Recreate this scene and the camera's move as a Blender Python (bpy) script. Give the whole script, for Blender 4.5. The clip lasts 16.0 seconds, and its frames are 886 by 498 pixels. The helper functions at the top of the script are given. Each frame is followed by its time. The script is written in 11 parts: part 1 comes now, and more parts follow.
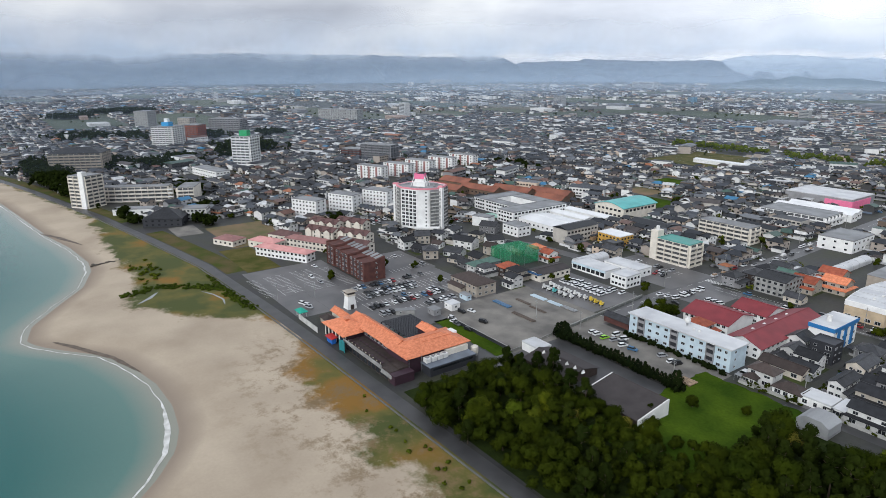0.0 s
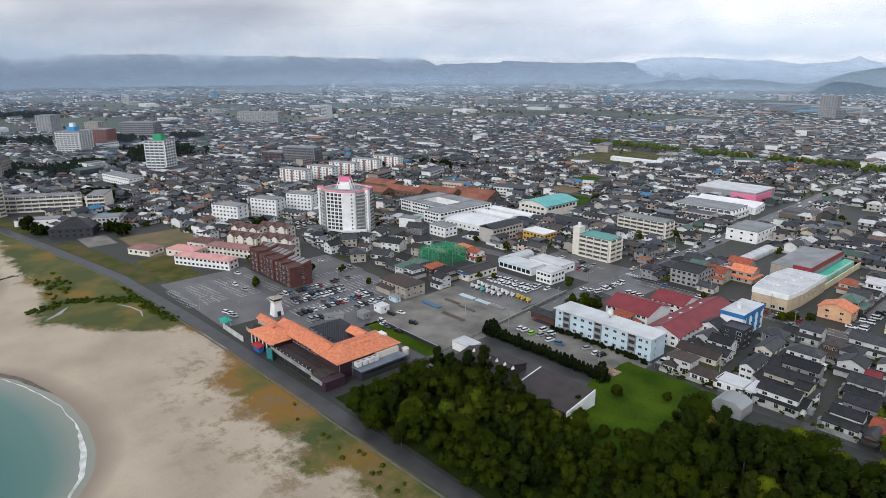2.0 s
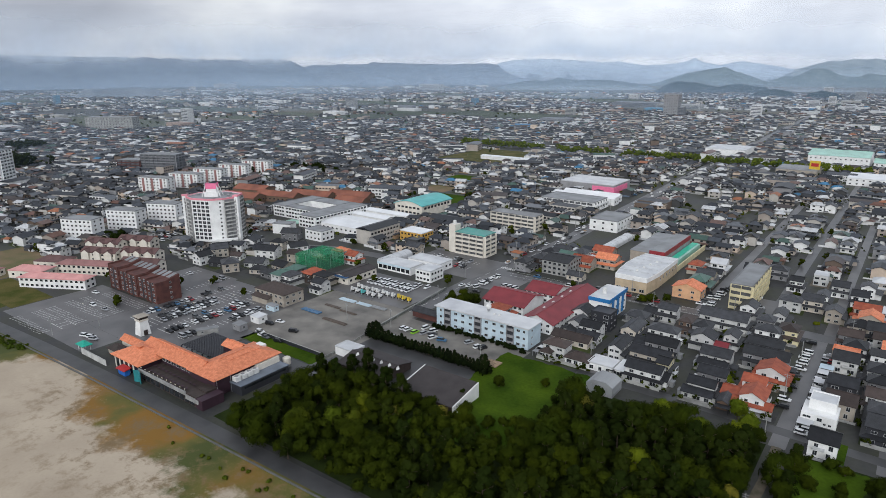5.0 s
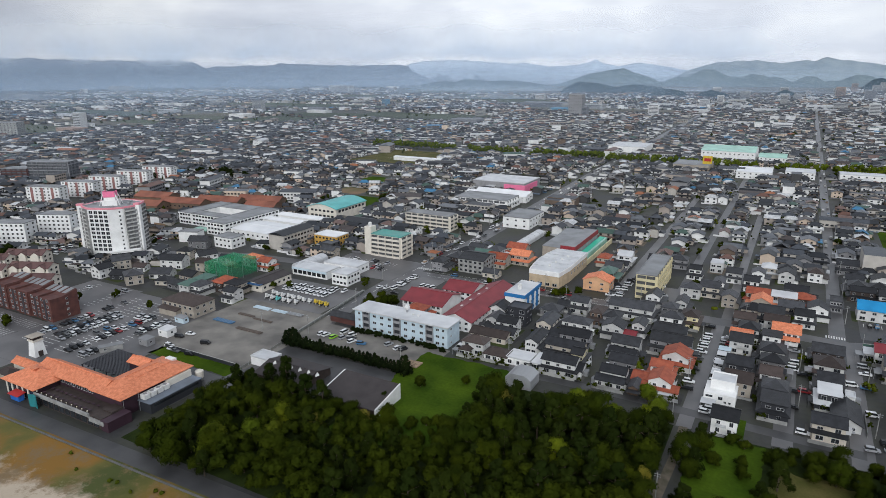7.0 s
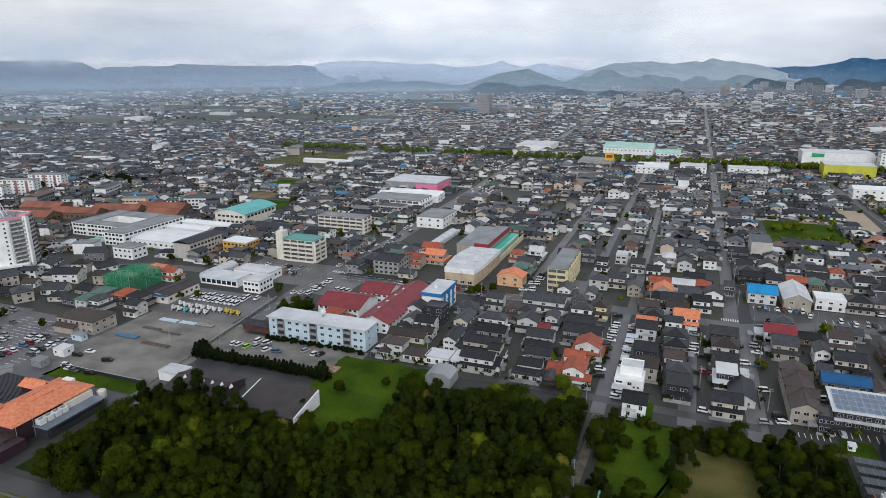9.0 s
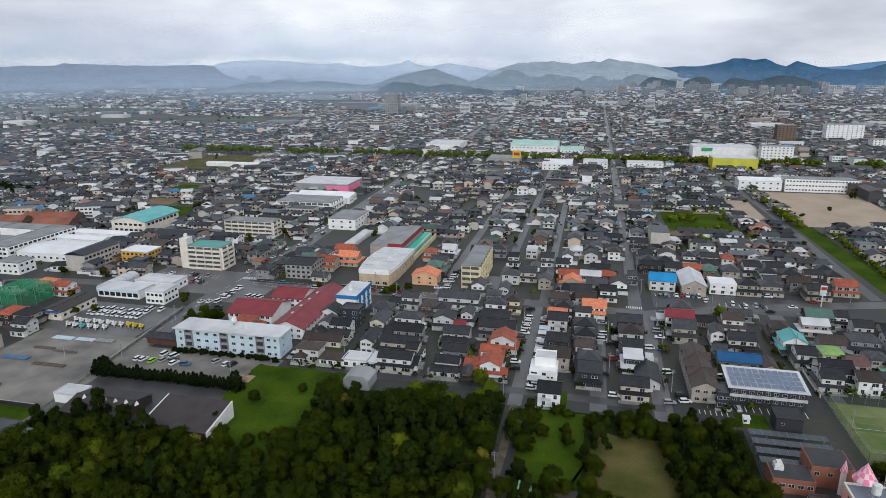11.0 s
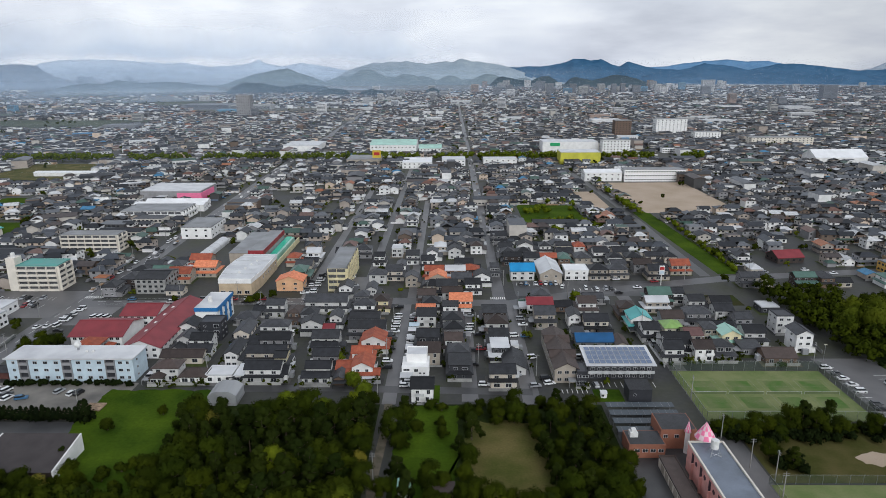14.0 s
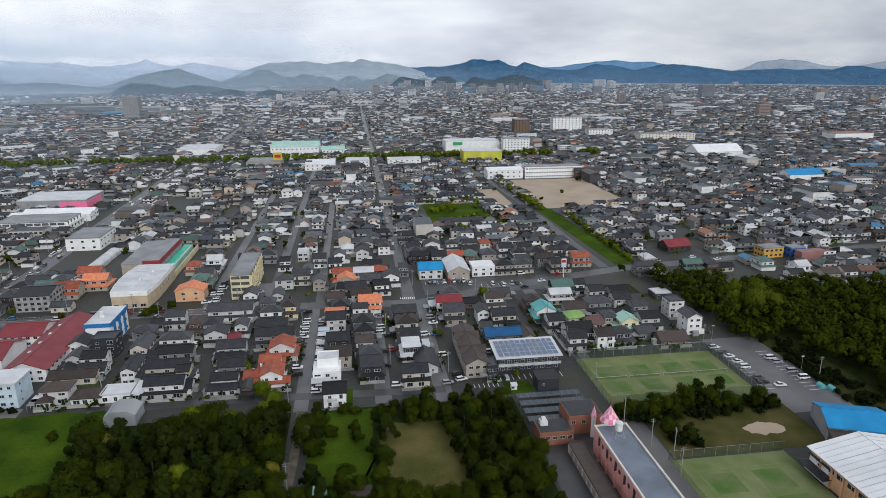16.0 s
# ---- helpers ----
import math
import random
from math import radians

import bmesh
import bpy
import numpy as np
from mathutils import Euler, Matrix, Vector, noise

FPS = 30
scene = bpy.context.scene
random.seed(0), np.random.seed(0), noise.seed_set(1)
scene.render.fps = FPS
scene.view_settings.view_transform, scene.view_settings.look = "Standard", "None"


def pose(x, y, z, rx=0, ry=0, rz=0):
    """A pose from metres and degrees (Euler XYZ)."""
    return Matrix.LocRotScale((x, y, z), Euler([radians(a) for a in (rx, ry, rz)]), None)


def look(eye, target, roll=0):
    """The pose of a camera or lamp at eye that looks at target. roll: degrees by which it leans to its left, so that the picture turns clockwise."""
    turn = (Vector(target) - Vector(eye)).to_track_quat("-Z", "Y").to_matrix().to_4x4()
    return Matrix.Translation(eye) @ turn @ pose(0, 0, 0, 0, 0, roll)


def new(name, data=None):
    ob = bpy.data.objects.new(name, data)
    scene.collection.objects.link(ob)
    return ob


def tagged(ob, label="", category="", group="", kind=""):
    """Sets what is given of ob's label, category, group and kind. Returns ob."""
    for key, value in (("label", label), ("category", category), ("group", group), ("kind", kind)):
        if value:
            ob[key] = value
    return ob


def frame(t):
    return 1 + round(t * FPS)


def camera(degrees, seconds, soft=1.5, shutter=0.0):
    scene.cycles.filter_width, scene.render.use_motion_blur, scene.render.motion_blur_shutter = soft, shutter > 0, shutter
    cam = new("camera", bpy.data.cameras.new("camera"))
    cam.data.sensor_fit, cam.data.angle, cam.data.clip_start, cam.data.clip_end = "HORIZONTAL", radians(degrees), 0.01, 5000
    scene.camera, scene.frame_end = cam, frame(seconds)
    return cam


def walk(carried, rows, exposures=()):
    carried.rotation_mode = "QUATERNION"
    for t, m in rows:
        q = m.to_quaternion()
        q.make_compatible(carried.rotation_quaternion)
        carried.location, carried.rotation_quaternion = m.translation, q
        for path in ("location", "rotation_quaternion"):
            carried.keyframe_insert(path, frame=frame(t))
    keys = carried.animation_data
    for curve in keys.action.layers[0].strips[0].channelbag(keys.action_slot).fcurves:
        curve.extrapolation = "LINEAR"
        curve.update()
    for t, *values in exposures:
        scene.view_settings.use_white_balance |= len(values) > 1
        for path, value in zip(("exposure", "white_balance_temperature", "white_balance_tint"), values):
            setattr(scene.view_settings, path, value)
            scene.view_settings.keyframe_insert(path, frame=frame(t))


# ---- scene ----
cam = camera(69.2, 16.0, soft=0.5)
PATH = [
    (0.0, pose(0, 0, 115, 73.99, 0.28, 54.60)),
    (0.5, pose(0, 0, 115, 74.01, 0.27, 52.98)),
    (1.0, pose(0, 0, 115, 74.04, 0.25, 51.32)),
    (1.5, pose(0, 0, 115, 74.07, 0.22, 49.67)),
    (2.0, pose(0, 0, 115, 74.09, 0.24, 47.91)),
    (2.5, pose(0, 0, 115, 74.12, 0.25, 46.06)),
    (3.0, pose(0, 0, 115, 74.14, 0.24, 44.18)),
    (3.5, pose(0, 0, 115, 74.16, 0.24, 42.32)),
    (6.0, pose(0, 0, 115, 74.17, 0.33, 32.76)),
    (6.5, pose(0, 0, 115, 74.20, 0.33, 30.81)),
    (7.0, pose(0, 0, 115, 74.21, 0.32, 28.89)),
    (7.5, pose(0, 0, 115, 74.23, 0.31, 26.93)),
    (8.0, pose(0, 0, 115, 74.22, 0.29, 24.97)),
    (8.5, pose(0, 0, 115, 74.23, 0.32, 23.00)),
    (9.0, pose(0, 0, 115, 74.22, 0.33, 21.01)),
    (11.5, pose(0, 0, 115, 74.15, 0.32, 11.00)),
    (12.0, pose(0, 0, 115, 74.15, 0.31, 8.96)),
    (12.5, pose(0, 0, 115, 74.14, 0.32, 6.91)),
    (13.0, pose(0, 0, 115, 74.12, 0.32, 4.79)),
    (13.5, pose(0, 0, 115, 74.10, 0.32, 2.72)),
    (14.0, pose(0, 0, 115, 74.08, 0.28, 0.61)),
    (14.5, pose(0, 0, 115, 74.05, 0.23, -1.48)),
    (15.0, pose(0, 0, 115, 74.04, 0.19, -3.60)),
    (15.5, pose(0, 0, 115, 74.06, 0.16, -5.73)),
    (16.0, pose(0, 0, 115, 74.06, 0.21, -7.92)),
]
walk(cam, PATH, exposures=[(0.0, 0.08), (3.0, -0.02), (6.0, -0.12), (16.0, -0.13)])

# ---------------------------------------------------------------- sky and light
SUN_AZ, SUN_EL, GLOW_AZ = radians(158), radians(31), radians(-14)


def make_world():
    w = bpy.data.worlds.new("overcast_sky")
    scene.world = w
    w.use_nodes = True
    nt = w.node_tree
    nt.nodes.clear()
    N, L = nt.nodes.new, nt.links.new
    out, bg = N("ShaderNodeOutputWorld"), N("ShaderNodeBackground")
    sky = N("ShaderNodeTexSky")
    sky.sky_type, sky.sun_disc = "NISHITA", False
    sky.sun_elevation, sky.sun_rotation = SUN_EL, -SUN_AZ
    sky.air_density, sky.dust_density = 1.5, 3.0
    tc, sep = N("ShaderNodeTexCoord"), N("ShaderNodeSeparateXYZ")
    L(tc.outputs["Generated"], sep.inputs[0])
    # cloud deck seen in perspective: direction divided by its height
    zz = N("ShaderNodeMath"); zz.operation = "MAXIMUM"; zz.inputs[1].default_value = 0.0
    L(sep.outputs["Z"], zz.inputs[0])
    za = N("ShaderNodeMath"); za.operation = "ADD"; za.inputs[1].default_value = 0.24
    L(zz.outputs[0], za.inputs[0])
    dx, dy = N("ShaderNodeMath"), N("ShaderNodeMath")
    for d, s in ((dx, "X"), (dy, "Y")):
        d.operation = "DIVIDE"
        L(sep.outputs[s], d.inputs[0]); L(za.outputs[0], d.inputs[1])
    comb = N("ShaderNodeCombineXYZ")
    L(dx.outputs[0], comb.inputs[0]); L(dy.outputs[0], comb.inputs[1]); L(sep.outputs["Z"], comb.inputs[2])
    n1, n2 = N("ShaderNodeTexNoise"), N("ShaderNodeTexNoise")
    n1.inputs["Scale"].default_value, n1.inputs["Detail"].default_value, n1.inputs["Roughness"].default_value = 0.85, 6, 0.5
    n1.inputs["Distortion"].default_value = 0.3
    n2.inputs["Scale"].default_value, n2.inputs["Detail"].default_value, n2.inputs["Roughness"].default_value = 1.9, 5, 0.55
    L(comb.outputs[0], n1.inputs["Vector"]); L(comb.outputs[0], n2.inputs["Vector"])
    mixn = N("ShaderNodeMix"); mixn.inputs[0].default_value = 0.3
    L(n1.outputs["Fac"], mixn.inputs[2]); L(n2.outputs["Fac"], mixn.inputs[3])
    ramp = N("ShaderNodeValToRGB")
    e = ramp.color_ramp.elements
    e[0].position, e[0].color = 0.36, (0.50, 0.545, 0.65, 1)
    e[1].position, e[1].color = 0.62, (0.89, 0.935, 1.0, 1)
    m = ramp.color_ramp.elements.new(0.49); m.color = (0.675, 0.725, 0.83, 1)
    L(mixn.outputs[0], ramp.inputs[0])
    mix = N("ShaderNodeMix"); mix.data_type = "RGBA"; mix.inputs[0].default_value = 0.92
    skys = N("ShaderNodeMix"); skys.data_type, skys.blend_type = "RGBA", "MULTIPLY"
    skys.inputs[0].default_value, skys.inputs[7].default_value = 1.0, (0.12, 0.12, 0.12, 1)
    L(sky.outputs[0], skys.inputs[6])
    L(skys.outputs[2], mix.inputs[6]); L(ramp.outputs[0], mix.inputs[7])
    # thinner, brighter cloud low in the north
    dot = N("ShaderNodeVectorMath"); dot.operation = "DOT_PRODUCT"
    el = radians(9)
    dot.inputs[1].default_value = (math.sin(GLOW_AZ) * math.cos(el), math.cos(GLOW_AZ) * math.cos(el), math.sin(el))
    L(tc.outputs["Generated"], dot.inputs[0])
    gl = N("ShaderNodeMapRange"); gl.interpolation_type = "SMOOTHSTEP"
    gl.inputs[1].default_value, gl.inputs[2].default_value, gl.inputs[3].default_value, gl.inputs[4].default_value = 0.66, 1.0, 0.87, 1.22
    L(dot.outputs["Value"], gl.inputs[0])
    glow = N("ShaderNodeVectorMath"); glow.operation = "SCALE"
    L(mix.outputs[2], glow.inputs[0]); L(gl.outputs[0], glow.inputs["Scale"])
    L(glow.outputs[0], bg.inputs["Color"])
    bg.inputs["Strength"].default_value = 1.02
    L(bg.outputs[0], out.inputs[0])


make_world()
sun = new("sun", bpy.data.lights.new("sun", "SUN"))
sun.data.energy, sun.data.angle, sun.data.color = 2.0, radians(36), (0.97, 0.99, 1.0)
sun.matrix_world = look((400 * math.sin(SUN_AZ), 400 * math.cos(SUN_AZ), 400 * math.tan(SUN_EL)), (0, 0, 0))

# ---------------------------------------------------------------- materials
def mat(name, col, rough=0.7, metal=0.0, col2=None, scale=0.6, var=0.25, fine=0.12, bump=0.0, bscale=8.0, rand=0.0, spec=0.5,
        ramp=None, island=None, stretch=(1, 1, 1), by_object=False):
    """A surface: base colour with stains (col2 at scale) and fine grain. ramp: colours picked at random for each object or island."""
    m = bpy.data.materials.new(name)
    m.use_nodes = True
    nt = m.node_tree
    N, L = nt.nodes.new, nt.links.new
    b = nt.nodes["Principled BSDF"]
    b.inputs["Roughness"].default_value, b.inputs["Metallic"].default_value = rough, metal
    b.inputs["Specular IOR Level"].default_value = spec
    geo, mp = N("ShaderNodeNewGeometry"), N("ShaderNodeMapping")
    mp.inputs["Scale"].default_value = stretch
    L(geo.outputs["Position"], mp.inputs["Vector"])
    n1, n2 = N("ShaderNodeTexNoise"), N("ShaderNodeTexNoise")
    n1.inputs["Scale"].default_value, n1.inputs["Detail"].default_value = scale, 5
    n2.inputs["Scale"].default_value, n2.inputs["Detail"].default_value = bscale, 3
    L(mp.outputs[0], n1.inputs["Vector"]); L(mp.outputs[0], n2.inputs["Vector"])
    col2 = col2 or tuple(c * (1 - var) for c in col)
    mix = N("ShaderNodeMix"); mix.data_type = "RGBA"
    fac = N("ShaderNodeMapRange")
    fac.inputs[1].default_value, fac.inputs[2].default_value = 0.36, 0.66
    L(n1.outputs["Fac"], fac.inputs[0]); L(fac.outputs[0], mix.inputs[0])
    mix.inputs[6].default_value, mix.inputs[7].default_value = (*col, 1), (*col2, 1)
    src = mix.outputs[2]
    if ramp:
        rp = N("ShaderNodeValToRGB")
        rp.color_ramp.interpolation = "CONSTANT"
        els = rp.color_ramp.elements
        els[0].position, els[0].color = 0.0, (*ramp[0][1], 1)
        els[1].position, els[1].color = ramp[1][0], (*ramp[1][1], 1)
        for p, c in ramp[2:]:
            els.new(p).color = (*c, 1)
        if island and not by_object:
            L(geo.outputs["Random Per Island"], rp.inputs[0])
        else:
            oi = N("ShaderNodeObjectInfo")
            L(oi.outputs["Random"], rp.inputs[0])
        mul = N("ShaderNodeMix"); mul.data_type, mul.blend_type = "RGBA", "MULTIPLY"
        mul.inputs[0].default_value = 1.0
        L(rp.outputs[0], mul.inputs[6]); L(src, mul.inputs[7])
        src = mul.outputs[2]
    hsv = N("ShaderNodeHueSaturation")
    L(src, hsv.inputs["Color"])
    g = N("ShaderNodeMapRange")
    g.inputs[3].default_value, g.inputs[4].default_value = 1 - fine, 1 + fine
    L(n2.outputs["Fac"], g.inputs[0])
    val = g.outputs[0]
    if rand:
        oi = N("ShaderNodeObjectInfo")
        r = N("ShaderNodeMapRange")
        r.inputs[3].default_value, r.inputs[4].default_value = 1 - rand, 1 + rand
        L(geo.outputs["Random Per Island"] if island else oi.outputs["Random"], r.inputs[0])
        mu = N("ShaderNodeMath"); mu.operation = "MULTIPLY"
        L(val, mu.inputs[0]); L(r.outputs[0], mu.inputs[1])
        val = mu.outputs[0]
    L(val, hsv.inputs["Value"])
    L(hsv.outputs[0], b.inputs["Base Color"])
    if bump:
        bp = N("ShaderNodeBump")
        bp.inputs["Strength"].default_value, bp.inputs["Distance"].default_value = bump, 0.1
        L(n2.outputs["Fac"], bp.inputs["Height"]); L(bp.outputs[0], b.inputs["Normal"])
    return m


M = {}
M["asphalt"] = mat("wet_asphalt", (0.062, 0.061, 0.062), 0.42, spec=0.4, col2=(0.038, 0.038, 0.040), scale=0.12, bscale=3, bump=0.1)
M["avenue"] = mat("worn_road_asphalt", (0.100, 0.098, 0.100), 0.4, spec=0.4, col2=(0.066, 0.066, 0.069), scale=0.1, bscale=3, bump=0.1)
M["lot"] = mat("parking_asphalt", (0.135, 0.130, 0.130), 0.42, spec=0.4, col2=(0.085, 0.084, 0.086), scale=0.07, bscale=3, bump=0.1)
M["gravel"] = mat("gravel_yard", (0.25, 0.235, 0.21), 0.75, spec=0.2, col2=(0.125, 0.118, 0.11), scale=0.07, bscale=2.5, bump=0.2)
M["paint"] = mat("road_paint", (0.78, 0.78, 0.76), 0.6, var=0.25, scale=0.8)
M["grass"] = mat("lawn_grass", (0.058, 0.098, 0.007), 0.95, spec=0.05, col2=(0.026, 0.054, 0.004), scale=0.06, bscale=0.9, fine=0.35, bump=0.4)
M["drygrass"] = mat("dry_grass", (0.13, 0.108, 0.042), 0.95, spec=0.05, col2=(0.058, 0.068, 0.016), scale=0.07, bscale=1.5, fine=0.3, bump=0.4)
M["dirt"] = mat("bare_soil", (0.42, 0.33, 0.25), 0.95, col2=(0.36, 0.28, 0.2), scale=0.05, bscale=2.0, fine=0.15)
M["dirtgrass"] = mat("weedy_soil", (0.20, 0.13, 0.075), 0.95, col2=(0.10, 0.10, 0.035), scale=0.05, bscale=2.0, fine=0.2)
M["playsoil"] = mat("playground_earth", (0.095, 0.082, 0.032), 0.95, spec=0.05, col2=(0.05, 0.055, 0.014), scale=0.09, bscale=1.5, fine=0.2)
M["roughgrass"] = mat("rough_grass", (0.028, 0.042, 0.008), 0.95, spec=0.1, col2=(0.036, 0.036, 0.012), scale=0.08, bscale=1.5, fine=0.35, bump=0.4)
M["court"] = mat("sand_filled_turf", (0.195, 0.215, 0.10), 0.95, spec=0.05, col2=(0.12, 0.165, 0.06), scale=0.10, bscale=1.5, fine=0.15)
M["concrete"] = mat("weathered_concrete", (0.34, 0.34, 0.33), 0.8, col2=(0.2, 0.2, 0.195), scale=0.3)
M["kerb"] = mat("kerb_concrete", (0.42, 0.42, 0.4), 0.8, scale=0.4)
M["window"] = mat("window_glass", (0.032, 0.036, 0.042), 0.14, scale=0.3, var=0.5)
M["frame"] = mat("window_frame", (0.55, 0.56, 0.57), 0.4, rand=0.2)
M["darkwood"] = mat("dark_boards", (0.05, 0.035, 0.03), 0.7, var=0.4)
M["white"] = mat("white_render", (0.84, 0.84, 0.83), 0.75, col2=(0.72, 0.72, 0.71), scale=0.25, bscale=3)
M["housewhite"] = mat("weathered_white_siding", (0.70, 0.70, 0.69), 0.75, col2=(0.55, 0.55, 0.54), scale=0.3, bscale=3, rand=0.28)
M["housecream"] = mat("weathered_cream_siding", (0.52, 0.47, 0.40), 0.75, col2=(0.40, 0.36, 0.31), scale=0.3, bscale=3, rand=0.25)
M["housegrey"] = mat("weathered_grey_siding", (0.23, 0.23, 0.24), 0.7, scale=0.3, rand=0.3)
# dark tone that imitates the shade behind balcony parapets
M["bandshade"] = mat("painted_recess_shade", (0.11, 0.115, 0.125), 0.5, scale=0.2, var=0.5)
M["offwhite"] = mat("cream_render", (0.74, 0.69, 0.61), 0.75, col2=(0.61, 0.57, 0.50), scale=0.25, bscale=3)
M["grey"] = mat("grey_panel", (0.3, 0.3, 0.31), 0.6, scale=0.25)
M["black"] = mat("black_panel", (0.035, 0.037, 0.045), 0.5, scale=0.3)
M["brown"] = mat("brown_siding", (0.16, 0.105, 0.075), 0.7, scale=0.3)
M["beige"] = mat("beige_siding", (0.40, 0.355, 0.30), 0.7, scale=0.3)
M["bluewhite"] = mat("pale_blue_render", (0.55, 0.67, 0.74), 0.7, col2=(0.45, 0.55, 0.62), scale=0.3)
M["maroon"] = mat("maroon_siding", (0.045, 0.020, 0.032), 0.6, scale=0.3)
M["brick"] = mat("red_brown_brick", (0.115, 0.042, 0.034), 0.8, col2=(0.07, 0.027, 0.023), scale=0.35, bscale=6, fine=0.25)
M["yellow"] = mat("yellow_render", (0.74, 0.66, 0.42), 0.75, scale=0.3)
M["salmon"] = mat("salmon_pink_render", (0.74, 0.37, 0.33), 0.75, scale=0.3)
M["pinkpaint"] = mat("pink_paint", (0.85, 0.2, 0.36), 0.6, var=0.12)
M["r_dark"] = mat("dark_tile_roof", (0.023, 0.024, 0.028), 0.5, spec=0.32, col2=(0.013, 0.014, 0.016), scale=0.5, bscale=5, fine=0.3, bump=0.4, rand=0.4)
M["r_grey"] = mat("grey_slate_roof", (0.048, 0.050, 0.056), 0.5, spec=0.34, col2=(0.030, 0.031, 0.034), scale=0.5, bscale=5, fine=0.25, bump=0.4, rand=0.45)
M["r_brown"] = mat("brown_tile_roof", (0.064, 0.048, 0.043), 0.55, spec=0.28, scale=0.5, bscale=5, fine=0.25, bump=0.4, rand=0.35)
M["r_orange"] = mat("orange_tile_roof", (0.72, 0.255, 0.135), 0.6, spec=0.2, col2=(0.56, 0.18, 0.09), scale=0.8, bscale=3, fine=0.3, bump=0.4, rand=0.1)
M["r_rust"] = mat("rust_red_tile_roof", (0.36, 0.10, 0.055), 0.6, spec=0.2, col2=(0.25, 0.065, 0.04), scale=0.5, bscale=4, fine=0.2, bump=0.3, rand=0.15)
M["r_red"] = mat("crimson_metal_roof", (0.24, 0.042, 0.05), 0.45, spec=0.2, col2=(0.19, 0.034, 0.042), scale=0.2, bscale=4, fine=0.1)
M["r_blue"] = mat("blue_metal_roof", (0.02, 0.10, 0.24), 0.4, spec=0.2, scale=0.3, fine=0.1)
M["r_teal"] = mat("teal_metal_roof", (0.12, 0.48, 0.47), 0.4, spec=0.2, scale=0.1, fine=0.08)
M["r_tealflat"] = mat("teal_roof_membrane", (0.10, 0.34, 0.30), 0.6, spec=0.2, col2=(0.16, 0.30, 0.28), scale=0.1)
M["r_mint"] = mat("mint_metal_roof", (0.36, 0.62, 0.52), 0.4, scale=0.1, fine=0.08)
M["r_green"] = mat("green_metal_roof", (0.08, 0.16, 0.13), 0.45, scale=0.3)
M["r_white"] = mat("pale_metal_roof", (0.62, 0.63, 0.64), 0.45, col2=(0.47, 0.48, 0.5), scale=0.12, fine=0.06)
M["r_flat"] = mat("flat_roof_membrane", (0.27, 0.28, 0.29), 0.6, col2=(0.18, 0.185, 0.19), scale=0.1, fine=0.1)
M["r_pink"] = mat("faded_pink_roof", (0.66, 0.33, 0.31), 0.6, spec=0.2, col2=(0.54, 0.26, 0.25), scale=0.2)
M["r_terra"] = mat("terracotta_roof", (0.30, 0.115, 0.075), 0.6, spec=0.2, col2=(0.19, 0.075, 0.052), scale=0.1, fine=0.15)
M["r_lime"] = mat("lime_metal_roof", (0.25, 0.42, 0.12), 0.5, scale=0.3)
M["teal_board"] = mat("teal_board", (0.02, 0.22, 0.24), 0.6)
M["bluepaint"] = mat("blue_paint", (0.02, 0.14, 0.5), 0.5)
M["redpaint"] = mat("red_paint", (0.5, 0.03, 0.03), 0.5)
M["yellowpaint"] = mat("yellow_paint", (0.7, 0.5, 0.05), 0.5)
M["peach"] = mat("peach_render", (0.72, 0.42, 0.24), 0.75, scale=0.3)
M["pool"] = mat("pool_cover", (0.03, 0.55, 0.36), 0.35, var=0.15, scale=0.2)
M["court_tile"] = mat("pale_court_paving", (0.16, 0.19, 0.18), 0.6, scale=0.5)
M["solar"] = mat("solar_cells", (0.12, 0.17, 0.27), 0.25, scale=0.5, var=0.2)
M["kerb_dark"] = mat("stained_kerb_concrete", (0.13, 0.13, 0.125), 0.85, scale=0.4)
M["tank"] = mat("white_plastic", (0.75, 0.75, 0.73), 0.4)
M["tyre"] = mat("rubber", (0.02, 0.02, 0.02), 0.8)
M["timber"] = mat("stacked_timber", (0.42, 0.3, 0.2), 0.8, var=0.5, scale=1.2)
M["lamp"] = mat("lamp_glass", (0.8, 0.75, 0.6), 0.3)
for key, c in (("white", (0.72, 0.73, 0.74)), ("black", (0.012, 0.012, 0.014)), ("silver", (0.33, 0.34, 0.36)), ("grey", (0.09, 0.095, 0.1)), ("red", (0.26, 0.02, 0.025)),
               ("blue", (0.05, 0.14, 0.26)), ("lime", (0.28, 0.6, 0.04)), ("yellow", (0.55, 0.4, 0.08)), ("teal", (0.1, 0.4, 0.42))):
    M["car_" + key] = mat("car_paint_" + key, c, 0.3, var=0.05, fine=0.03)
M["r_pinkdull"] = mat("dull_pink_roof", (0.33, 0.17, 0.16), 0.6, spec=0.2, scale=0.2)
M["r_roseb"] = mat("rosy_brown_roof", (0.15, 0.085, 0.08), 0.6, spec=0.2, scale=0.3)
M["r_white2"] = mat("bright_metal_roof", (0.80, 0.81, 0.82), 0.4, col2=(0.68, 0.69, 0.70), scale=0.1, fine=0.04)
M["r_skyblue"] = mat("sky_blue_metal_roof", (0.02, 0.27, 0.55), 0.4, spec=0.2, col2=(0.015, 0.21, 0.45), scale=0.2)
M["yellowwall"] = mat("ochre_yellow_render", (0.62, 0.36, 0.08), 0.7, scale=0.3)
M["yellowpanel"] = mat("bright_yellow_panel", (0.58, 0.56, 0.06), 0.6, scale=0.1)
M["trunk"] = mat("tree_bark", (0.09, 0.065, 0.045), 0.9, scale=1.0)
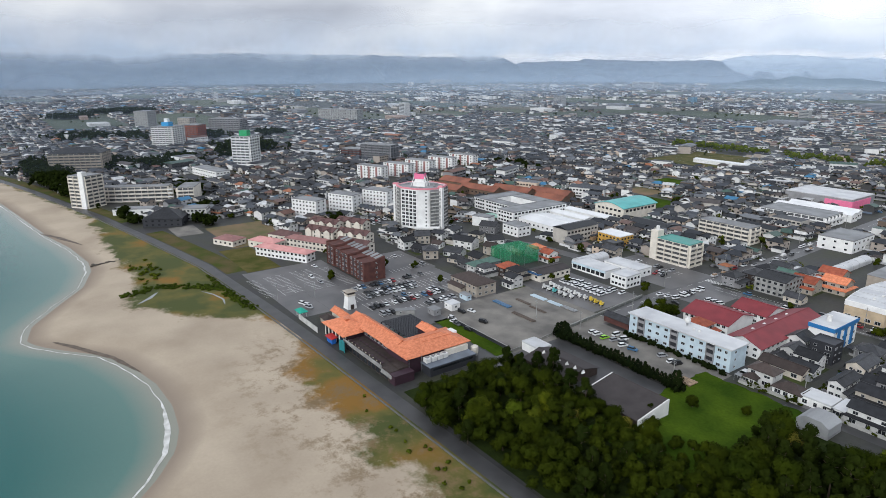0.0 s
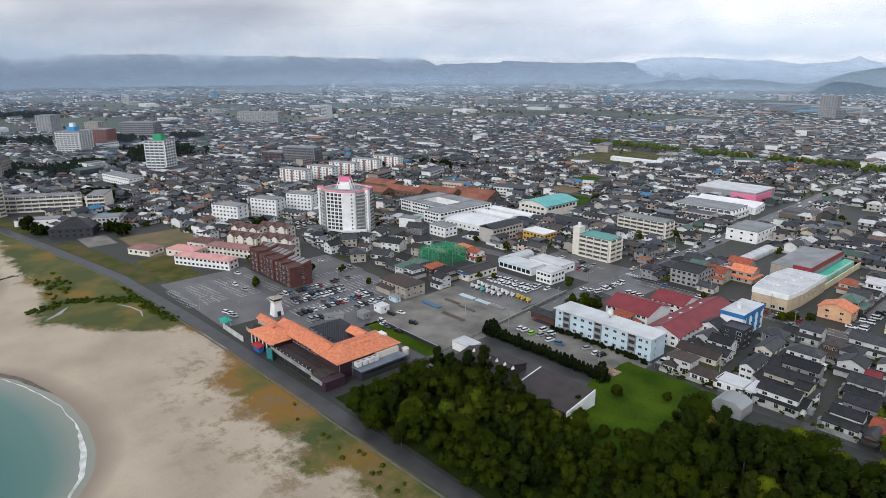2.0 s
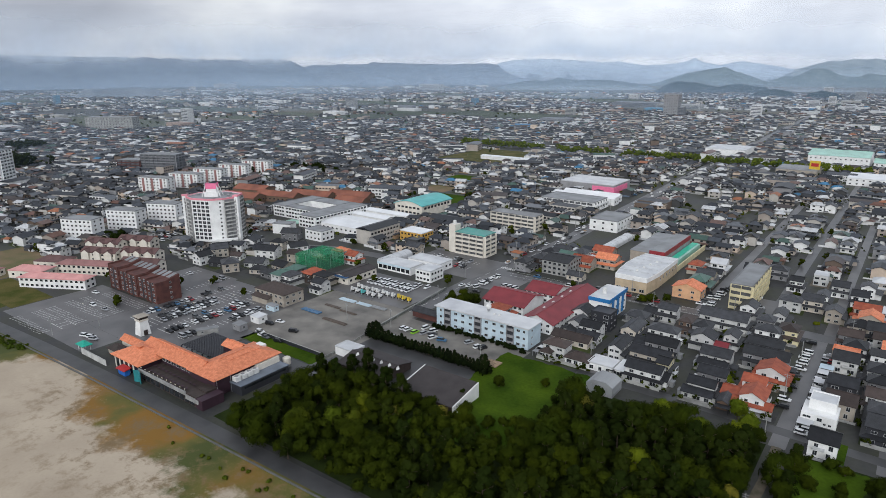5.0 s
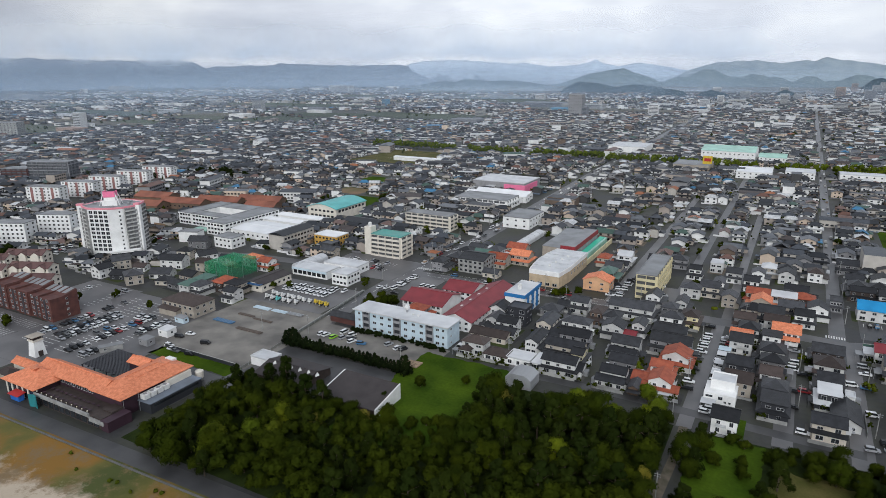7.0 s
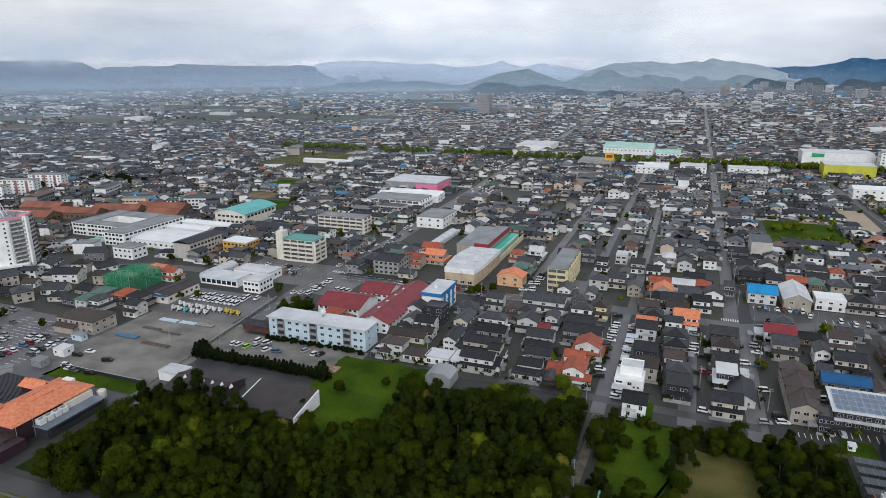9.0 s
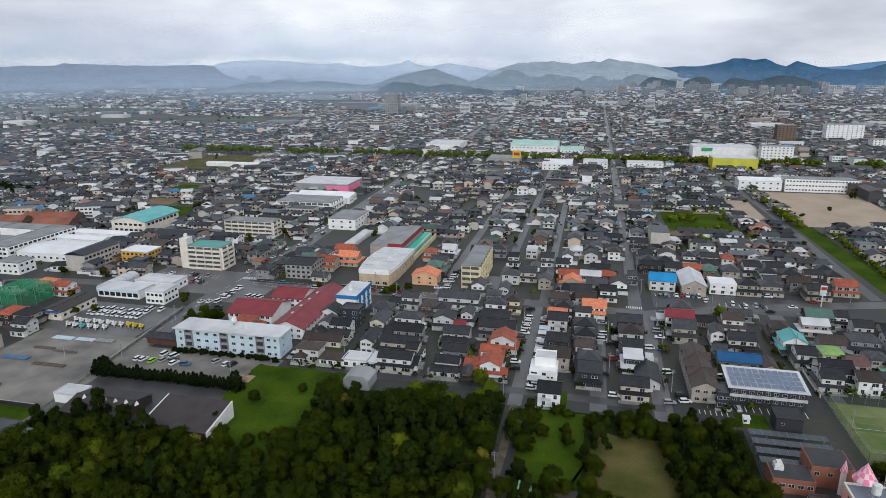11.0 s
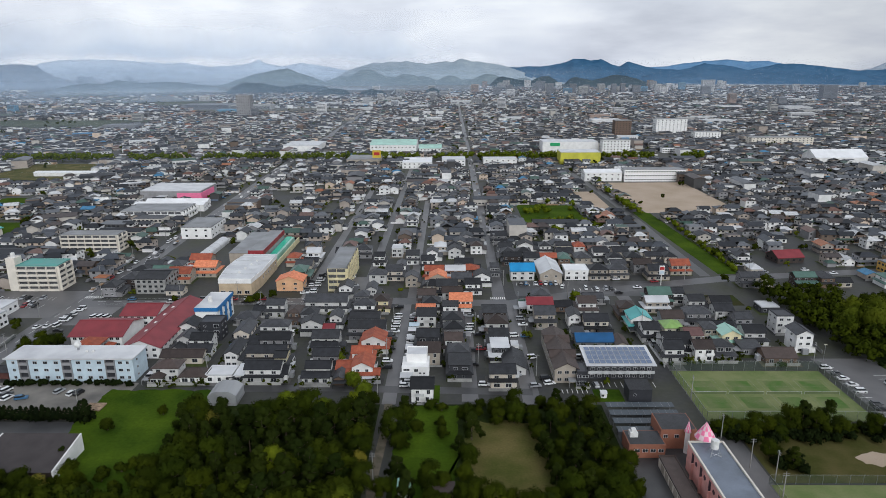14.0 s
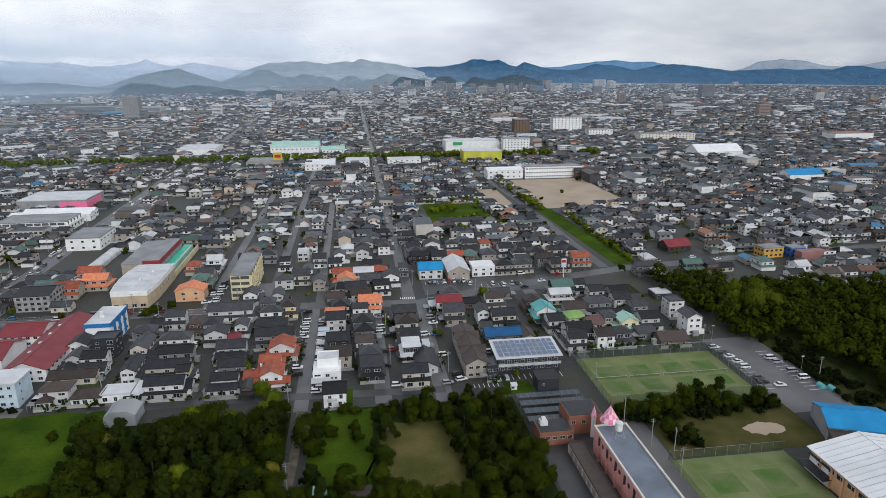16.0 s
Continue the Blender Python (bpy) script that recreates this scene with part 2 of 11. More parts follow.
M["steel"] = mat("galvanised_steel", (0.4, 0.41, 0.42), 0.4, 0.6)
M["rust"] = mat("rusty_steel", (0.12, 0.095, 0.08), 0.8)


def leaf_mat(name, c1, c2):
    m = mat(name, c1, 0.9, col2=c2, scale=0.12, bscale=0.5, fine=0.25, rand=0.14, island=True, spec=0.02, by_object=True,
            ramp=[(0, (0.8, 0.84, 0.85)), (0.25, (1, 1, 1)), (0.55, (1.25, 1.2, 0.95)), (0.7, (0.9, 0.97, 1)), (0.85, (1.12, 1.12, 1))])
    return m


M["pine"] = leaf_mat("pine_needles", (0.020, 0.029, 0.005), (0.012, 0.019, 0.003))
M["leaf"] = leaf_mat("broad_leaves", (0.036, 0.048, 0.004), (0.019, 0.028, 0.003))
M["hedge"] = leaf_mat("dark_hedge_leaves", (0.009, 0.015, 0.005), (0.006, 0.010, 0.004))
M["bright"] = leaf_mat("spring_leaves", (0.12, 0.15, 0.012), (0.066, 0.095, 0.008))
M["spring"] = leaf_mat("olive_spring_leaves", (0.10, 0.115, 0.01), (0.055, 0.075, 0.007))
M["amber"] = leaf_mat("new_leaves", (0.20, 0.17, 0.03), (0.12, 0.11, 0.02))
M["pinkband"] = mat("pink_band_paint", (0.8, 0.3, 0.36), 0.6, var=0.12)
M["bluetrim"] = mat("bright_blue_trim", (0.02, 0.17, 0.42), 0.5, var=0.1)
M["crimsonband"] = mat("crimson_band", (0.3, 0.03, 0.04), 0.6)
M["peach_base"] = mat("peach_wall", (0.56, 0.44, 0.30), 0.75, scale=0.3)
M["r_blue_grey"] = mat("blue_grey_roof_coating", (0.17, 0.20, 0.25), 0.45, col2=(0.11, 0.13, 0.16), scale=0.12, bscale=2)
M["peach_dark"] = mat("terracotta_render", (0.30, 0.12, 0.075), 0.75, scale=0.3)
M["pinkpale"] = mat("pale_pink_paint", (0.85, 0.62, 0.66), 0.6)
M["solar_dark"] = mat("dark_solar_cells", (0.03, 0.045, 0.06), 0.35, scale=0.5)
M["r_tent"] = mat("grey_tent_sheet", (0.33, 0.34, 0.35), 0.6, scale=0.2, stretch=(1, 0.1, 1))
M["r_shed"] = mat("dark_brown_shed_roof", (0.058, 0.05, 0.05), 0.6, spec=0.2, scale=0.2, fine=0.15)
M["concrete_pale"] = mat("pale_concrete", (0.55, 0.55, 0.53), 0.8, scale=0.3)
M["greenbox"] = mat("bright_green_panel", (0.02, 0.36, 0.14), 0.6)
M["skybox_blue"] = mat("bright_blue_panel", (0.02, 0.3, 0.62), 0.6)
M["rustwall"] = mat("rust_red_panel", (0.34, 0.09, 0.05), 0.7, scale=0.3)
M["wetsand"] = mat("dark_wet_sand", (0.15, 0.115, 0.085), 0.6, var=0.4, scale=0.3)
M["verge"] = mat("patchy_verge_grass", (0.050, 0.070, 0.012), 0.95, spec=0.1, col2=(0.11, 0.085, 0.04), scale=0.07, bscale=1.5, fine=0.35, bump=0.4)
M["lane"] = mat("dirt_lane", (0.17, 0.14, 0.11), 0.95, spec=0.1, col2=(0.09, 0.085, 0.06), scale=0.3, bscale=2)
M["streamwater"] = mat("shallow_stream", (0.3, 0.32, 0.31), 0.2, scale=0.3)
M["reed"] = leaf_mat("low_dune_plants", (0.075, 0.095, 0.012), (0.04, 0.06, 0.008))
M["rock"] = mat("dark_shore_rock", (0.11, 0.095, 0.08), 0.85, var=0.5, scale=0.8)
M["undergrowth"] = mat("woodland_undergrowth", (0.022, 0.034, 0.006), 0.95, spec=0.1, col2=(0.012, 0.02, 0.004), scale=0.3, bscale=2, fine=0.4, bump=0.6)
M["courtpaint"] = mat("worn_court_paint", (0.22, 0.235, 0.15), 0.8, var=0.3, scale=0.5)
M["courtgreen"] = mat("fresh_green_turf", (0.075, 0.145, 0.035), 0.95, spec=0.1, col2=(0.15, 0.17, 0.08), scale=0.15, bscale=1.5)

# ---------------------------------------------------------------- mesh helpers
def obj_mesh(name, verts, faces, mats, idx=None, smooth=False):
    me = bpy.data.meshes.new(name)
    me.from_pydata(verts, [], faces)
    for m in mats:
        me.materials.append(m)
    if idx is not None:
        me.polygons.foreach_set("material_index", idx)
    if smooth:
        me.polygons.foreach_set("use_smooth", [True] * len(me.polygons))
    me.update()
    return me


def part_mesh(name, me, parent=None, m=None, label=""):
    ob = new(name, me)
    if parent is not None:
        ob.parent = parent
    if m is not None:
        ob.matrix_basis = m
    return tagged(ob, label)


def thing(name, m, label, category, group="", kind=""):
    """An empty at the base of a thing, which its parts hang on."""
    ob = new(name)
    ob.empty_display_size = 0.5
    ob.matrix_basis = m
    return tagged(ob, label, category, group, kind)


class Shape:
    """Gathers boxes and prisms of one part."""

    def __init__(self):
        self.v, self.f, self.i = [], [], []

    def add(self, verts, faces, mi=0):
        n = len(self.v)
        self.v += [tuple(p) for p in verts]
        self.f += [tuple(n + k for k in f) for f in faces]
        self.i += [mi] * len(faces)
        return self

    def box(self, x0, x1, y0, y1, z0, z1, mi=0):
        v = [(x0, y0, z0), (x1, y0, z0), (x1, y1, z0), (x0, y1, z0), (x0, y0, z1), (x1, y0, z1), (x1, y1, z1), (x0, y1, z1)]
        return self.add(v, [(0, 3, 2, 1), (4, 5, 6, 7), (0, 1, 5, 4), (1, 2, 6, 5), (2, 3, 7, 6), (3, 0, 4, 7)], mi)

    def prism(self, poly, z0, z1, mi=0):
        n = len(poly)
        v = [(x, y, z0) for x, y in poly] + [(x, y, z1) for x, y in poly]
        f = [tuple(range(n - 1, -1, -1)), tuple(range(n, 2 * n))]
        f += [(k, (k + 1) % n, n + (k + 1) % n, n + k) for k in range(n)]
        return self.add(v, f, mi)

    def rod(self, a, b, r, r2=None, n=6, mi=0):
        a, b = Vector(a), Vector(b)
        q = (b - a).to_track_quat("Z", "Y")
        r2 = r if r2 is None else r2
        v = [a + q @ Vector((r * math.cos(2 * math.pi * k / n), r * math.sin(2 * math.pi * k / n), 0)) for k in range(n)]
        v += [b + q @ Vector((r2 * math.cos(2 * math.pi * k / n), r2 * math.sin(2 * math.pi * k / n), 0)) for k in range(n)]
        f = [(k, (k + 1) % n, n + (k + 1) % n, n + k) for k in range(n)] + [tuple(range(n - 1, -1, -1)), tuple(range(n, 2 * n))]
        return self.add(v, f, mi)

    def mesh(self, name, *mats):
        return obj_mesh(name, self.v, self.f, mats, self.i)


TAKEN = []


def keep(x0, x1, y0, y1, pad=1.0):
    TAKEN.append((min(x0, x1) - pad, max(x0, x1) + pad, min(y0, y1) - pad, max(y0, y1) + pad))


def is_free(x, y, r):
    return not any(a - r < x < b + r and c - r < y < d + r for a, b, c, d in TAKEN)


# ---------------------------------------------------------------- ground, beach and sea
SHORE_X = [-2600, -900, -780, -670, -560, -517, -474, -431, -411, -381, -359, -333, -315, -306, -294, -279, -259, -241, -220, -203, -191, -179, -168, -150, -120, -60, 200, 2600]
SHORE_Y = [-900, -75, -40, 2, 18, 24, 33, 38, 37, 29, 16, 2, -1, 3, 12, 25, 32, 36, 37, 35, 31, 23, 13, 2, -8, -4, 10, -300]
ROAD_X = [-2600, -1200, -816, -720, -634, -561, -463, -381, -293, -238, -110, 400, 2600]
ROAD_Y = [-640, -125, 7, 31, 50, 66, 83, 96, 101, 103, 106, 108, -100]


# breadth of the plants between road and sand
VERGE_X = [-900, -640, -560, -485, -420, -371, -345, -320, -296, -284, -268, -240, -223, -192, -160, -110, 0]
VERGE_W = [6, 6, 8, 24, 34, 40, 52, 46, 26, 8, 2, 7, 17, 24, 20, 21, 26]


def shore(x):
    return 1.0126 * float(np.interp(x / 1.0126, SHORE_X, SHORE_Y))


def coast(x):
    return float(np.interp(x, ROAD_X, ROAD_Y))


def graded(a, b, lo, hi, fine, coarse):
    """Grid lines, fine between lo and hi and widening outside."""
    xs = list(np.arange(lo, hi + 0.1, fine))
    s, x = fine, lo
    while x > a:
        s = min(s * 1.35, coarse); x -= s; xs.append(max(x, a))
    s, x = fine, hi
    while x < b:
        s = min(s * 1.35, coarse); x += s; xs.append(min(x, b))
    return sorted(set(round(v, 2) for v in xs))


def make_ground():
    xs, ys = graded(-4900, 4900, -720, 140, 4, 250), graded(-4900, 4900, -60, 112, 3, 250)
    verts, sand = [], []
    for y in ys:
        for x in xs:
            d = y - shore(x)
            rise = min(1.0, max(-3.0, d / 22.0)) if y < coast(x) - 1 else 1.0
            verts.append((x, y, (rise - 1.0) * 1.6 if rise < 1 else 0.0))
            sand.append(coast(x) - y - float(np.interp(x, VERGE_X, VERGE_W)))
    nx = len(xs)
    faces = [(j * nx + i, j * nx + i + 1, (j + 1) * nx + i + 1, (j + 1) * nx + i) for j in range(len(ys) - 1) for i in range(nx - 1)]
    idx = []
    for f in faces:
        cx, cy = sum(verts[k][0] for k in f) / 4, sum(verts[k][1] for k in f) / 4
        idx.append(1 if cy < coast(cx) else 0)
    me = obj_mesh("ground", verts, faces, [M["town"], M["sand"]], idx, True)
    at = me.attributes.new("inland", "FLOAT", "POINT")
    at.data.foreach_set("value", sand)
    tagged(new("ground", me), "flat coastal plain with wet sand beach and town soil", "ground", kind="structure")


def town_soil():
    """Wet tarmac and yards near by, with greenish field patches."""
    m = mat("town_soil", (0.040, 0.040, 0.042), 0.6, spec=0.3, col2=(0.044, 0.046, 0.030), scale=0.05, bscale=0.5, fine=0.35)
    return m


def beach_sand():
    m = mat("beach_sand", (0.47, 0.39, 0.295), 0.9, col2=(0.36, 0.29, 0.215), scale=0.03, bscale=1.0, fine=0.08, bump=0.15)
    nt = m.node_tree
    N, L = nt.nodes.new, nt.links.new
    b = nt.nodes["Principled BSDF"]
    base = b.inputs["Base Color"].links[0].from_socket
    at = N("ShaderNodeAttribute"); at.attribute_name = "inland"
    geo = N("ShaderNodeNewGeometry")
    n = N("ShaderNodeTexNoise"); n.inputs["Scale"].default_value, n.inputs["Detail"].default_value = 0.055, 8
    n.inputs["Roughness"].default_value = 0.68
    L(geo.outputs["Position"], n.inputs["Vector"])
    # plants: nearer to the road than a wandering line
    w = N("ShaderNodeMath"); w.operation = "MULTIPLY_ADD"; w.inputs[1].default_value, w.inputs[2].default_value = -46.0, 23.0
    L(n.outputs["Fac"], w.inputs[0])
    s = N("ShaderNodeMath"); s.operation = "ADD"
    L(at.outputs["Fac"], s.inputs[0]); L(w.outputs[0], s.inputs[1])
    r = N("ShaderNodeMapRange"); r.inputs[1].default_value, r.inputs[2].default_value = 3.0, -3.0
    L(s.outputs[0], r.inputs[0])
    n2 = N("ShaderNodeTexNoise"); n2.inputs["Scale"].default_value, n2.inputs["Detail"].default_value = 0.045, 8
    L(geo.outputs["Position"], n2.inputs["Vector"])
    rp = N("ShaderNodeValToRGB")
    e = rp.color_ramp.elements
    e[0].position, e[0].color = 0.38, (0.055, 0.068, 0.010, 1)
    e[1].position, e[1].color = 0.62, (0.21, 0.105, 0.012, 1)
    e.new(0.5).color = (0.115, 0.10, 0.018, 1)
    sx = N("ShaderNodeSeparateXYZ"); L(geo.outputs["Position"], sx.inputs[0])
    # rusty dune grass by the restaurant, greener to both sides
    fc = N("ShaderNodeMapRange")
    fc.inputs[1].default_value, fc.inputs[2].default_value, fc.inputs[3].default_value, fc.inputs[4].default_value = -290.0, -235.0, -0.06, 0.14
    L(sx.outputs["X"], fc.inputs[0])
    fd = N("ShaderNodeMapRange")
    fd.inputs[1].default_value, fd.inputs[2].default_value, fd.inputs[3].default_value, fd.inputs[4].default_value = -190.0, -165.0, 0.0, -0.2
    L(sx.outputs["X"], fd.inputs[0])
    a1, a2 = N("ShaderNodeMath"), N("ShaderNodeMath")
    L(n2.outputs["Fac"], a1.inputs[0]); L(fc.outputs[0], a1.inputs[1]); L(a1.outputs[0], a2.inputs[0]); L(fd.outputs[0], a2.inputs[1])
    L(a2.outputs[0], rp.inputs[0])
    mx = N("ShaderNodeMix"); mx.data_type = "RGBA"
    L(r.outputs[0], mx.inputs[0]); L(base, mx.inputs[6]); L(rp.outputs[0], mx.inputs[7])
    # scattered tufts of dry grass out on the sand
    n3 = N("ShaderNodeTexNoise"); n3.inputs["Scale"].default_value, n3.inputs["Detail"].default_value, n3.inputs["Roughness"].default_value = 0.09, 9, 0.78
    L(geo.outputs["Position"], n3.inputs["Vector"])
    tuft = N("ShaderNodeMapRange"); tuft.inputs[1].default_value, tuft.inputs[2].default_value, tuft.inputs[4].default_value = 0.50, 0.60, 0.85
    L(n3.outputs["Fac"], tuft.inputs[0])
    reach = N("ShaderNodeMapRange"); reach.inputs[1].default_value, reach.inputs[2].default_value = 36.0, 6.0
    L(at.outputs["Fac"], reach.inputs[0])
    tm = N("ShaderNodeMath"); tm.operation = "MULTIPLY"
    L(tuft.outputs[0], tm.inputs[0]); L(reach.outputs[0], tm.inputs[1])
    east = N("ShaderNodeMapRange"); east.inputs[1].default_value, east.inputs[2].default_value = -275.0, -240.0
    L(sx.outputs["X"], east.inputs[0])
    tn = N("ShaderNodeMath"); tn.operation = "MULTIPLY"
    L(tm.outputs[0], tn.inputs[0]); L(east.outputs[0], tn.inputs[1])
    md = N("ShaderNodeMix"); md.data_type = "RGBA"; md.inputs[7].default_value = (0.17, 0.115, 0.055, 1)
    L(tn.outputs[0], md.inputs[0]); L(mx.outputs[2], md.inputs[6])
    # wet sand by the water line, where the beach lies low
    sep = N("ShaderNodeSeparateXYZ"); L(geo.outputs["Position"], sep.inputs[0])
    wet = N("ShaderNodeMapRange"); wet.inputs[1].default_value, wet.inputs[2].default_value = -0.75, -1.35
    L(sep.outputs["Z"], wet.inputs[0])
    mw = N("ShaderNodeMix"); mw.data_type = "RGBA"; mw.inputs[7].default_value = (0.27, 0.215, 0.165, 1)
    L(wet.outputs[0], mw.inputs[0]); L(md.outputs[2], mw.inputs[6])
    L(mw.outputs[2], b.inputs["Base Color"])
    return m


def sea_water():
    m = bpy.data.materials.new("sea_water")
    m.use_nodes = True
    nt = m.node_tree
    N, L = nt.nodes.new, nt.links.new
    b = nt.nodes["Principled BSDF"]
    b.inputs["Roughness"].default_value = 0.16
    b.inputs["Specular IOR Level"].default_value = 0.3
    geo = N("ShaderNodeNewGeometry")
    n = N("ShaderNodeTexNoise"); n.inputs["Scale"].default_value, n.inputs["Detail"].default_value = 0.02, 4
    L(geo.outputs["Position"], n.inputs["Vector"])
    at = N("ShaderNodeAttribute"); at.attribute_name = "depth"
    rp = N("ShaderNodeValToRGB")
    e = rp.color_ramp.elements
    e[0].position, e[0].color = 0.0, (0.27, 0.27, 0.22, 1)
    e[1].position, e[1].color = 1.0, (0.018, 0.115, 0.105, 1)
    e.new(0.25).color = (0.095, 0.19, 0.165, 1)
    L(at.outputs["Fac"], rp.inputs[0])
    mx = N("ShaderNodeMix"); mx.data_type, mx.blend_type = "RGBA", "MULTIPLY"; mx.inputs[0].default_value = 0.3
    L(rp.outputs[0], mx.inputs[6]); L(n.outputs["Color"], mx.inputs[7])
    L(rp.outputs[0], b.inputs["Base Color"])
    wv = N("ShaderNodeTexNoise"); wv.inputs["Scale"].default_value, wv.inputs["Detail"].default_value = 0.7, 5
    L(geo.outputs["Position"], wv.inputs["Vector"])
    bp = N("ShaderNodeBump"); bp.inputs["Strength"].default_value, bp.inputs["Distance"].default_value = 0.25, 0.3
    L(wv.outputs["Fac"], bp.inputs["Height"]); L(bp.outputs[0], b.inputs["Normal"])
    return m


M["town"], M["sand"], M["water"] = town_soil(), beach_sand(), sea_water()
M["foam"] = mat("sea_foam", (0.72, 0.72, 0.70), 0.8, col2=(0.4, 0.4, 0.37), scale=0.25)
make_ground()


def make_sea():
    xs, ys = graded(-4900, 4900, -720, 140, 5, 300), graded(-4900, 60, -60, 60, 3, 300)
    verts = [(x, y, -1.45) for y in ys for x in xs]
    nx = len(xs)
    faces = [(j * nx + i, j * nx + i + 1, (j + 1) * nx + i + 1, (j + 1) * nx + i) for j in range(len(ys) - 1) for i in range(nx - 1)
             if ys[j] < shore((xs[i] + xs[i + 1]) / 2) + 8]
    me = obj_mesh("sea", verts, faces, [M["water"]])
    at = me.attributes.new("depth", "FLOAT", "POINT")
    at.data.foreach_set("value", [min(1.0, max(0.0, (shore(v[0]) - v[1]) / 45.0)) for v in verts])
    tagged(new("water", me), "calm blue-green sea lapping on the beach", "sea", kind="structure")
    # line of foam where the waves break
    v, f = [], []
    x = -720.0
    while x < 0:
        w = 0.05 + 1.2 * max(0.0, noise.noise((x * 0.02, 0, 0)) + 0.15) + 0.5 * noise.noise((x * 0.3, 3, 0)) + 1.6 * math.exp(-((x + 205) / 18) ** 2)
        y = shore(x) - 0.6 + 0.8 * noise.noise((x * 0.12, 1, 0))
        v += [(x, y - max(w, 0.08), -1.44), (x, y + 0.15, -1.40)]
        x += 1.5
    f = [(2 * k, 2 * k + 2, 2 * k + 3, 2 * k + 1) for k in range(len(v) // 2 - 1)]
    tagged(new("foam_line", obj_mesh("foam_line", v, f, [M["foam"]])), "thin white line of breaking surf", "surf", kind="structure")


make_sea()
rk = random.Random(17)
gr = thing("rock_groyne", pose(-426.5, 53, 0), "low groyne of dark rocks on the beach", "groyne")
for k in range(26):
    yy = -12 + k * 0.95
    s0 = rk.uniform(0.7, 1.5)
    m0 = Matrix.Translation((rk.uniform(-1.2, 1.2) - yy * 0.12, yy, -0.75)) @ Euler((rk.random(), rk.random(), rk.random() * 6)).to_matrix().to_4x4() @ Matrix.Diagonal((s0, s0 * 0.8, s0 * 0.55, 1))
    bm = bmesh.new()
    bmesh.ops.create_icosphere(bm, subdivisions=1, radius=1.0)
    for vv in bm.verts:
        vv.co *= rk.uniform(0.75, 1.15)
    me = bpy.data.meshes.new("rock")
    bm.to_mesh(me); bm.free()
    me.materials.append(M["rock"])
    part_mesh("rock", me, gr, m0)


def slab(name, x0, x1, y0, y1, z, m, label, category="pavement", kind="structure", block=True):
    """A flat piece of made ground a little above the soil."""
    s = Shape().box(x0, x1, y0, y1, -0.3, z)
    if block:
        keep(x0, x1, y0, y1, 0.5)
    return tagged(new(name, s.mesh(name, M[m])), label, category, kind=kind)


def patch(name, x0, x1, y0, y1, z, m, label, category="grass", wild=1.6):
    """A piece of ground with a ragged edge."""
    keep(x0, x1, y0, y1, 0.5)
    edge = []
    for (ax, ay), (bx, by) in zip(((x0, y0), (x1, y0), (x1, y1), (x0, y1)), ((x1, y0), (x1, y1), (x0, y1), (x0, y0))):
        n = max(2, int(math.hypot(bx - ax, by - ay) / 1.6))
        edge += [(ax + (bx - ax) * k / n, ay + (by - ay) * k / n) for k in range(n)]
    cx, cy = (x0 + x1) / 2, (y0 + y1) / 2
    edge = [(x + (1 if x < cx else -1) * wild * (0.6 + noise.noise((x * 0.25, y * 0.25, 3)) + 0.5 * noise.noise((x, y, 7))),
             y + (1 if y < cy else -1) * wild * (0.6 + noise.noise((x * 0.25, y * 0.25, 5)) + 0.5 * noise.noise((x, y, 9)))) for x, y in edge]
    return tagged(new(name, Shape().prism(edge, -0.2, z).mesh(name, M[m])), label, category, kind="structure")


def ribbon(name, pts, width, z, m, label, category="road"):
    v, f = [], []
    for k, p in enumerate(pts):
        a, b = pts[max(k - 1, 0)], pts[min(k + 1, len(pts) - 1)]
        d = Vector((b[0] - a[0], b[1] - a[1])).normalized()
        o = Vector((-d.y, d.x)) * width / 2
        v += [(p[0] - o.x, p[1] - o.y, z), (p[0] + o.x, p[1] + o.y, z)]
        if k:
            c, e = pts[k - 1], p
            steps = max(1, int(math.hypot(e[0] - c[0], e[1] - c[1]) / 6))
            for s in range(steps):
                q = (c[0] + (e[0] - c[0]) * s / steps, c[1] + (e[1] - c[1]) * s / steps)
                keep(q[0], q[0], q[1], q[1], width / 2 + 0.5)
    f = [(2 * k, 2 * k + 2, 2 * k + 3, 2 * k + 1) for k in range(len(pts) - 1)]
    return tagged(new(name, obj_mesh(name, v, f, [M[m]])), label, category, kind="structure")


# dark scarps that the tide has cut into the sand, and the little stream
def strip(name, pts, width, lift, m, label):
    v = []
    n = len(pts)
    fine = []
    for k in range(n - 1):
        for j in range(8):
            u = j / 8
            fine.append((pts[k][0] + (pts[k + 1][0] - pts[k][0]) * u, pts[k][1] + (pts[k + 1][1] - pts[k][1]) * u))
    for k, (x, y) in enumerate(fine):
        u = k / (len(fine) - 1)
        w = width * math.sin(math.pi * u) ** 0.5 * (0.7 + 0.6 * abs(noise.noise((x * 0.2, y * 0.2, 5)))) / 2
        a, b = fine[max(k - 1, 0)], fine[min(k + 1, len(fine) - 1)]
        d = Vector((b[0] - a[0], b[1] - a[1])).normalized()
        for sg in (-1, 1):
            px, py = x - sg * d.y * w, y + sg * d.x * w
            dd = py - shore(px)
            v.append((px, py, (min(1.0, max(-3.0, dd / 22.0)) - 1.0) * 1.6 + lift if dd < 22 else lift))
    f = [(2 * k, 2 * k + 1, 2 * k + 3, 2 * k + 2) for k in range(len(fine) - 1)]
    f = [q[::-1] for q in f]
    tagged(new(name, obj_mesh(name, v, f, [M[m]])), label, "beach", kind="structure")


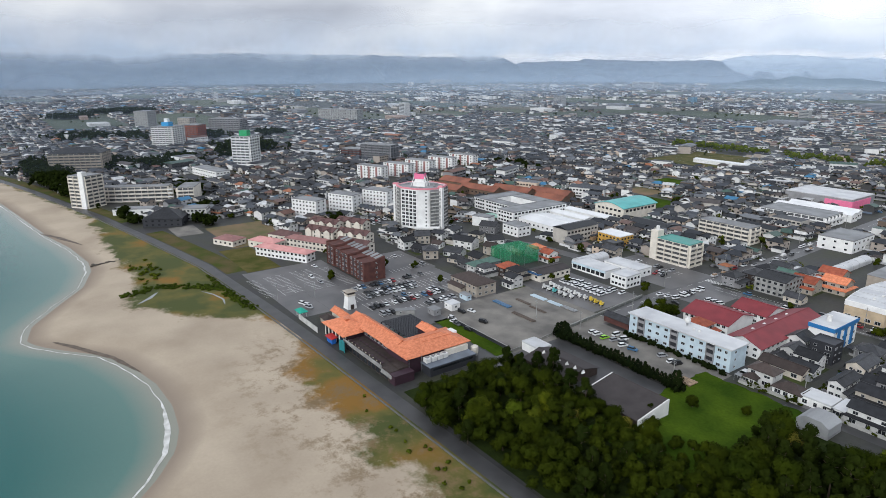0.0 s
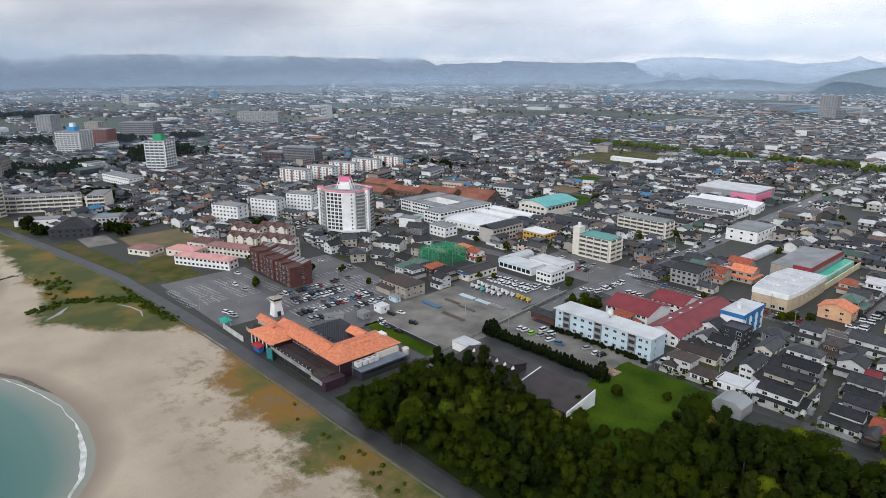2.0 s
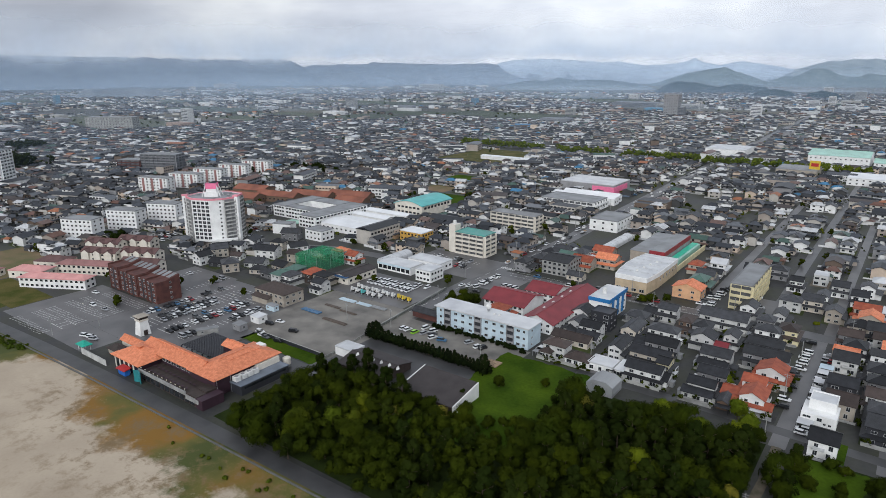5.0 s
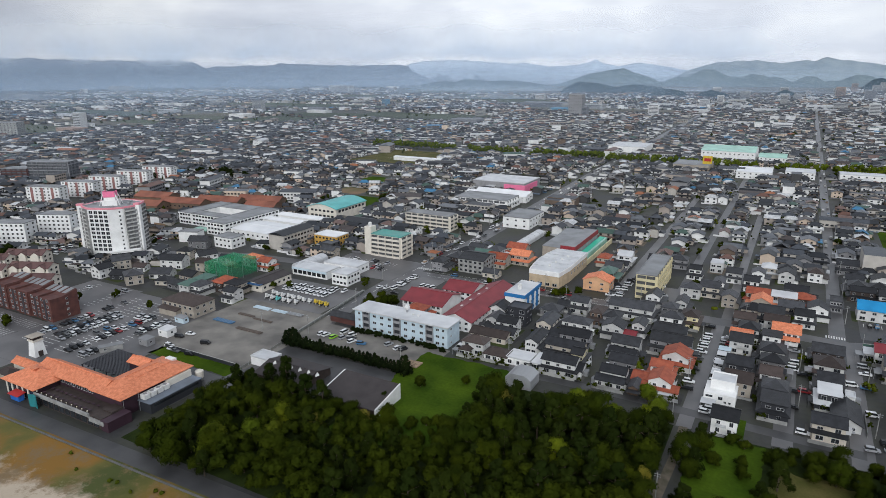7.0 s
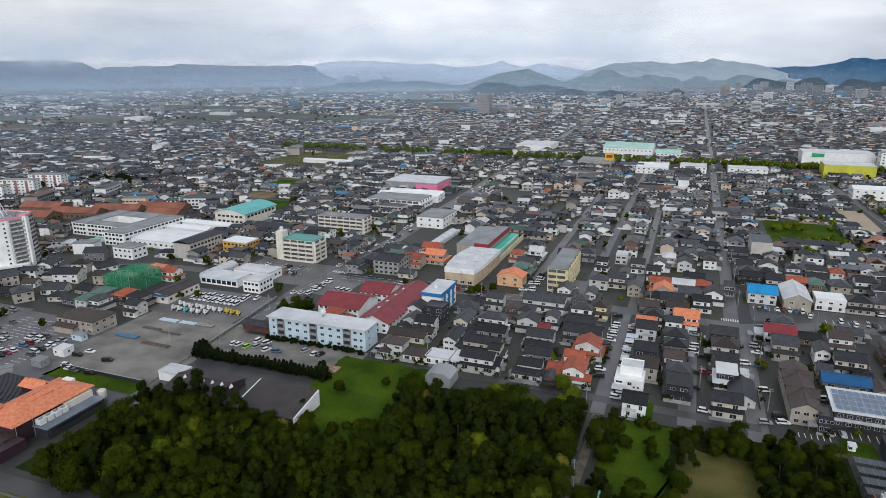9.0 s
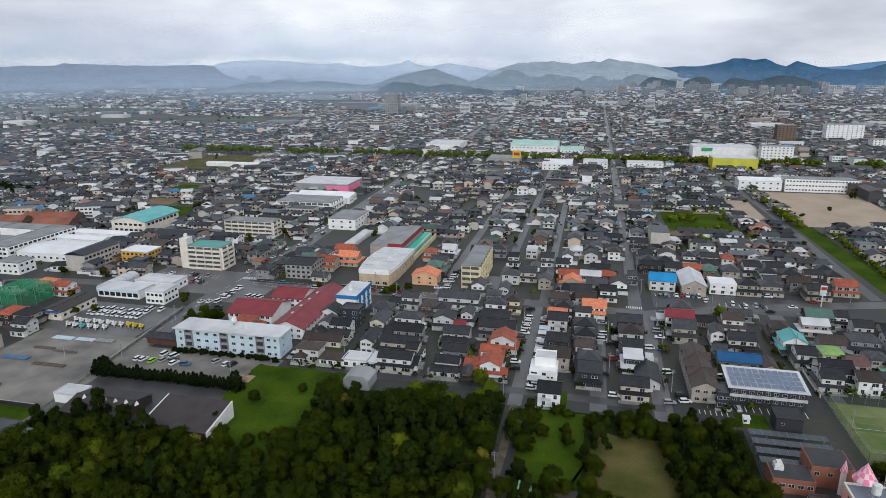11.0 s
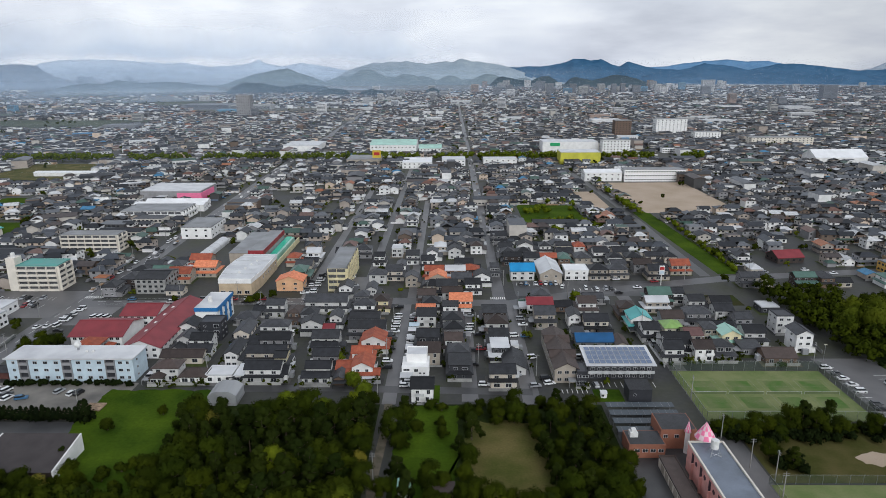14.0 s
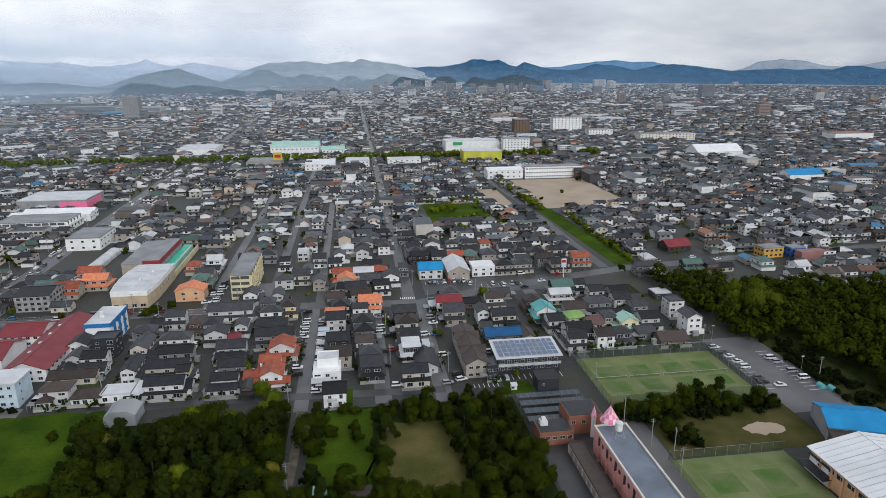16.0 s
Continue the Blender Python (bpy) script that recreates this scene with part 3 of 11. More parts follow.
strip("beach_scarp", [(-311, 10), (-300, 17), (-279, 29), (-254, 37)], 2.6, 0.14, "wetsand", "dark wet scarp cut into the sand")
strip("beach_scarp", [(-545, 19), (-517, 31), (-476, 45)], 3.2, 0.14, "wetsand", "dark wet scarp cut into the sand")
strip("stream", [(-336, 50), (-341, 56), (-350, 63)], 2.6, 0.06, "streamwater", "shallow pale stream through the dune grass")
strip("stream", [(-337, 81), (-328, 85), (-318, 87), (-308, 85)], 1.3, 0.06, "streamwater", "shallow pale stream through the dune grass")

# roads
coast_pts = [(x, coast(x)) for x in range(-1200, 420, 20)]
ribbon("road_coast", coast_pts, 6.0, 0.02, "asphalt", "narrow wet asphalt coast road behind the beach")
ribbon("road_avenue", [(-178, 150), (-182, 190), (-188, 240), (-190, 300), (-186, 370), (-190, 480), (-194, 600), (-198, 700), (-203, 860), (-215, 1400), (-240, 2600)], 11, 0.025, "avenue", "wide wet avenue with white lane lines")
ribbon("road_cross", [(-520, 205), (-420, 235), (-300, 285), (-235, 292), (-190, 303), (-90, 306), (-27, 307), (30, 303), (63, 316), (115, 332), (153, 342), (231, 353), (420, 372), (900, 420)], 9, 0.03, "avenue", "two-lane wet town road with white lines")
for xx, y0, y1, w in ((-90, 205, 300, 6), (-22, 203, 302, 5.0), (7, 205, 300, 6), (29, 200, 300, 6.5), (25, 306, 2400, 6.5), (89, 130, 318, 6.5), (-45, 310, 780, 5), (-20, 310, 560, 4.5), (-75, 310, 620, 5)):
    ribbon("road_street", [(xx, y0), (xx, (y0 + y1) / 2), (xx, y1)], w, 0.02, "avenue" if y1 > 700 else "lot", "narrow wet residential street")
ribbon("path_lane", [(-22, 112), (-21.4, 135), (-22.6, 160), (-21.6, 185), (-22, 203.4)], 2.8, 0.05, "lane", "narrow pale dirt lane through the wood", "path")
ribbon("road_street", [(-95, 214), (-50, 215), (30, 212)], 5, 0.024, "asphalt", "narrow wet residential street")

# ---------------------------------------------------------------- windows, roofs and houses
def window_unit():
    """A window of 1 x 1 m facing -y: frame, recessed pane and a mullion."""
    s = Shape()
    for x0, x1, z0, z1 in ((-0.5, 0.5, 0.44, 0.5), (-0.5, 0.5, -0.5, -0.44), (-0.5, -0.45, -0.44, 0.44), (0.45, 0.5, -0.44, 0.44), (-0.02, 0.02, -0.44, 0.44)):
        s.box(x0, x1, -0.06, 0.02, z0, z1, 0)
    s.add([(-0.45, -0.015, -0.44), (0.45, -0.015, -0.44), (0.45, -0.015, 0.44), (-0.45, -0.015, 0.44)], [(0, 1, 2, 3)], 1)
    return s.mesh("window", M["frame"], M["window"])


WIN = window_unit()
TURN = {"S": 0, "E": 90, "N": 180, "W": -90}


def put_window(parent, x, y, z, w, h, side="S", name="window", me=None):
    m = pose(x, y, z, 0, 0, TURN[side]) @ Matrix.Diagonal((w, 1, h, 1))
    return part_mesh(name, me or WIN, parent, m)


def windows_on(parent, side, x0, x1, y, zs, n, w, h):
    """n windows a row, from x0 to x1 along a facade; y is the facade's plane, zs the rows' heights."""
    if parent.matrix_basis.translation.to_2d().length > 335:
        # far off: one part holds the rows of this side
        s = Shape()
        for z in zs:
            for k in range(n):
                c = x0 + (x1 - x0) * (k + 0.5) / n
                a, b, lo, hi = c - w / 2, c + w / 2, z - h / 2, z + h / 2
                q = {"S": [(a, y - 0.04, lo), (b, y - 0.04, lo), (b, y - 0.04, hi), (a, y - 0.04, hi)], "N": [(b, y + 0.04, lo), (a, y + 0.04, lo), (a, y + 0.04, hi), (b, y + 0.04, hi)],
                     "E": [(y + 0.04, a, lo), (y + 0.04, b, lo), (y + 0.04, b, hi), (y + 0.04, a, hi)], "W": [(y - 0.04, b, lo), (y - 0.04, a, lo), (y - 0.04, a, hi), (y - 0.04, b, hi)]}[side]
                s.add(q, [(0, 1, 2, 3)])
        tagged(part_mesh("glazing", s.mesh("glazing", M["window"]), parent), kind="stuff")
        return
    for z in zs:
        for k in range(n):
            c = x0 + (x1 - x0) * (k + 0.5) / n
            p = {"S": (c, y), "N": (c, y), "E": (y, c), "W": (y, c)}[side]
            put_window(parent, p[0], p[1], z, w, h, side)


def roof_shape(kind, w, d, z, rise, over=0.55, th=0.22, mi=0):
    """Gable (ridge along x), hip or shed roof over w x d, eaves at z."""
    s = Shape()
    a, b = w / 2 + over, d / 2 + over
    zo = z - rise * over / (d / 2)
    if kind == "gable":
        for sg in (-1, 1):
            v = [(-a, sg * b, zo), (a, sg * b, zo), (a, 0, z + rise), (-a, 0, z + rise)]
            v += [(p[0], p[1], p[2] + th) for p in v]
            s.add(v, [(0, 3, 2, 1), (4, 5, 6, 7), (0, 1, 5, 4), (1, 2, 6, 5), (2, 3, 7, 6), (3, 0, 4, 7)] if sg < 0 else
                  [(0, 1, 2, 3), (7, 6, 5, 4), (4, 5, 1, 0), (5, 6, 2, 1), (6, 7, 3, 2), (7, 4, 0, 3)], mi)
        s.box(-a, a, -0.16, 0.16, z + rise + th * 0.6, z + rise + th + 0.16, mi)
    elif kind == "hip":
        r = max(0.0, (w - d) / 2) if w >= d else 0.0
        q = max(0.0, (d - w) / 2) if d > w else 0.0
        top = [(-r, -q), (r, -q), (r, q), (-r, q)]
        low = [(-a, -b), (a, -b), (a, b), (-a, b)]
        v = [(x, y, zo) for x, y in low] + [(x, y, zo + th) for x, y in low] + [(x, y, z + rise + th) for x, y in top]
        f = [(3, 2, 1, 0), (0, 1, 5, 4), (1, 2, 6, 5), (2, 3, 7, 6), (3, 0, 4, 7),
             (4, 5, 9, 8), (5, 6, 10, 9), (6, 7, 11, 10), (7, 4, 8, 11), (8, 9, 10, 11)]
        s.add(v, f, mi)
        if r > 0.3:
            s.box(-r, r, -0.15, 0.15, z + rise + th * 0.5, z + rise + th + 0.15, mi)
    elif kind == "shed":
        v = [(-a, -b, z), (a, -b, z), (a, b, z + rise), (-a, b, z + rise)]
        v += [(p[0], p[1], p[2] + th) for p in v]
        s.add(v, [(0, 3, 2, 1), (4, 5, 6, 7), (0, 1, 5, 4), (1, 2, 6, 5), (2, 3, 7, 6), (3, 0, 4, 7)], mi)
    else:
        s.box(-w / 2 - 0.1, w / 2 + 0.1, -d / 2 - 0.1, d / 2 + 0.1, z, z + 0.2, mi)
        for x0, x1, y0, y1 in ((-w / 2 - 0.1, w / 2 + 0.1, -d / 2 - 0.1, -d / 2 + 0.15), (-w / 2 - 0.1, w / 2 + 0.1, d / 2 - 0.15, d / 2 + 0.1),
                               (-w / 2 - 0.1, -w / 2 + 0.15, -d / 2 + 0.15, d / 2 - 0.15), (w / 2 - 0.15, w / 2 + 0.1, -d / 2 + 0.15, d / 2 - 0.15)):
            s.box(x0, x1, y0, y1, z + 0.2, z + 0.55, mi)
    return s


ROOF_WORD = {"r_roseb": "rosy brown tiled", "r_dark": "dark grey tiled", "r_grey": "grey slate", "r_brown": "brown tiled", "r_orange": "bright orange tiled", "r_rust": "rust-red tiled", "r_red": "crimson metal",
             "r_blue": "bright blue metal", "r_teal": "teal metal", "r_mint": "mint green metal", "r_green": "dull green metal", "r_white": "pale metal", "r_flat": "flat grey", "r_pink": "faded pink",
             "r_terra": "terracotta", "r_white2": "bright white", "r_skyblue": "sky blue metal", "r_lime": "lime green metal", "black": "flat black"}
WALL_WORD = {"peach": "peach", "white": "white", "offwhite": "cream", "grey": "grey", "black": "black", "brown": "brown", "beige": "beige", "darkwood": "dark board", "yellow": "yellow", "salmon": "salmon-pink",
             "bluewhite": "pale blue", "maroon": "maroon", "brick": "red-brown brick", "concrete": "bare concrete", "housewhite": "white", "housecream": "cream", "housegrey": "grey"}
LEVEL_WORD = {1: "single-storey", 2: "two-storey", 3: "three-storey"}
house_count = 0
BUSHES = []
NEAR_PLOTS = []


def house(x, y, w=9.0, d=8.0, roof="r_dark", wall="white", kind="gable", floors=2, rot=0, skirt=None, garage=False, label="", sides="SEW", rng=None):
    """A small town house. Its ridge runs along its own x axis."""
    global house_count
    house_count += 1
    rng = rng or random.Random(house_count * 7 + 3)
    big = max(w, d) / 2
    keep(x - big, x + big, y - big, y + big, 0.3)
    h = 2.7 * floors + 0.2
    wall = {"white": "housewhite", "offwhite": "housecream", "grey": "housegrey"}.get(wall, wall)
    rise = min(w, d) * (0.25 if kind != "shed" else 0.1)
    lab = label or "%s %s town house under a %s roof" % (LEVEL_WORD[floors], WALL_WORD[wall], ROOF_WORD[roof])
    hs = thing("house", pose(x, y, 0, 0, 0, rot), lab, "house", "houses of the town")
    s = Shape().box(-w / 2, w / 2, -d / 2, d / 2, -0.2, h)
    if kind == "gable":
        for sx in (-1, 1):
            xx = sx * w / 2
            tri = [(xx, -d / 2, h), (xx, d / 2, h), (xx, 0, h + rise)]
            s.add(tri, [(0, 1, 2) if sx > 0 else (0, 2, 1)])
    part_mesh("wall", s.mesh("wall", M[wall]), hs)
    part_mesh("roof", roof_shape(kind, w, d, h, rise).mesh("roof", M[roof]), hs)
    if skirt is None:
        skirt = floors > 1 and kind != "flat" and rng.random() < 0.85
    e = rng.choice((1.4, 2.0, 2.8))
    if skirt and rng.random() < 0.6:
        # tiled eaves all round between the storeys
        q = Shape()
        v = []
        for a, b, zz in ((w / 2 + 1.5, d / 2 + e, 2.45), (w / 2 + 1.5, d / 2 + e, 2.67), (w / 2 - 0.05, d / 2 - 0.05, 3.3)):
            v += [(-a, -b, zz), (a, -b, zz), (a, b, zz), (-a, b, zz)]
        q.add(v, [(k, (k + 1) % 4, 4 + (k + 1) % 4, 4 + k) for k in range(4)] + [(4 + k, 4 + (k + 1) % 4, 8 + (k + 1) % 4, 8 + k) for k in range(4)] + [(3, 2, 1, 0)])
        part_mesh("skirt_roof", q.mesh("skirt_roof", M[roof]), hs)
        part_mesh("ground_floor", Shape().box(-w / 2 - 0.9, w / 2 + 0.9, -d / 2 - e + 0.6, d / 2 + 0.5, -0.2, 2.44).mesh("ground_floor", M[wall]), hs)
        e -= 0.6
    elif skirt:
        # single-storey front under its own lean-to roof
        g = Shape().box(-w / 2 + 0.3, w / 2 + 0.4, -d / 2 - e, -d / 2, -0.2, 2.8)
        part_mesh("porch", g.mesh("porch", M[wall]), hs)
        a, b = w / 2 + 0.8, -d / 2
        v = [(-a, b - e - 0.6, 2.75), (a, b - e - 0.6, 2.75), (a, b, 3.35), (-a, b, 3.35)]
        v += [(p[0], p[1], p[2] + 0.2) for p in v]
        r = Shape().add(v, [(0, 3, 2, 1), (4, 5, 6, 7), (0, 1, 5, 4), (1, 2, 6, 5), (2, 3, 7, 6), (3, 0, 4, 7)])
        part_mesh("porch_roof", r.mesh("porch_roof", M[roof]), hs)
    NEAR_PLOTS.append((x, y, w if rot != 90 else d, d if rot != 90 else w))
    if math.hypot(x, y) < 330:
        if rng.random() < 0.6:
            # open carport on thin posts beside the house
            sx = rng.choice((-1, 1)) * (w / 2 + 1.7)
            g = Shape().box(sx - 1.4, sx + 1.4, -d / 2 - 1.0, -d / 2 + 3.8, 2.25, 2.37)
            for px in (sx - 1.3, sx + 1.3):
                for py in (-d / 2 - 0.9, -d / 2 + 3.7):
                    g.box(px - 0.05, px + 0.05, py - 0.05, py + 0.05, -0.1, 2.25)
            part_mesh("carport", g.mesh("carport", M[rng.choice(("r_flat", "r_white", "grey", "r_dark"))]), hs)
        if rng.random() < 0.8:
            # low wall or hedge in front of the plot
            off = (e if skirt else 0) + rng.uniform(1.2, 2.2)
            g = Shape().box(-w / 2 - 0.8, w / 2 + 0.8, -d / 2 - off - 0.12, -d / 2 - off, -0.1, rng.uniform(0.8, 1.5))
            part_mesh("garden_wall", g.mesh("garden_wall", M[rng.choice(("concrete", "kerb", "grey", "concrete"))]), hs)
        if rng.random() < 0.5:
            sx = rng.choice((-1, 1)) * (w / 2 + rng.uniform(0.9, 1.4))
            g = Shape().box(sx - 0.8, sx + 0.8, -1.4, 1.0, -0.1, 2.0).box(sx - 0.9, sx + 0.9, -1.5, 1.1, 2.0, 2.1)
            part_mesh("shed", g.mesh("shed", M[rng.choice(("r_flat", "white", "grey", "r_white"))]), hs)
        if floors > 1 and not skirt and rng.random() < 0.5:
            bw = rng.uniform(2.0, 3.4)
            bx = rng.uniform(-w / 2 + bw / 2, w / 2 - bw / 2)
            part_mesh("balcony", Shape().box(bx - bw / 2, bx + bw / 2, -d / 2 - 1.1, -d / 2 - 1.0, 3.0, 4.0).box(bx - bw / 2, bx + bw / 2, -d / 2 - 1.0, -d / 2 - 0.005, 2.9, 3.05).mesh("balcony", M[rng.choice(("frame", wall, "white"))]), hs)
        for _ in range(rng.choice((3, 4, 6, 8))):
            a = radians(rot)
            px, py = rng.uniform(-w * 0.75, w * 0.75), rng.choice((-1, -1, 1)) * (d / 2 + rng.uniform(1.6, 3.2))
            BUSHES.append((x + px * math.cos(a) - py * math.sin(a), y + px * math.sin(a) + py * math.cos(a), rng.uniform(1.0, 3.4), rng.uniform(0.6, 1.5)))
    fy = -d / 2
    for fl in range(floors):
        z = 1.4 + 2.7 * fl
        n = 2 if w < 10 else 3
        yy = fy - (e if skirt and fl == 0 else 0)
        for k in range(n):
            c = -w / 2 + w * (k + 0.5) / n + rng.uniform(-0.3, 0.3)
            put_window(hs, c, yy - 0.01, z, rng.choice((1.2, 1.7, 2.3)), rng.choice((1.0, 1.2, 1.7)) if fl else 1.6)
        for side in ("E",) if x < 0 else ("W",):
            if rot == 90:
                # after a quarter turn the old back or front faces that way
                c = rng.uniform(-0.2, 0.2) * w
                yb = d / 2 + 0.01 if side == "W" else -d / 2 - 0.01
                if side == "W":
                    put_window(hs, c, yb, z, 1.4, 1.0, "N")
                put_window(hs, -w / 2 - 0.01, d * 0.22, z, rng.choice((1.2, 1.7)), 1.1, "W")
                put_window(hs, -w / 2 - 0.01, -d * 0.22, z, rng.choice((1.2, 1.7)), 1.1, "W")
            else:
                px = w / 2 + 0.01 if side == "E" else -w / 2 - 0.01
                for k in range(2):
                    put_window(hs, px, d * (k - 0.5) * 0.5, z, rng.choice((0.8, 1.2, 1.6)), rng.choice((0.6, 1.0)), side)
    return hs


def building(name, x0, x1, y0, y1, h, wall="white", roof="r_flat", floors=3, rot=0, label="", category="building", kind="flat",
             south=6, east=3, ww=1.6, wh=1.2, rise=None, ridge="x", flip=False, roof_over=0.4, bands=0.0):
    """A larger building by its plan, with window rows on the south side and on the side that faces the shore walk."""
    cx, cy, w, d = (x0 + x1) / 2, (y0 + y1) / 2, abs(x1 - x0), abs(y1 - y0)
    big = max(w, d) / 2 if rot else 0
    if rot:
        keep(cx - big, cx + big, cy - big, cy + big)
    else:
        keep(x0, x1, y0, y1)
    b = thing(name, pose(cx, cy, 0, 0, 0, rot), label, category)
    s = Shape().box(-w / 2, w / 2, -d / 2, d / 2, -0.2, h)
    part_mesh("wall", s.mesh("wall", M[wall]), b)
    if kind == "flat":
        part_mesh("roof", roof_shape("flat", w, d, h, 0).mesh("roof", M[roof]), b)
    else:
        rr = rise if rise is not None else min(w, d) * 0.22
        me = roof_shape(kind, w if ridge == "x" else d, d if ridge == "x" else w, h, rr, roof_over).mesh("roof", M[roof])
        part_mesh("roof", me, b, pose(0, 0, 0, 0, 0, 0 if ridge == "x" else 90))
        if kind == "gable":
            for sg in (-1, 1):
                g = Shape()
                if ridge == "x":
                    g.add([(sg * w / 2, -d / 2, h), (sg * w / 2, d / 2, h), (sg * w / 2, 0, h + rr)], [(0, 1, 2) if sg > 0 else (0, 2, 1)])
                else:
                    g.add([(-w / 2, sg * d / 2, h), (w / 2, sg * d / 2, h), (0, sg * d / 2, h + rr)], [(0, 1, 2) if sg < 0 else (0, 2, 1)])
                part_mesh("gable", g.mesh("gable", M[wall]), b)
    fh = h / floors
    zs = [fh * (k + 0.52) for k in range(floors)]
    if bands:
        # galleries: dark sheets imitate shade behind every floor's parapet, cut up by party walls
        side = "W" if (cx > 0) != flip else "E"
        for ang, l, off in ((0, w, d / 2), (90, d, w / 2) if side == "E" else (-90, d, w / 2)):
            mm = pose(0, 0, 0, 0, 0, ang)
            for fl in range(floors):
                z0 = fh * fl
                part_mesh("balcony_shade", Shape().box(-l / 2 + 0.5, l / 2 - 0.5, -off - 0.03, -off - 0.005, z0 + fh * 0.40, z0 + fh * 0.9).mesh("balcony_shade", M["bandshade"]), b, mm)
                part_mesh("balcony", Shape().box(-l / 2 + 0.3, l / 2 - 0.3, -off - bands, -off - bands + 0.15, z0 + fh * 0.05, z0 + fh * 0.40).box(-l / 2 + 0.3, l / 2 - 0.3, -off - bands + 0.15, -off - 0.03, z0 + fh * 0.01, z0 + fh * 0.07).mesh("balcony", M[wall]), b, mm)
            for k in range(max(2, round(l / 5.5)) + 1):
                u = -l / 2 + 0.3 + (l - 0.6) * k / max(2, round(l / 5.5))
                part_mesh("party_wall", Shape().box(u - 0.16, u + 0.16, -off - bands + 0.16, -off - 0.03, 0, h - 0.2).mesh("party_wall", M[wall]), b, mm)
        return b
    if south:
        windows_on(b, "S", -w / 2 + 0.5, w / 2 - 0.5, -d / 2 - 0.01, zs, south, min(ww, (w - 1) / south * 0.8), min(wh, fh * 0.6))
    if east:
        side = "W" if (cx > 0) != flip else "E"
        windows_on(b, side, -d / 2 + 0.5, d / 2 - 0.5, (w / 2 + 0.01) * (1 if side == "E" else -1), zs, east, min(ww, (d - 1) / east * 0.8), min(wh, fh * 0.6))
    return b

# ---------------------------------------------------------------- trees
def leaf_cloud(rng, blobs, per, size, core=0.74):
    """Vertices and faces of leaves strewn over the skin of many small clumps, round inner cores, and the normals of the clumps' skins."""
    v, f, nv = [], [], []
    mid = Vector((sum(b[0] for b in blobs), sum(b[1] for b in blobs), sum(b[2] for b in blobs))) / len(blobs)
    for cx, cy, cz, r in blobs:
        n0 = len(v)
        ph = rng.uniform(0, 6.28)
        k = r * core
        out = (Vector((cx, cy, cz)) - mid).normalized() if len(blobs) > 1 else Vector((0, 0, 1))
        nv += [(0, 0, -1), (0, 0, 1)] + [(math.cos(ph + a * 1.2566), math.sin(ph + a * 1.2566), 0) for a in range(5)]
        v += [(cx, cy, cz - k), (cx, cy, cz + k)] + [(cx + k * math.cos(ph + a * 1.2566), cy + k * math.sin(ph + a * 1.2566), cz) for a in range(5)]
        for a in range(5):
            f += [(n0, n0 + 2 + (a + 1) % 5, n0 + 2 + a), (n0 + 1, n0 + 2 + a, n0 + 2 + (a + 1) % 5)]
        for _ in range(per):
            z = rng.uniform(-0.75, 1)
            a = rng.uniform(0, 6.283)
            s = math.sqrt(max(0.0, 1 - z * z))
            d = Vector((s * math.cos(a), s * math.sin(a), z))
            p = Vector((cx, cy, cz)) + d * r * rng.uniform(0.66, 1.24)
            nrm = (d + Vector((rng.uniform(-0.4, 0.4), rng.uniform(-0.4, 0.4), rng.uniform(-0.1, 0.7)))).normalized()
            t1 = nrm.cross(Vector((rng.uniform(-1, 1), rng.uniform(-1, 1), rng.uniform(-1, 1)))).normalized()
            t2 = nrm.cross(t1)
            w, h = size * rng.uniform(0.5, 1.1), size * rng.uniform(0.35, 0.75)
            n = len(v)
            v += [tuple(p - t1 * w), tuple(p - t2 * h), tuple(p + t1 * w), tuple(p + t2 * h)]
            f.append((n, n + 1, n + 2, n + 3))
            sk = tuple((d * 0.55 + out * 0.8 + nrm * 0.3).normalized())
            nv += [sk] * 4
    return v, f, nv


def leaf_mesh(name, v, f, nv, m):
    me = obj_mesh(name, v, f, [m], None, True)
    me.normals_split_custom_set_from_vertices(nv)
    return me


def crown_blobs(rng, kind, h, r):
    out = []
    if kind == "pine":
        n = 15
        for k in range(n):
            u = k / (n - 1)
            z = h * (0.26 + 0.7 * u)
            rad = r * (1 - 0.75 * u) * rng.uniform(0.5, 1.0)
            a = k * 2.4 + rng.uniform(-0.4, 0.4)
            out.append((rad * math.cos(a), rad * math.sin(a), z, r * rng.uniform(0.28, 0.42) * (1.1 - 0.5 * u)))
    elif kind == "cone":
        for k in range(12):
            u = k / 11
            a = k * 2.4
            rad = r * 0.5 * (1 - u)
            out.append((rad * math.cos(a), rad * math.sin(a), h * (0.12 + 0.84 * u), r * (0.62 - 0.45 * u)))
    else:
        for k in range(17):
            a, u = k * 2.4 + rng.uniform(-0.5, 0.5), rng.random()
            rad = r * rng.uniform(0.25, 0.82) * math.sqrt(1 - (u - 0.25) ** 2 * 0.9)
            out.append((rad * math.cos(a), rad * math.sin(a), h * (0.3 + 0.58 * u), r * rng.uniform(0.28, 0.44)))
        out.append((0, 0, h * 0.86, r * 0.4))
    return out


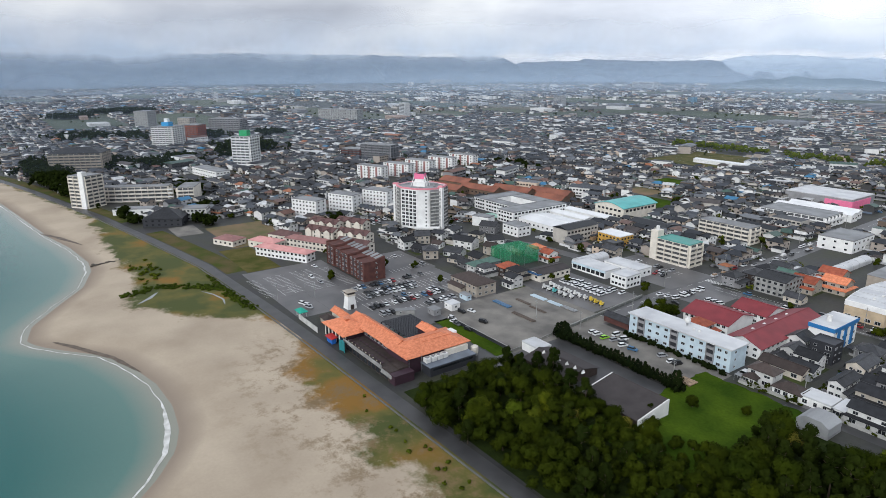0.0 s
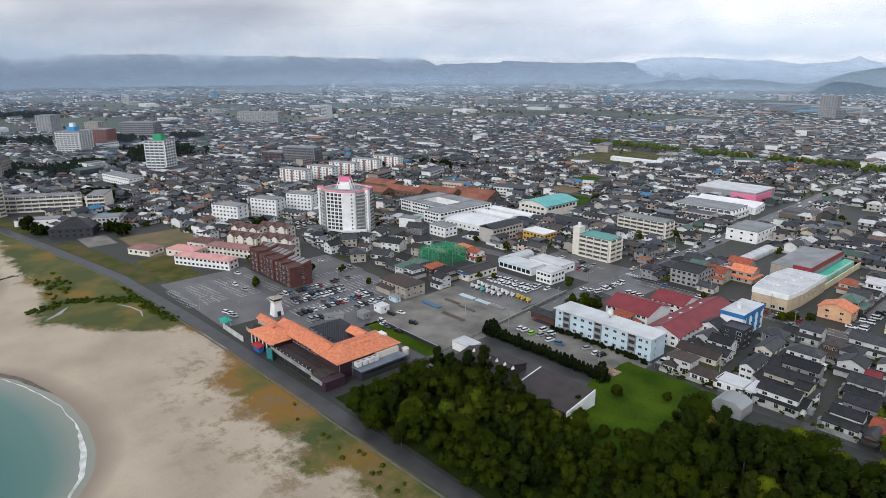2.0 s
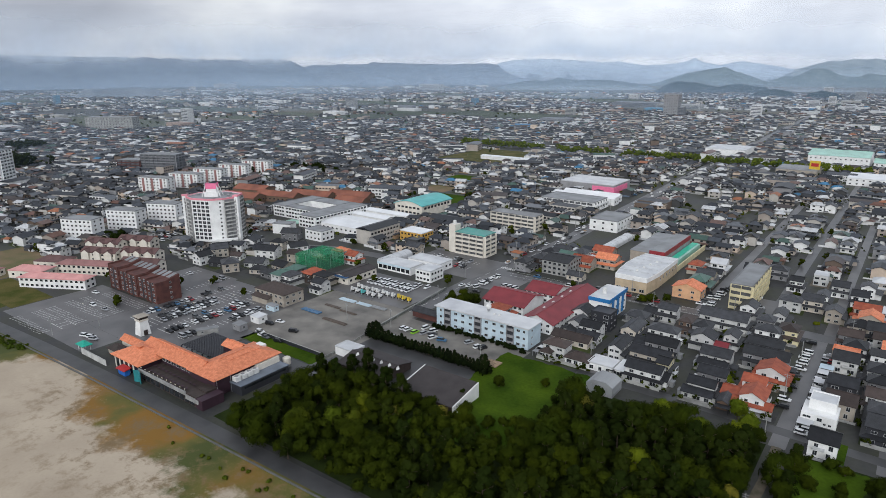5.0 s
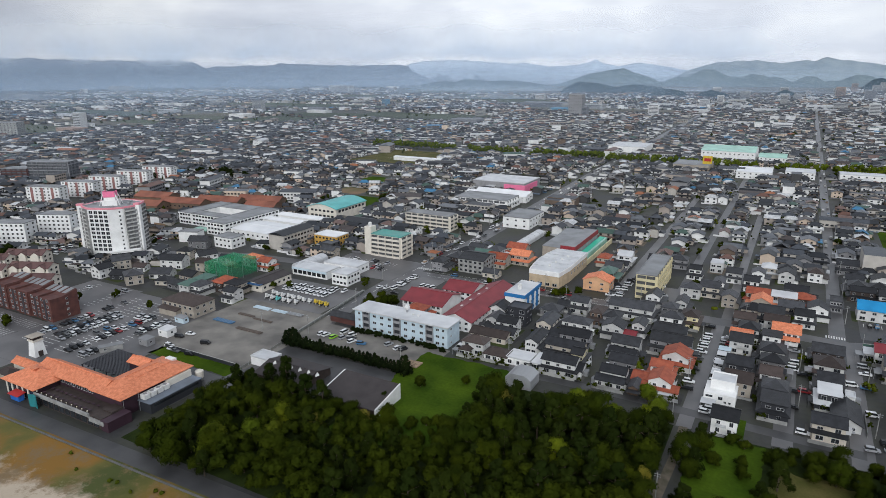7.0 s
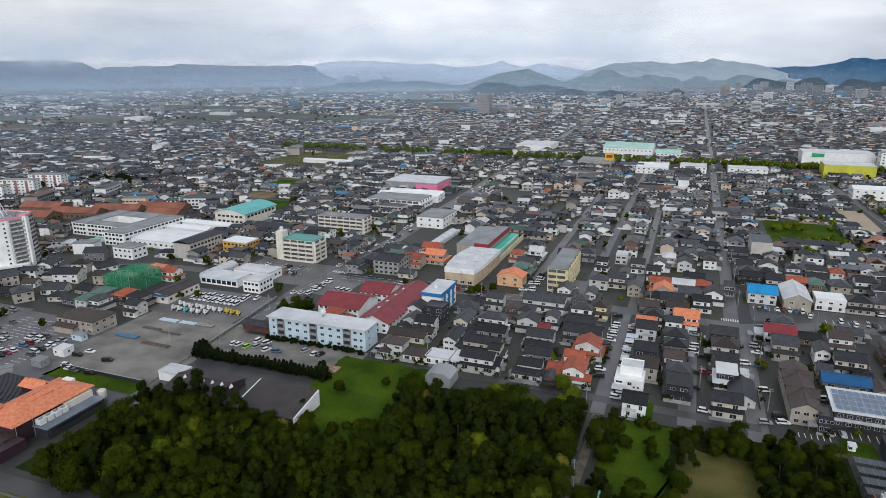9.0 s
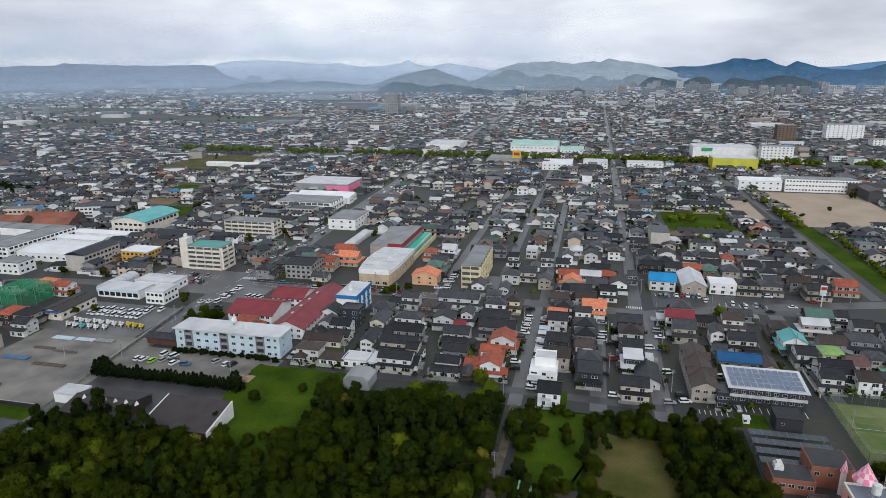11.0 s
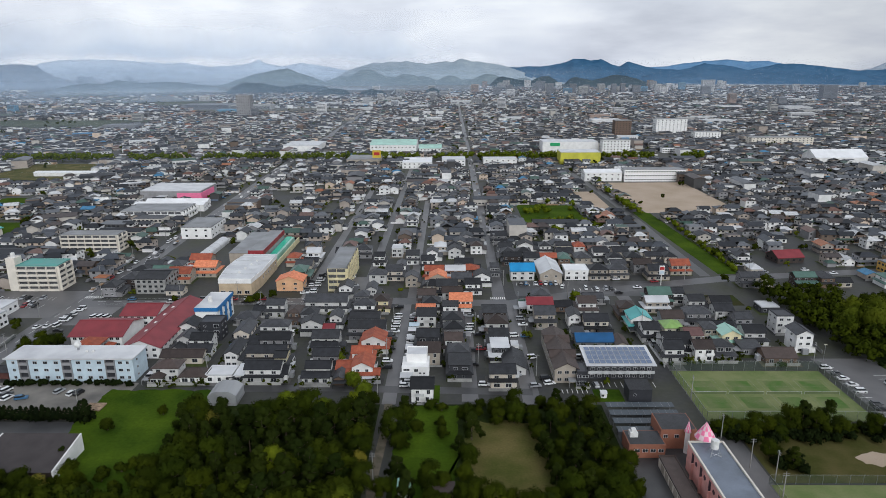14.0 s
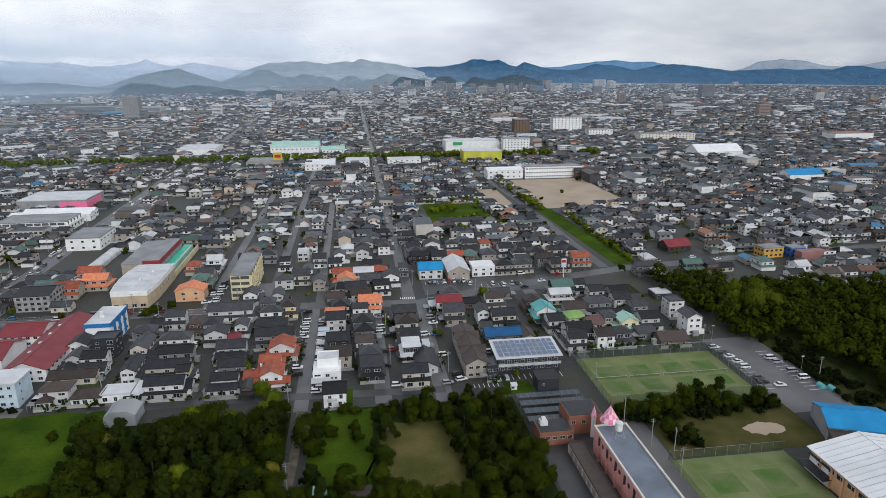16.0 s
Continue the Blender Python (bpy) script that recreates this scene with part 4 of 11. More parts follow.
def trunk_mesh(rng, kind, h, r):
    s = Shape()
    th = h * (0.9 if kind != "leaf" else 0.62)
    lean = Vector((rng.uniform(-0.5, 0.5), rng.uniform(-0.5, 0.5), 0))
    s.rod((0, 0, -0.3), Vector((0, 0, th * 0.5)) + lean * 0.5, 0.26, 0.19, 7)
    s.rod(Vector((0, 0, th * 0.5)) + lean * 0.5, Vector((0, 0, th)) + lean, 0.19, 0.07, 7)
    for k in range(6):
        a = k * 2.4
        z = th * (0.45 + 0.08 * k)
        s.rod((lean.x * z / th, lean.y * z / th, z), (r * 0.6 * math.cos(a), r * 0.6 * math.sin(a), z + h * 0.14), 0.09, 0.03, 5)
    return s.mesh("trunk", M["trunk"])


TREES = {}


def tree_kind(key, kind, h, r, m, per, size, seed):
    rng = random.Random(seed)
    v, f, nv = leaf_cloud(rng, crown_blobs(rng, kind, h, r), per, size)
    TREES[key] = (trunk_mesh(rng, kind, h, r), leaf_mesh("crown", v, f, nv, M[m]))


tree_kind("pine_a", "pine", 11, 3.8, "pine", 170, 0.36, 1)
tree_kind("pine_b", "pine", 9, 3.4, "pine", 170, 0.33, 2)
tree_kind("leaf_a", "leaf", 9, 4.2, "leaf", 190, 0.34, 3)
tree_kind("leaf_b", "leaf", 7.5, 3.8, "leaf", 190, 0.32, 4)
tree_kind("leaf_c", "leaf", 6, 3.2, "leaf", 170, 0.3, 5)
tree_kind("bright_a", "leaf", 7, 3.6, "bright", 180, 0.3, 6)
tree_kind("shrub", "leaf", 2.6, 1.7, "leaf", 40, 0.35, 7)
tree_kind("cypress", "cone", 3.6, 1.5, "hedge", 45, 0.35, 8)
tree_kind("spring_a", "leaf", 8, 4.6, "spring", 200, 0.33, 12)
tree_kind("amber_a", "leaf", 6.5, 3.2, "amber", 170, 0.3, 9)
TREE_LABEL = {"pine": ("dark green pine with a ragged crown", "pine tree"), "leaf": ("dense dark green broadleaf tree", "tree"), "bright": ("fresh spring-green broadleaf tree", "tree"),
              "spring": ("large rounded yellow-green broadleaf tree", "tree"), "shrub": ("low rounded green shrub", "shrub"), "cypress": ("narrow dark conifer of a clipped hedge", "hedge tree"), "amber": ("broadleaf tree with yellowish new leaves", "tree")}


def tree(key, x, y, s=1.0, rng=random, z=0.0, group=""):
    word = key.split("_")[0]
    lab, cat = TREE_LABEL[word]
    t = thing("shrub" if word == "shrub" else "hedge_conifer" if word == "cypress" else "pine_tree" if word == "pine" else "tree", pose(x, y, z, 0, 0, rng.uniform(0, 360)) @ Matrix.Diagonal((s, s, s * rng.uniform(0.85, 1.15), 1)), lab, cat, group)
    part_mesh("trunk", TREES[key][0], t)
    part_mesh("crown", TREES[key][1], t)
    return t


def scatter(rng, x0, x1, y0, y1, gap):
    y = y0
    row = 0
    while y <= y1:
        x = x0 + (gap / 2 if row % 2 else 0)
        while x <= x1:
            yield x + rng.uniform(-0.35, 0.35) * gap, y + rng.uniform(-0.35, 0.35) * gap
            x += gap
        y += gap * 0.87
        row += 1


HOLES = []


def shore_wood():
    rng = random.Random(5)
    low = []
    slab("wood_floor", -181, -127, 110.2, 158, 0.021, "undergrowth", "dark green woodland undergrowth", "undergrowth")
    slab("wood_floor", -126.9, -25, 110.2, 203, 0.02, "undergrowth", "dark green woodland undergrowth", "undergrowth")
    slab("wood_floor", -18, 53, 110.2, 203, 0.02, "undergrowth", "dark green woodland undergrowth", "undergrowth")
    slab("wood_floor", 171, 430, 130, 296, 0.02, "undergrowth", "dark green woodland undergrowth", "undergrowth")
    for x, y in scatter(rng, -178, -25, 111, 206, 6.3):
        # clearings: sheds, the field, the driveway, gaps by the lane
        if -184 < x < -111 and (161 if x < -148 else 157) < y < 215 or x < -69 and y > 187 or -127 < x < -90 and 160 < y < 215 or y > 198 + 6 * math.sin(x * 0.2) or x < -177 + (y - 112) * 0.15:
            continue
        if x > -58 and y > 203 or -50 < x < -34 and y > 196:
            continue
        f = noise.noise((x * 0.03, y * 0.03, 1.0))
        if -127 < x < -88 and y > 146 and f < 0.2:
            continue
        key = rng.choice(("pine_a", "pine_b", "pine_a", "leaf_b")) if f < -0.02 else rng.choice(("leaf_a", "leaf_b", "leaf_c", "pine_b"))
        if y > 184 and -88 < x < -30:
            key = rng.choice(("leaf_a", "bright_a", "leaf_a", "leaf_b"))
        if rng.random() < 0.06 + 0.22 * max(0.0, noise.noise((x * 0.05, y * 0.05, 7.0))):
            key = rng.choice(("spring_a", "spring_a", "bright_a", "amber_a"))
        if y > 150 or rng.random() < 0.45:
            tree(key, x, y, rng.uniform(0.85, 1.2), rng, group="trees of the shore wood")
        else:
            low.append((x, y, rng.uniform(7, 11), rng.uniform(3.2, 4.4)))
    canopy("wood_canopy", "dense dark green canopy of the shore wood", low, "leaf", 51, 110, 0.42)
    # bushes creeping into the overgrown field
    for k in range(16):
        x, y = -126 + 36 * rng.random() ** 0.7, 150 + 16 * rng.random()
        tree("shrub", x, y, rng.uniform(0.6, 1.3), rng, group="bushes of the overgrown field")
    # thinner wood between the lane and the motel
    for x, y in scatter(rng, -17, 54, 130, 204, 6.2):
        if -14 < x < 2 and 150 < y < 205 and rng.random() < 0.55 or 8 < x < 27 and 148 < y < 190 or x > 50 and y > 170 or 48 < x < 60 and y > 196:
            continue
        if 27 <= x < 50 and y > 206 or x < 8 and y > 192 and x > -15:
            continue
        tree(rng.choice(("pine_b", "leaf_b", "leaf_c", "leaf_a")), x, y, rng.uniform(0.6, 1.0), rng, group="trees of the shore wood")


def east_wood():
    """Wood beyond the car park: the nearest trees one by one, the rest as one canopy."""
    rng = random.Random(9)
    spots = []
    for x, y in scatter(rng, 150, 430, 140, 338, 6.4):
        edge = 176 + 8 * math.sin(y * 0.05)
        if y < 238 and x < edge + 14 + 10 * noise.noise((x * 0.05, y * 0.05, 0)) or y > float(np.interp(x, [160, 196, 256, 430], [322, 300, 288, 284])) or y >= 238 and x < 160:
            continue
        spots.append((math.hypot(x, y), x, y))
    spots.sort()
    for r, x, y in spots[:24]:
        big = 168 < x < 200 and 262 < y < 300
        tree("leaf_a" if big else rng.choice(("leaf_a", "leaf_b", "pine_a", "leaf_a")), x, y, rng.uniform(0.8, 1.15), rng, group="trees of the east wood")
    v, f, nv = [], [], []
    for r, x, y in spots[24:]:
        h = rng.uniform(6, 12)
        bl = [(x + a, y + b, c, d) for a, b, c, d in crown_blobs(rng, "leaf", h, rng.uniform(3.6, 5.2))[:8]]
        a, b, c = leaf_cloud(rng, bl, 26, 0.75, 0.78)
        n = len(v)
        nv += c
        v += a
        f += [tuple(n + k for k in q) for q in b]
    tagged(new("wood_canopy", leaf_mesh("wood_canopy", v, f, nv, M["leaf"])), "dense green woodland canopy", "woodland", kind="stuff")
    keep(150, 430, 130, 284); keep(150, 200, 284, 318)


def canopy(name, label, spots, m, seed, per=26, size=0.9, blobs=8):
    """Many small far trees as one mass of leaves. spots: x, y, height, radius."""
    rng = random.Random(seed)
    v, f, nv = [], [], []
    for x, y, h, r in spots:
        bl = [(x + a, y + b, c, d) for a, b, c, d in crown_blobs(rng, "leaf", h, r)[:blobs]]
        a, b, c = leaf_cloud(rng, bl, per, size, 0.8)
        n = len(v)
        nv += c
        v += a
        f += [tuple(n + k for k in q) for q in b]
    tagged(new(name, leaf_mesh(name, v, f, nv, M[m])), label, "trees", kind="stuff")


shore_wood()
east_wood()
rng_v = random.Random(21)
# low plants along the stream, the road's edge and in clumps on the dune grass
sp = [(float(np.interp(u, [0, 0.25, 0.5, 0.75, 1], [-352, -356, -345, -335, -296])) + rng_v.gauss(0, 2.2), float(np.interp(u, [0, 0.25, 0.5, 0.75, 1], [44, 66, 82, 90, 95])) + rng_v.gauss(0, 1.6), rng_v.uniform(0.5, 1.1), rng_v.uniform(0.8, 1.5)) for u in [k / 170 for k in range(170)]]
sp += [(x + rng_v.uniform(-1, 1), coast(x) - 5.2 - abs(rng_v.gauss(0, 1.6)), rng_v.uniform(0.7, 1.5), rng_v.uniform(0.7, 1.3)) for x in [-360 + k * 1.7 for k in range(40)] if not -286 < x < -250]
canopy("verge_plants", "low green plants along the stream and road edge", sp, "reed", 57, 8, 0.35)
sp = [(x + rng_v.gauss(0, 5), y + rng_v.gauss(0, 2), rng_v.uniform(0.7, 1.5), rng_v.uniform(0.8, 1.7)) for x, y in ((-404, 66), (-398, 60), (-388, 64), (-382, 68), (-392, 70), (-370, 60)) for k in range(5)]
sp += [(rng_v.uniform(-190, -112), 0, rng_v.uniform(0.5, 1.1), rng_v.uniform(0.5, 1.0)) for k in range(14)]
sp = [(x, y or coast(x) - rng_v.uniform(6, 15), h, r0) for x, y, h, r0 in sp if y or not -290 < x < -245]
canopy("verge_bushes", "dark low bushes on the beach verge", sp, "reed", 58, 16, 0.3)
# trees round the courts and the playground
for x, y, k, s in ((86, 184, "leaf_b", 0.75), (90, 185, "leaf_a", 0.7), (94, 184, "leaf_b", 0.8), (98, 185, "leaf_a", 0.75), (102, 184, "leaf_b", 0.8), (106, 185, "leaf_b", 0.9), (110, 186, "leaf_a", 0.9), (114, 186, "pine_a", 0.9), (118, 185, "leaf_a", 0.95),
                   (122, 186, "pine_a", 0.9), (125, 184, "leaf_b", 0.9), (96, 180, "leaf_c", 0.8), (104, 180, "leaf_c", 0.8), (136, 184, "leaf_a", 0.8), (133, 186, "leaf_c", 0.6), (140, 182, "leaf_c", 0.7), (101, 166, "pine_b", 0.8), (97, 172, "leaf_b", 0.8), (131, 186, "leaf_c", 0.5),
                   (-113, 186, "leaf_c", 0.7), (-99, 196, "leaf_c", 0.6), (-117, 168, "pine_b", 0.6), (-166, 243, "leaf_a", 0.9), (-171, 245, "leaf_b", 0.9), (-176, 240, "leaf_b", 0.8), (-174, 251, "leaf_a", 0.8), (-168, 252, "leaf_b", 0.8), (-179, 247, "leaf_c", 0.9),
                   (-45, 236, "bright_a", 0.75), (63, 306, "bright_a", 0.8), (-102, 305, "shrub", 1.4), (-98, 307, "shrub", 1.6), (-92, 312, "leaf_c", 0.7), (50, 262, "leaf_c", 0.6),
                   (2, 322, "leaf_c", 0.6), (6, 318, "shrub", 1.5), (14, 325, "amber_a", 0.6), (-36, 214, "bright_a", 0.9), (-31, 205, "bright_a", 1.0), (-7, 200, "shrub", 1.3), (-3, 199, "shrub", 1.2)):
    tree(k, x, y, s, rng_v)
# the tallest light green trees at the wood's corner
for x, y, s in ((178, 268, 1.25), (184, 262, 1.5), (190, 270, 1.6), (183, 276, 1.4), (196, 264, 1.3), (172, 262, 1.1)):
    tree("spring_a", x, y, s, rng_v, group="trees of the east wood")
# bushes that close the gaps below the court trees, beside the pale block and along the yard
sp = [(86 + rng_v.random() * 42, 182 + rng_v.gauss(0, 1.8), rng_v.uniform(2, 4.5), rng_v.uniform(1.6, 2.6)) for k in range(60)]
sp += [(133 + rng_v.random() * 10, 183 + rng_v.gauss(0, 1.5), rng_v.uniform(2, 4), rng_v.uniform(1.4, 2.2)) for k in range(14)]
sp += [(96 + rng_v.random() * 9, 166 + rng_v.gauss(0, 2.5), rng_v.uniform(2, 3.5), rng_v.uniform(1.4, 2.2)) for k in range(14)]
sp += [(-168 + rng_v.random() * 50, 217.2 + rng_v.uniform(-0.7, 0.5), rng_v.uniform(1.2, 2.4), rng_v.uniform(0.8, 1.2)) for k in range(70)]
sp += [(-185 + k * 0.9 + rng_v.uniform(-0.4, 0.4), 192.6 + rng_v.uniform(-0.6, 0.6), rng_v.uniform(2.2, 3.6), 1.3) for k in range(72)]
sp += [(rng_v.uniform(170, 182), rng_v.uniform(160, 236), rng_v.uniform(1.0, 2.6), rng_v.uniform(1.2, 2.6)) for k in range(90)]
canopy("yard_bushes", "dark evergreen bushes round courts and yards", sp, "hedge", 59, 14, 0.45)
# hedge along the gravel car park
for k in range(34):
    tree("cypress", -184.5 + k * 1.85, 192.5 + 0.2 * (k % 3), rng_v.uniform(1.15, 1.45) * (1.4 if k < 4 or k > 31 else 1), rng_v, group="clipped conifer hedge")
# spring-green avenue trees and garden clumps farther into the town
sp = []
for k in range(128):
    x = -570 + k * 7.0
    if -40 < x < -18:
        continue
    if noise.noise((x * 0.02, 0, 4)) > -0.3:
        for row in (814, 824):
            sp.append((x + rng_v.uniform(-2, 2), row + rng_v.uniform(-2, 2), rng_v.uniform(8, 12), rng_v.uniform(4, 5.5)))
canopy("avenue_trees", "row of spring-green avenue trees", sp, "bright", 31)
keep(-575, 325, 807, 831)
sp = [(rng_v.uniform(62, 115), rng_v.uniform(440, 545), rng_v.uniform(3, 6), rng_v.uniform(2, 4.5)) for k in range(34)]
sp += [(149 + rng_v.uniform(-2, 2), 650 - k * 7, rng_v.uniform(4, 7), 3.2) for k in range(22)] + [(165 + rng_v.uniform(-2, 2), 356 + k * 8, rng_v.uniform(2, 5), rng_v.uniform(1.2, 2.6)) for k in range(18)]
canopy("garden_trees", "mixed green orchard and yard trees", sp, "bright", 32)
sp = []
while len(sp) < 900:
    a, r = rng_v.uniform(-88, 42), rng_v.uniform(330, 2600)
    x, y = r * math.sin(radians(a)), r * math.cos(radians(a))
    if y > coast(x) + 25:
        sp.append((x, y, rng_v.uniform(3, 6) * (1 if r < 900 else 1.4), rng_v.uniform(1.5, 3) * (1 if r < 900 else 1.6)))
sp3 = []
while len(sp3) < 420:
    a, r = rng_v.uniform(-62, 42), rng_v.uniform(225, 1100)
    x, y = r * math.sin(radians(a)), r * math.cos(radians(a))
    if y > coast(x) + 110 and not -184 < x < 84 or y > 212:
        sp3.append((x, y, rng_v.uniform(2.5, 5), rng_v.uniform(1.3, 2.6)))
GARDEN = sp3
sp2 = []
# wooded groves among the western hotels: x, y, reach along x and y, number, height
for cx, cy, rx, ry, n, h0 in ((-700, 62, 40, 10, 60, 12), (-770, 52, 50, 14, 90, 13), (-850, 44, 60, 14, 80, 12), (-845, 120, 40, 16, 60, 11), (-820, 158, 26, 22, 60, 11), (-850, 200, 26, 16, 50, 11), (-1215, 132, 50, 40, 90, 12), (-1830, 300, 40, 70, 120, 16),
                              (-1720, 172, 40, 40, 60, 14), (-1080, 300, 20, 30, 40, 16), (-880, 290, 40, 30, 90, 19), (-830, 265, 20, 20, 40, 13), (-538, 142, 9, 7, 20, 8), (-560, 82, 8, 4, 14, 7), (-528, 84, 8, 4, 16, 6), (-505, 128, 10, 6, 14, 7),
                              (-485, 128, 6, 4, 8, 7), (-640, 150, 26, 14, 40, 8), (-1180, 205, 50, 20, 50, 11), (-520, 78, 18, 3, 16, 4), (-585, 64, 8, 4, 10, 6), (-430, 205, 9, 7, 12, 9), (-640, 460, 30, 10, 30, 8), (-560, 500, 30, 10, 30, 9), (-1080, 405, 30, 20, 40, 12)):
    sp2 += [(cx + rng_v.gauss(0, rx * 0.55), cy + rng_v.gauss(0, ry * 0.55), h0 * rng_v.uniform(0.7, 1.1), h0 * rng_v.uniform(0.3, 0.42)) for k in range(int(n * 1.6))]
canopy("grove_trees", "dark wooded groves among the seaside hotels", [q for q in sp2 if q[1] > coast(q[0]) + 8], "pine", 35, 16, 0.9, 10)
sp = [q for q in sp if q[1] > coast(q[0]) + 8]
canopy("town_trees", "scattered dark green garden and grove trees", sp, "leaf", 33, 9, 1.0)

# ---------------------------------------------------------------- yards, lots and courts
slab("pavement_lot", -302, -228, 125, 205, 0.03, "lot", "large wet asphalt car park with white bays")
slab("pavement_forecourt", -352, -302.2, 108, 157, 0.032, "lot", "asphalt car park with white bays")
slab("pavement_entrance", -302.1, -270, 108, 124.9, 0.031, "lot", "asphalt entrance to the car park")
slab("pavement_yard", -241, -182, 165, 226, 0.036, "gravel", "grey gravel yard strewn with steel beams")
slab("pavement_dealer", -246, -194, 226.1, 262, 0.038, "lot", "asphalt sales yard with rows of vehicles")
slab("pavement_apartment", -182, -118, 194, 218.9, 0.034, "gravel", "gravel car park beside the apartment block")
slab("pavement_plaza", -245, -192, 284, 322, 0.04, "lot", "wide wet asphalt plaza with parking bays")
slab("pavement_tower", -341, -299, 175, 207, 0.029, "lot", "asphalt car park below the hotel tower")
patch("lawn_field", -127, -86, 145, 214, 0.04, "grass", "overgrown green grass field")
patch("lawn_lane", -18, 4, 142, 204, 0.04, "grass", "rough green grass beside the lane", "grass", 2.6)
patch("soil_patch", 4, 31, 134, 194, 0.03, "drygrass", "bare brownish clearing in the wood", "clearing", 3.0)
patch("lawn_verge", -230, -183, 156.5, 165.5, 0.03, "grass", "narrow green verge behind the restaurant", "grass", 1.0)
slab("pavement_court", -226, -184, 129, 156.5, 0.024, "asphalt", "dark asphalt service court behind the restaurant")
slab("lawn_lodge", -345, -318, 160, 164, 0.03, "grass", "strip of lawn by the lodge", "grass")
slab("lawn_garden", -408, -353, 112, 132, 0.03, "drygrass", "patchy lawn in front of the pink lodge", "grass")
ribbon("lawn_roadside", [(x, coast(x) + 10.2) for x in range(-486, -350, 8)], 12.5, 0.026, "verge", "rough green strip of grass behind the coast road", "grass")
ribbon("lawn_roadside", [(x, coast(x) + 9.2) for x in range(-1000, -520, 12)], 10, 0.026, "verge", "rough green strip of grass behind the coast road", "grass")
slab("pavement_vacant", -492, -462, 100, 118, 0.028, "gravel", "empty gravel lot beside the coast road")
keep(-492, -400, 92, 150)
slab("soil_vacant", -475, -410, 122, 165, 0.03, "dirtgrass", "vacant lot of brown soil and weeds", "vacant lot")
slab("lawn_field", -360, -318, 436, 480, 0.03, "grass", "small green field behind the sports hall", "grass")
slab("lawn_field", -408, -371, 527, 577, 0.03, "grass", "bright green field in the town", "field")
slab("lawn_field", -512, -414, 655, 790, 0.03, "drygrass", "fallow field in the town", "field")
slab("soil_field", -392, -360, 484, 511, 0.035, "dirtgrass", "ploughed brown field in the town", "field")
slab("court_upper", 86, 143, 192, 229, 0.04, "court", "worn green tennis court turf", "tennis court")
slab("court_lower", 91, 128, 112, 158, 0.04, "court", "worn green tennis court turf", "tennis court")
slab("playground_soil", 93, 146, 159, 189, 0.036, "playsoil", "playground of soil and dry grass", "playground")
slab("schoolyard", 158, 236, 508, 648, 0.05, "dirt", "bare sandy school yard", "school yard")
slab("pavement_carpark", 146, 170, 178, 240, 0.03, "lot", "asphalt car park along the wood")
slab("lawn_verge", 170.1, 186, 150, 236, 0.034, "roughgrass", "rough grass along the wood", "grass")
slab("pavement_motel", 54, 84, 112, 186, 0.03, "asphalt", "dark asphalt drive of the motel")
slab("lawn_small", 52, 62, 205, 214, 0.06, "grass", "small bright green lawn", "grass")
slab("lawn_small", -8.5, -4, 204, 217, 0.05, "grass", "small bright green garden lawn", "grass")
slab("pavement_crossing", 34, 112, 314, 338, 0.022, "asphalt", "wide asphalt forecourt by the crossroads")
slab("pavement_dormitory", -55, -44, 312, 345, 0.03, "lot", "asphalt car park by the dormitory")
ribbon("canal_bank", [(159, 350), (157, 400), (155, 460), (154, 512)], 13, 0.035, "grass", "long grassy bank beside the street", "grass")
ribbon("road_canal", [(144, 346), (143, 400), (143, 470), (142, 560), (137, 660), (128, 780)], 6, 0.03, "asphalt", "street along the grassy bank")
slab("soil_lot", 116, 134, 510, 600, 0.03, "dirt", "bare pale soil lot beside the street", "vacant lot")
slab("lawn_orchard", 56, 104, 465, 540, 0.03, "grass", "green orchard plot between the houses", "orchard")
slab("pavement_school", -190, -164, 275, 299, 0.03, "lot", "asphalt car park beside the care home")
slab("lawn_verge", 128, 146, 300, 315, 0.03, "roughgrass", "weedy verge by the wood", "grass")
s_p = Shape().prism([(130 + (7 + 1.5 * noise.noise((k * 0.7, 1, 2))) * math.cos(k * 0.3142), 170.5 + (3.6 + 1.2 * noise.noise((k * 0.9, 4, 2))) * math.sin(k * 0.3142)) for k in range(20)], 0.01, 0.05)
tagged(new("sand_patch", s_p.mesh("sand_patch", M["dirt"])), "bare pale sand patch on the playground", "playground", kind="structure")
keep(-186, -136, 272, 300); keep(-186, -163, 233, 272); keep(-184, 83, 100, 203); keep(146, 420, 100, 288); keep(-126, -117, 203, 214)


def bars(name, label, boxes, m="paint", z=0.045):
    """Painted lines of one place as one flat mesh: x0, x1, y0, y1."""
    s = Shape()
    for x0, x1, y0, y1 in boxes:
        s.add([(x0, y0, z), (x1, y0, z), (x1, y1, z), (x0, y1, z)], [(0, 1, 2, 3)])
    return tagged(new(name, s.mesh(name, M[m])), label, "road marking", kind="structure")


def bays(x0, x1, y0, y1, n, along="y"):
    """Lines between n bays in a row."""
    out = []
    for k in range(n + 1):
        if along == "y":
            c = y0 + (y1 - y0) * k / n
            out.append((x0, x1, c - 0.12, c + 0.12))
        else:
            c = x0 + (x1 - x0) * k / n
            out.append((c - 0.12, c + 0.12, y0, y1))
    return out


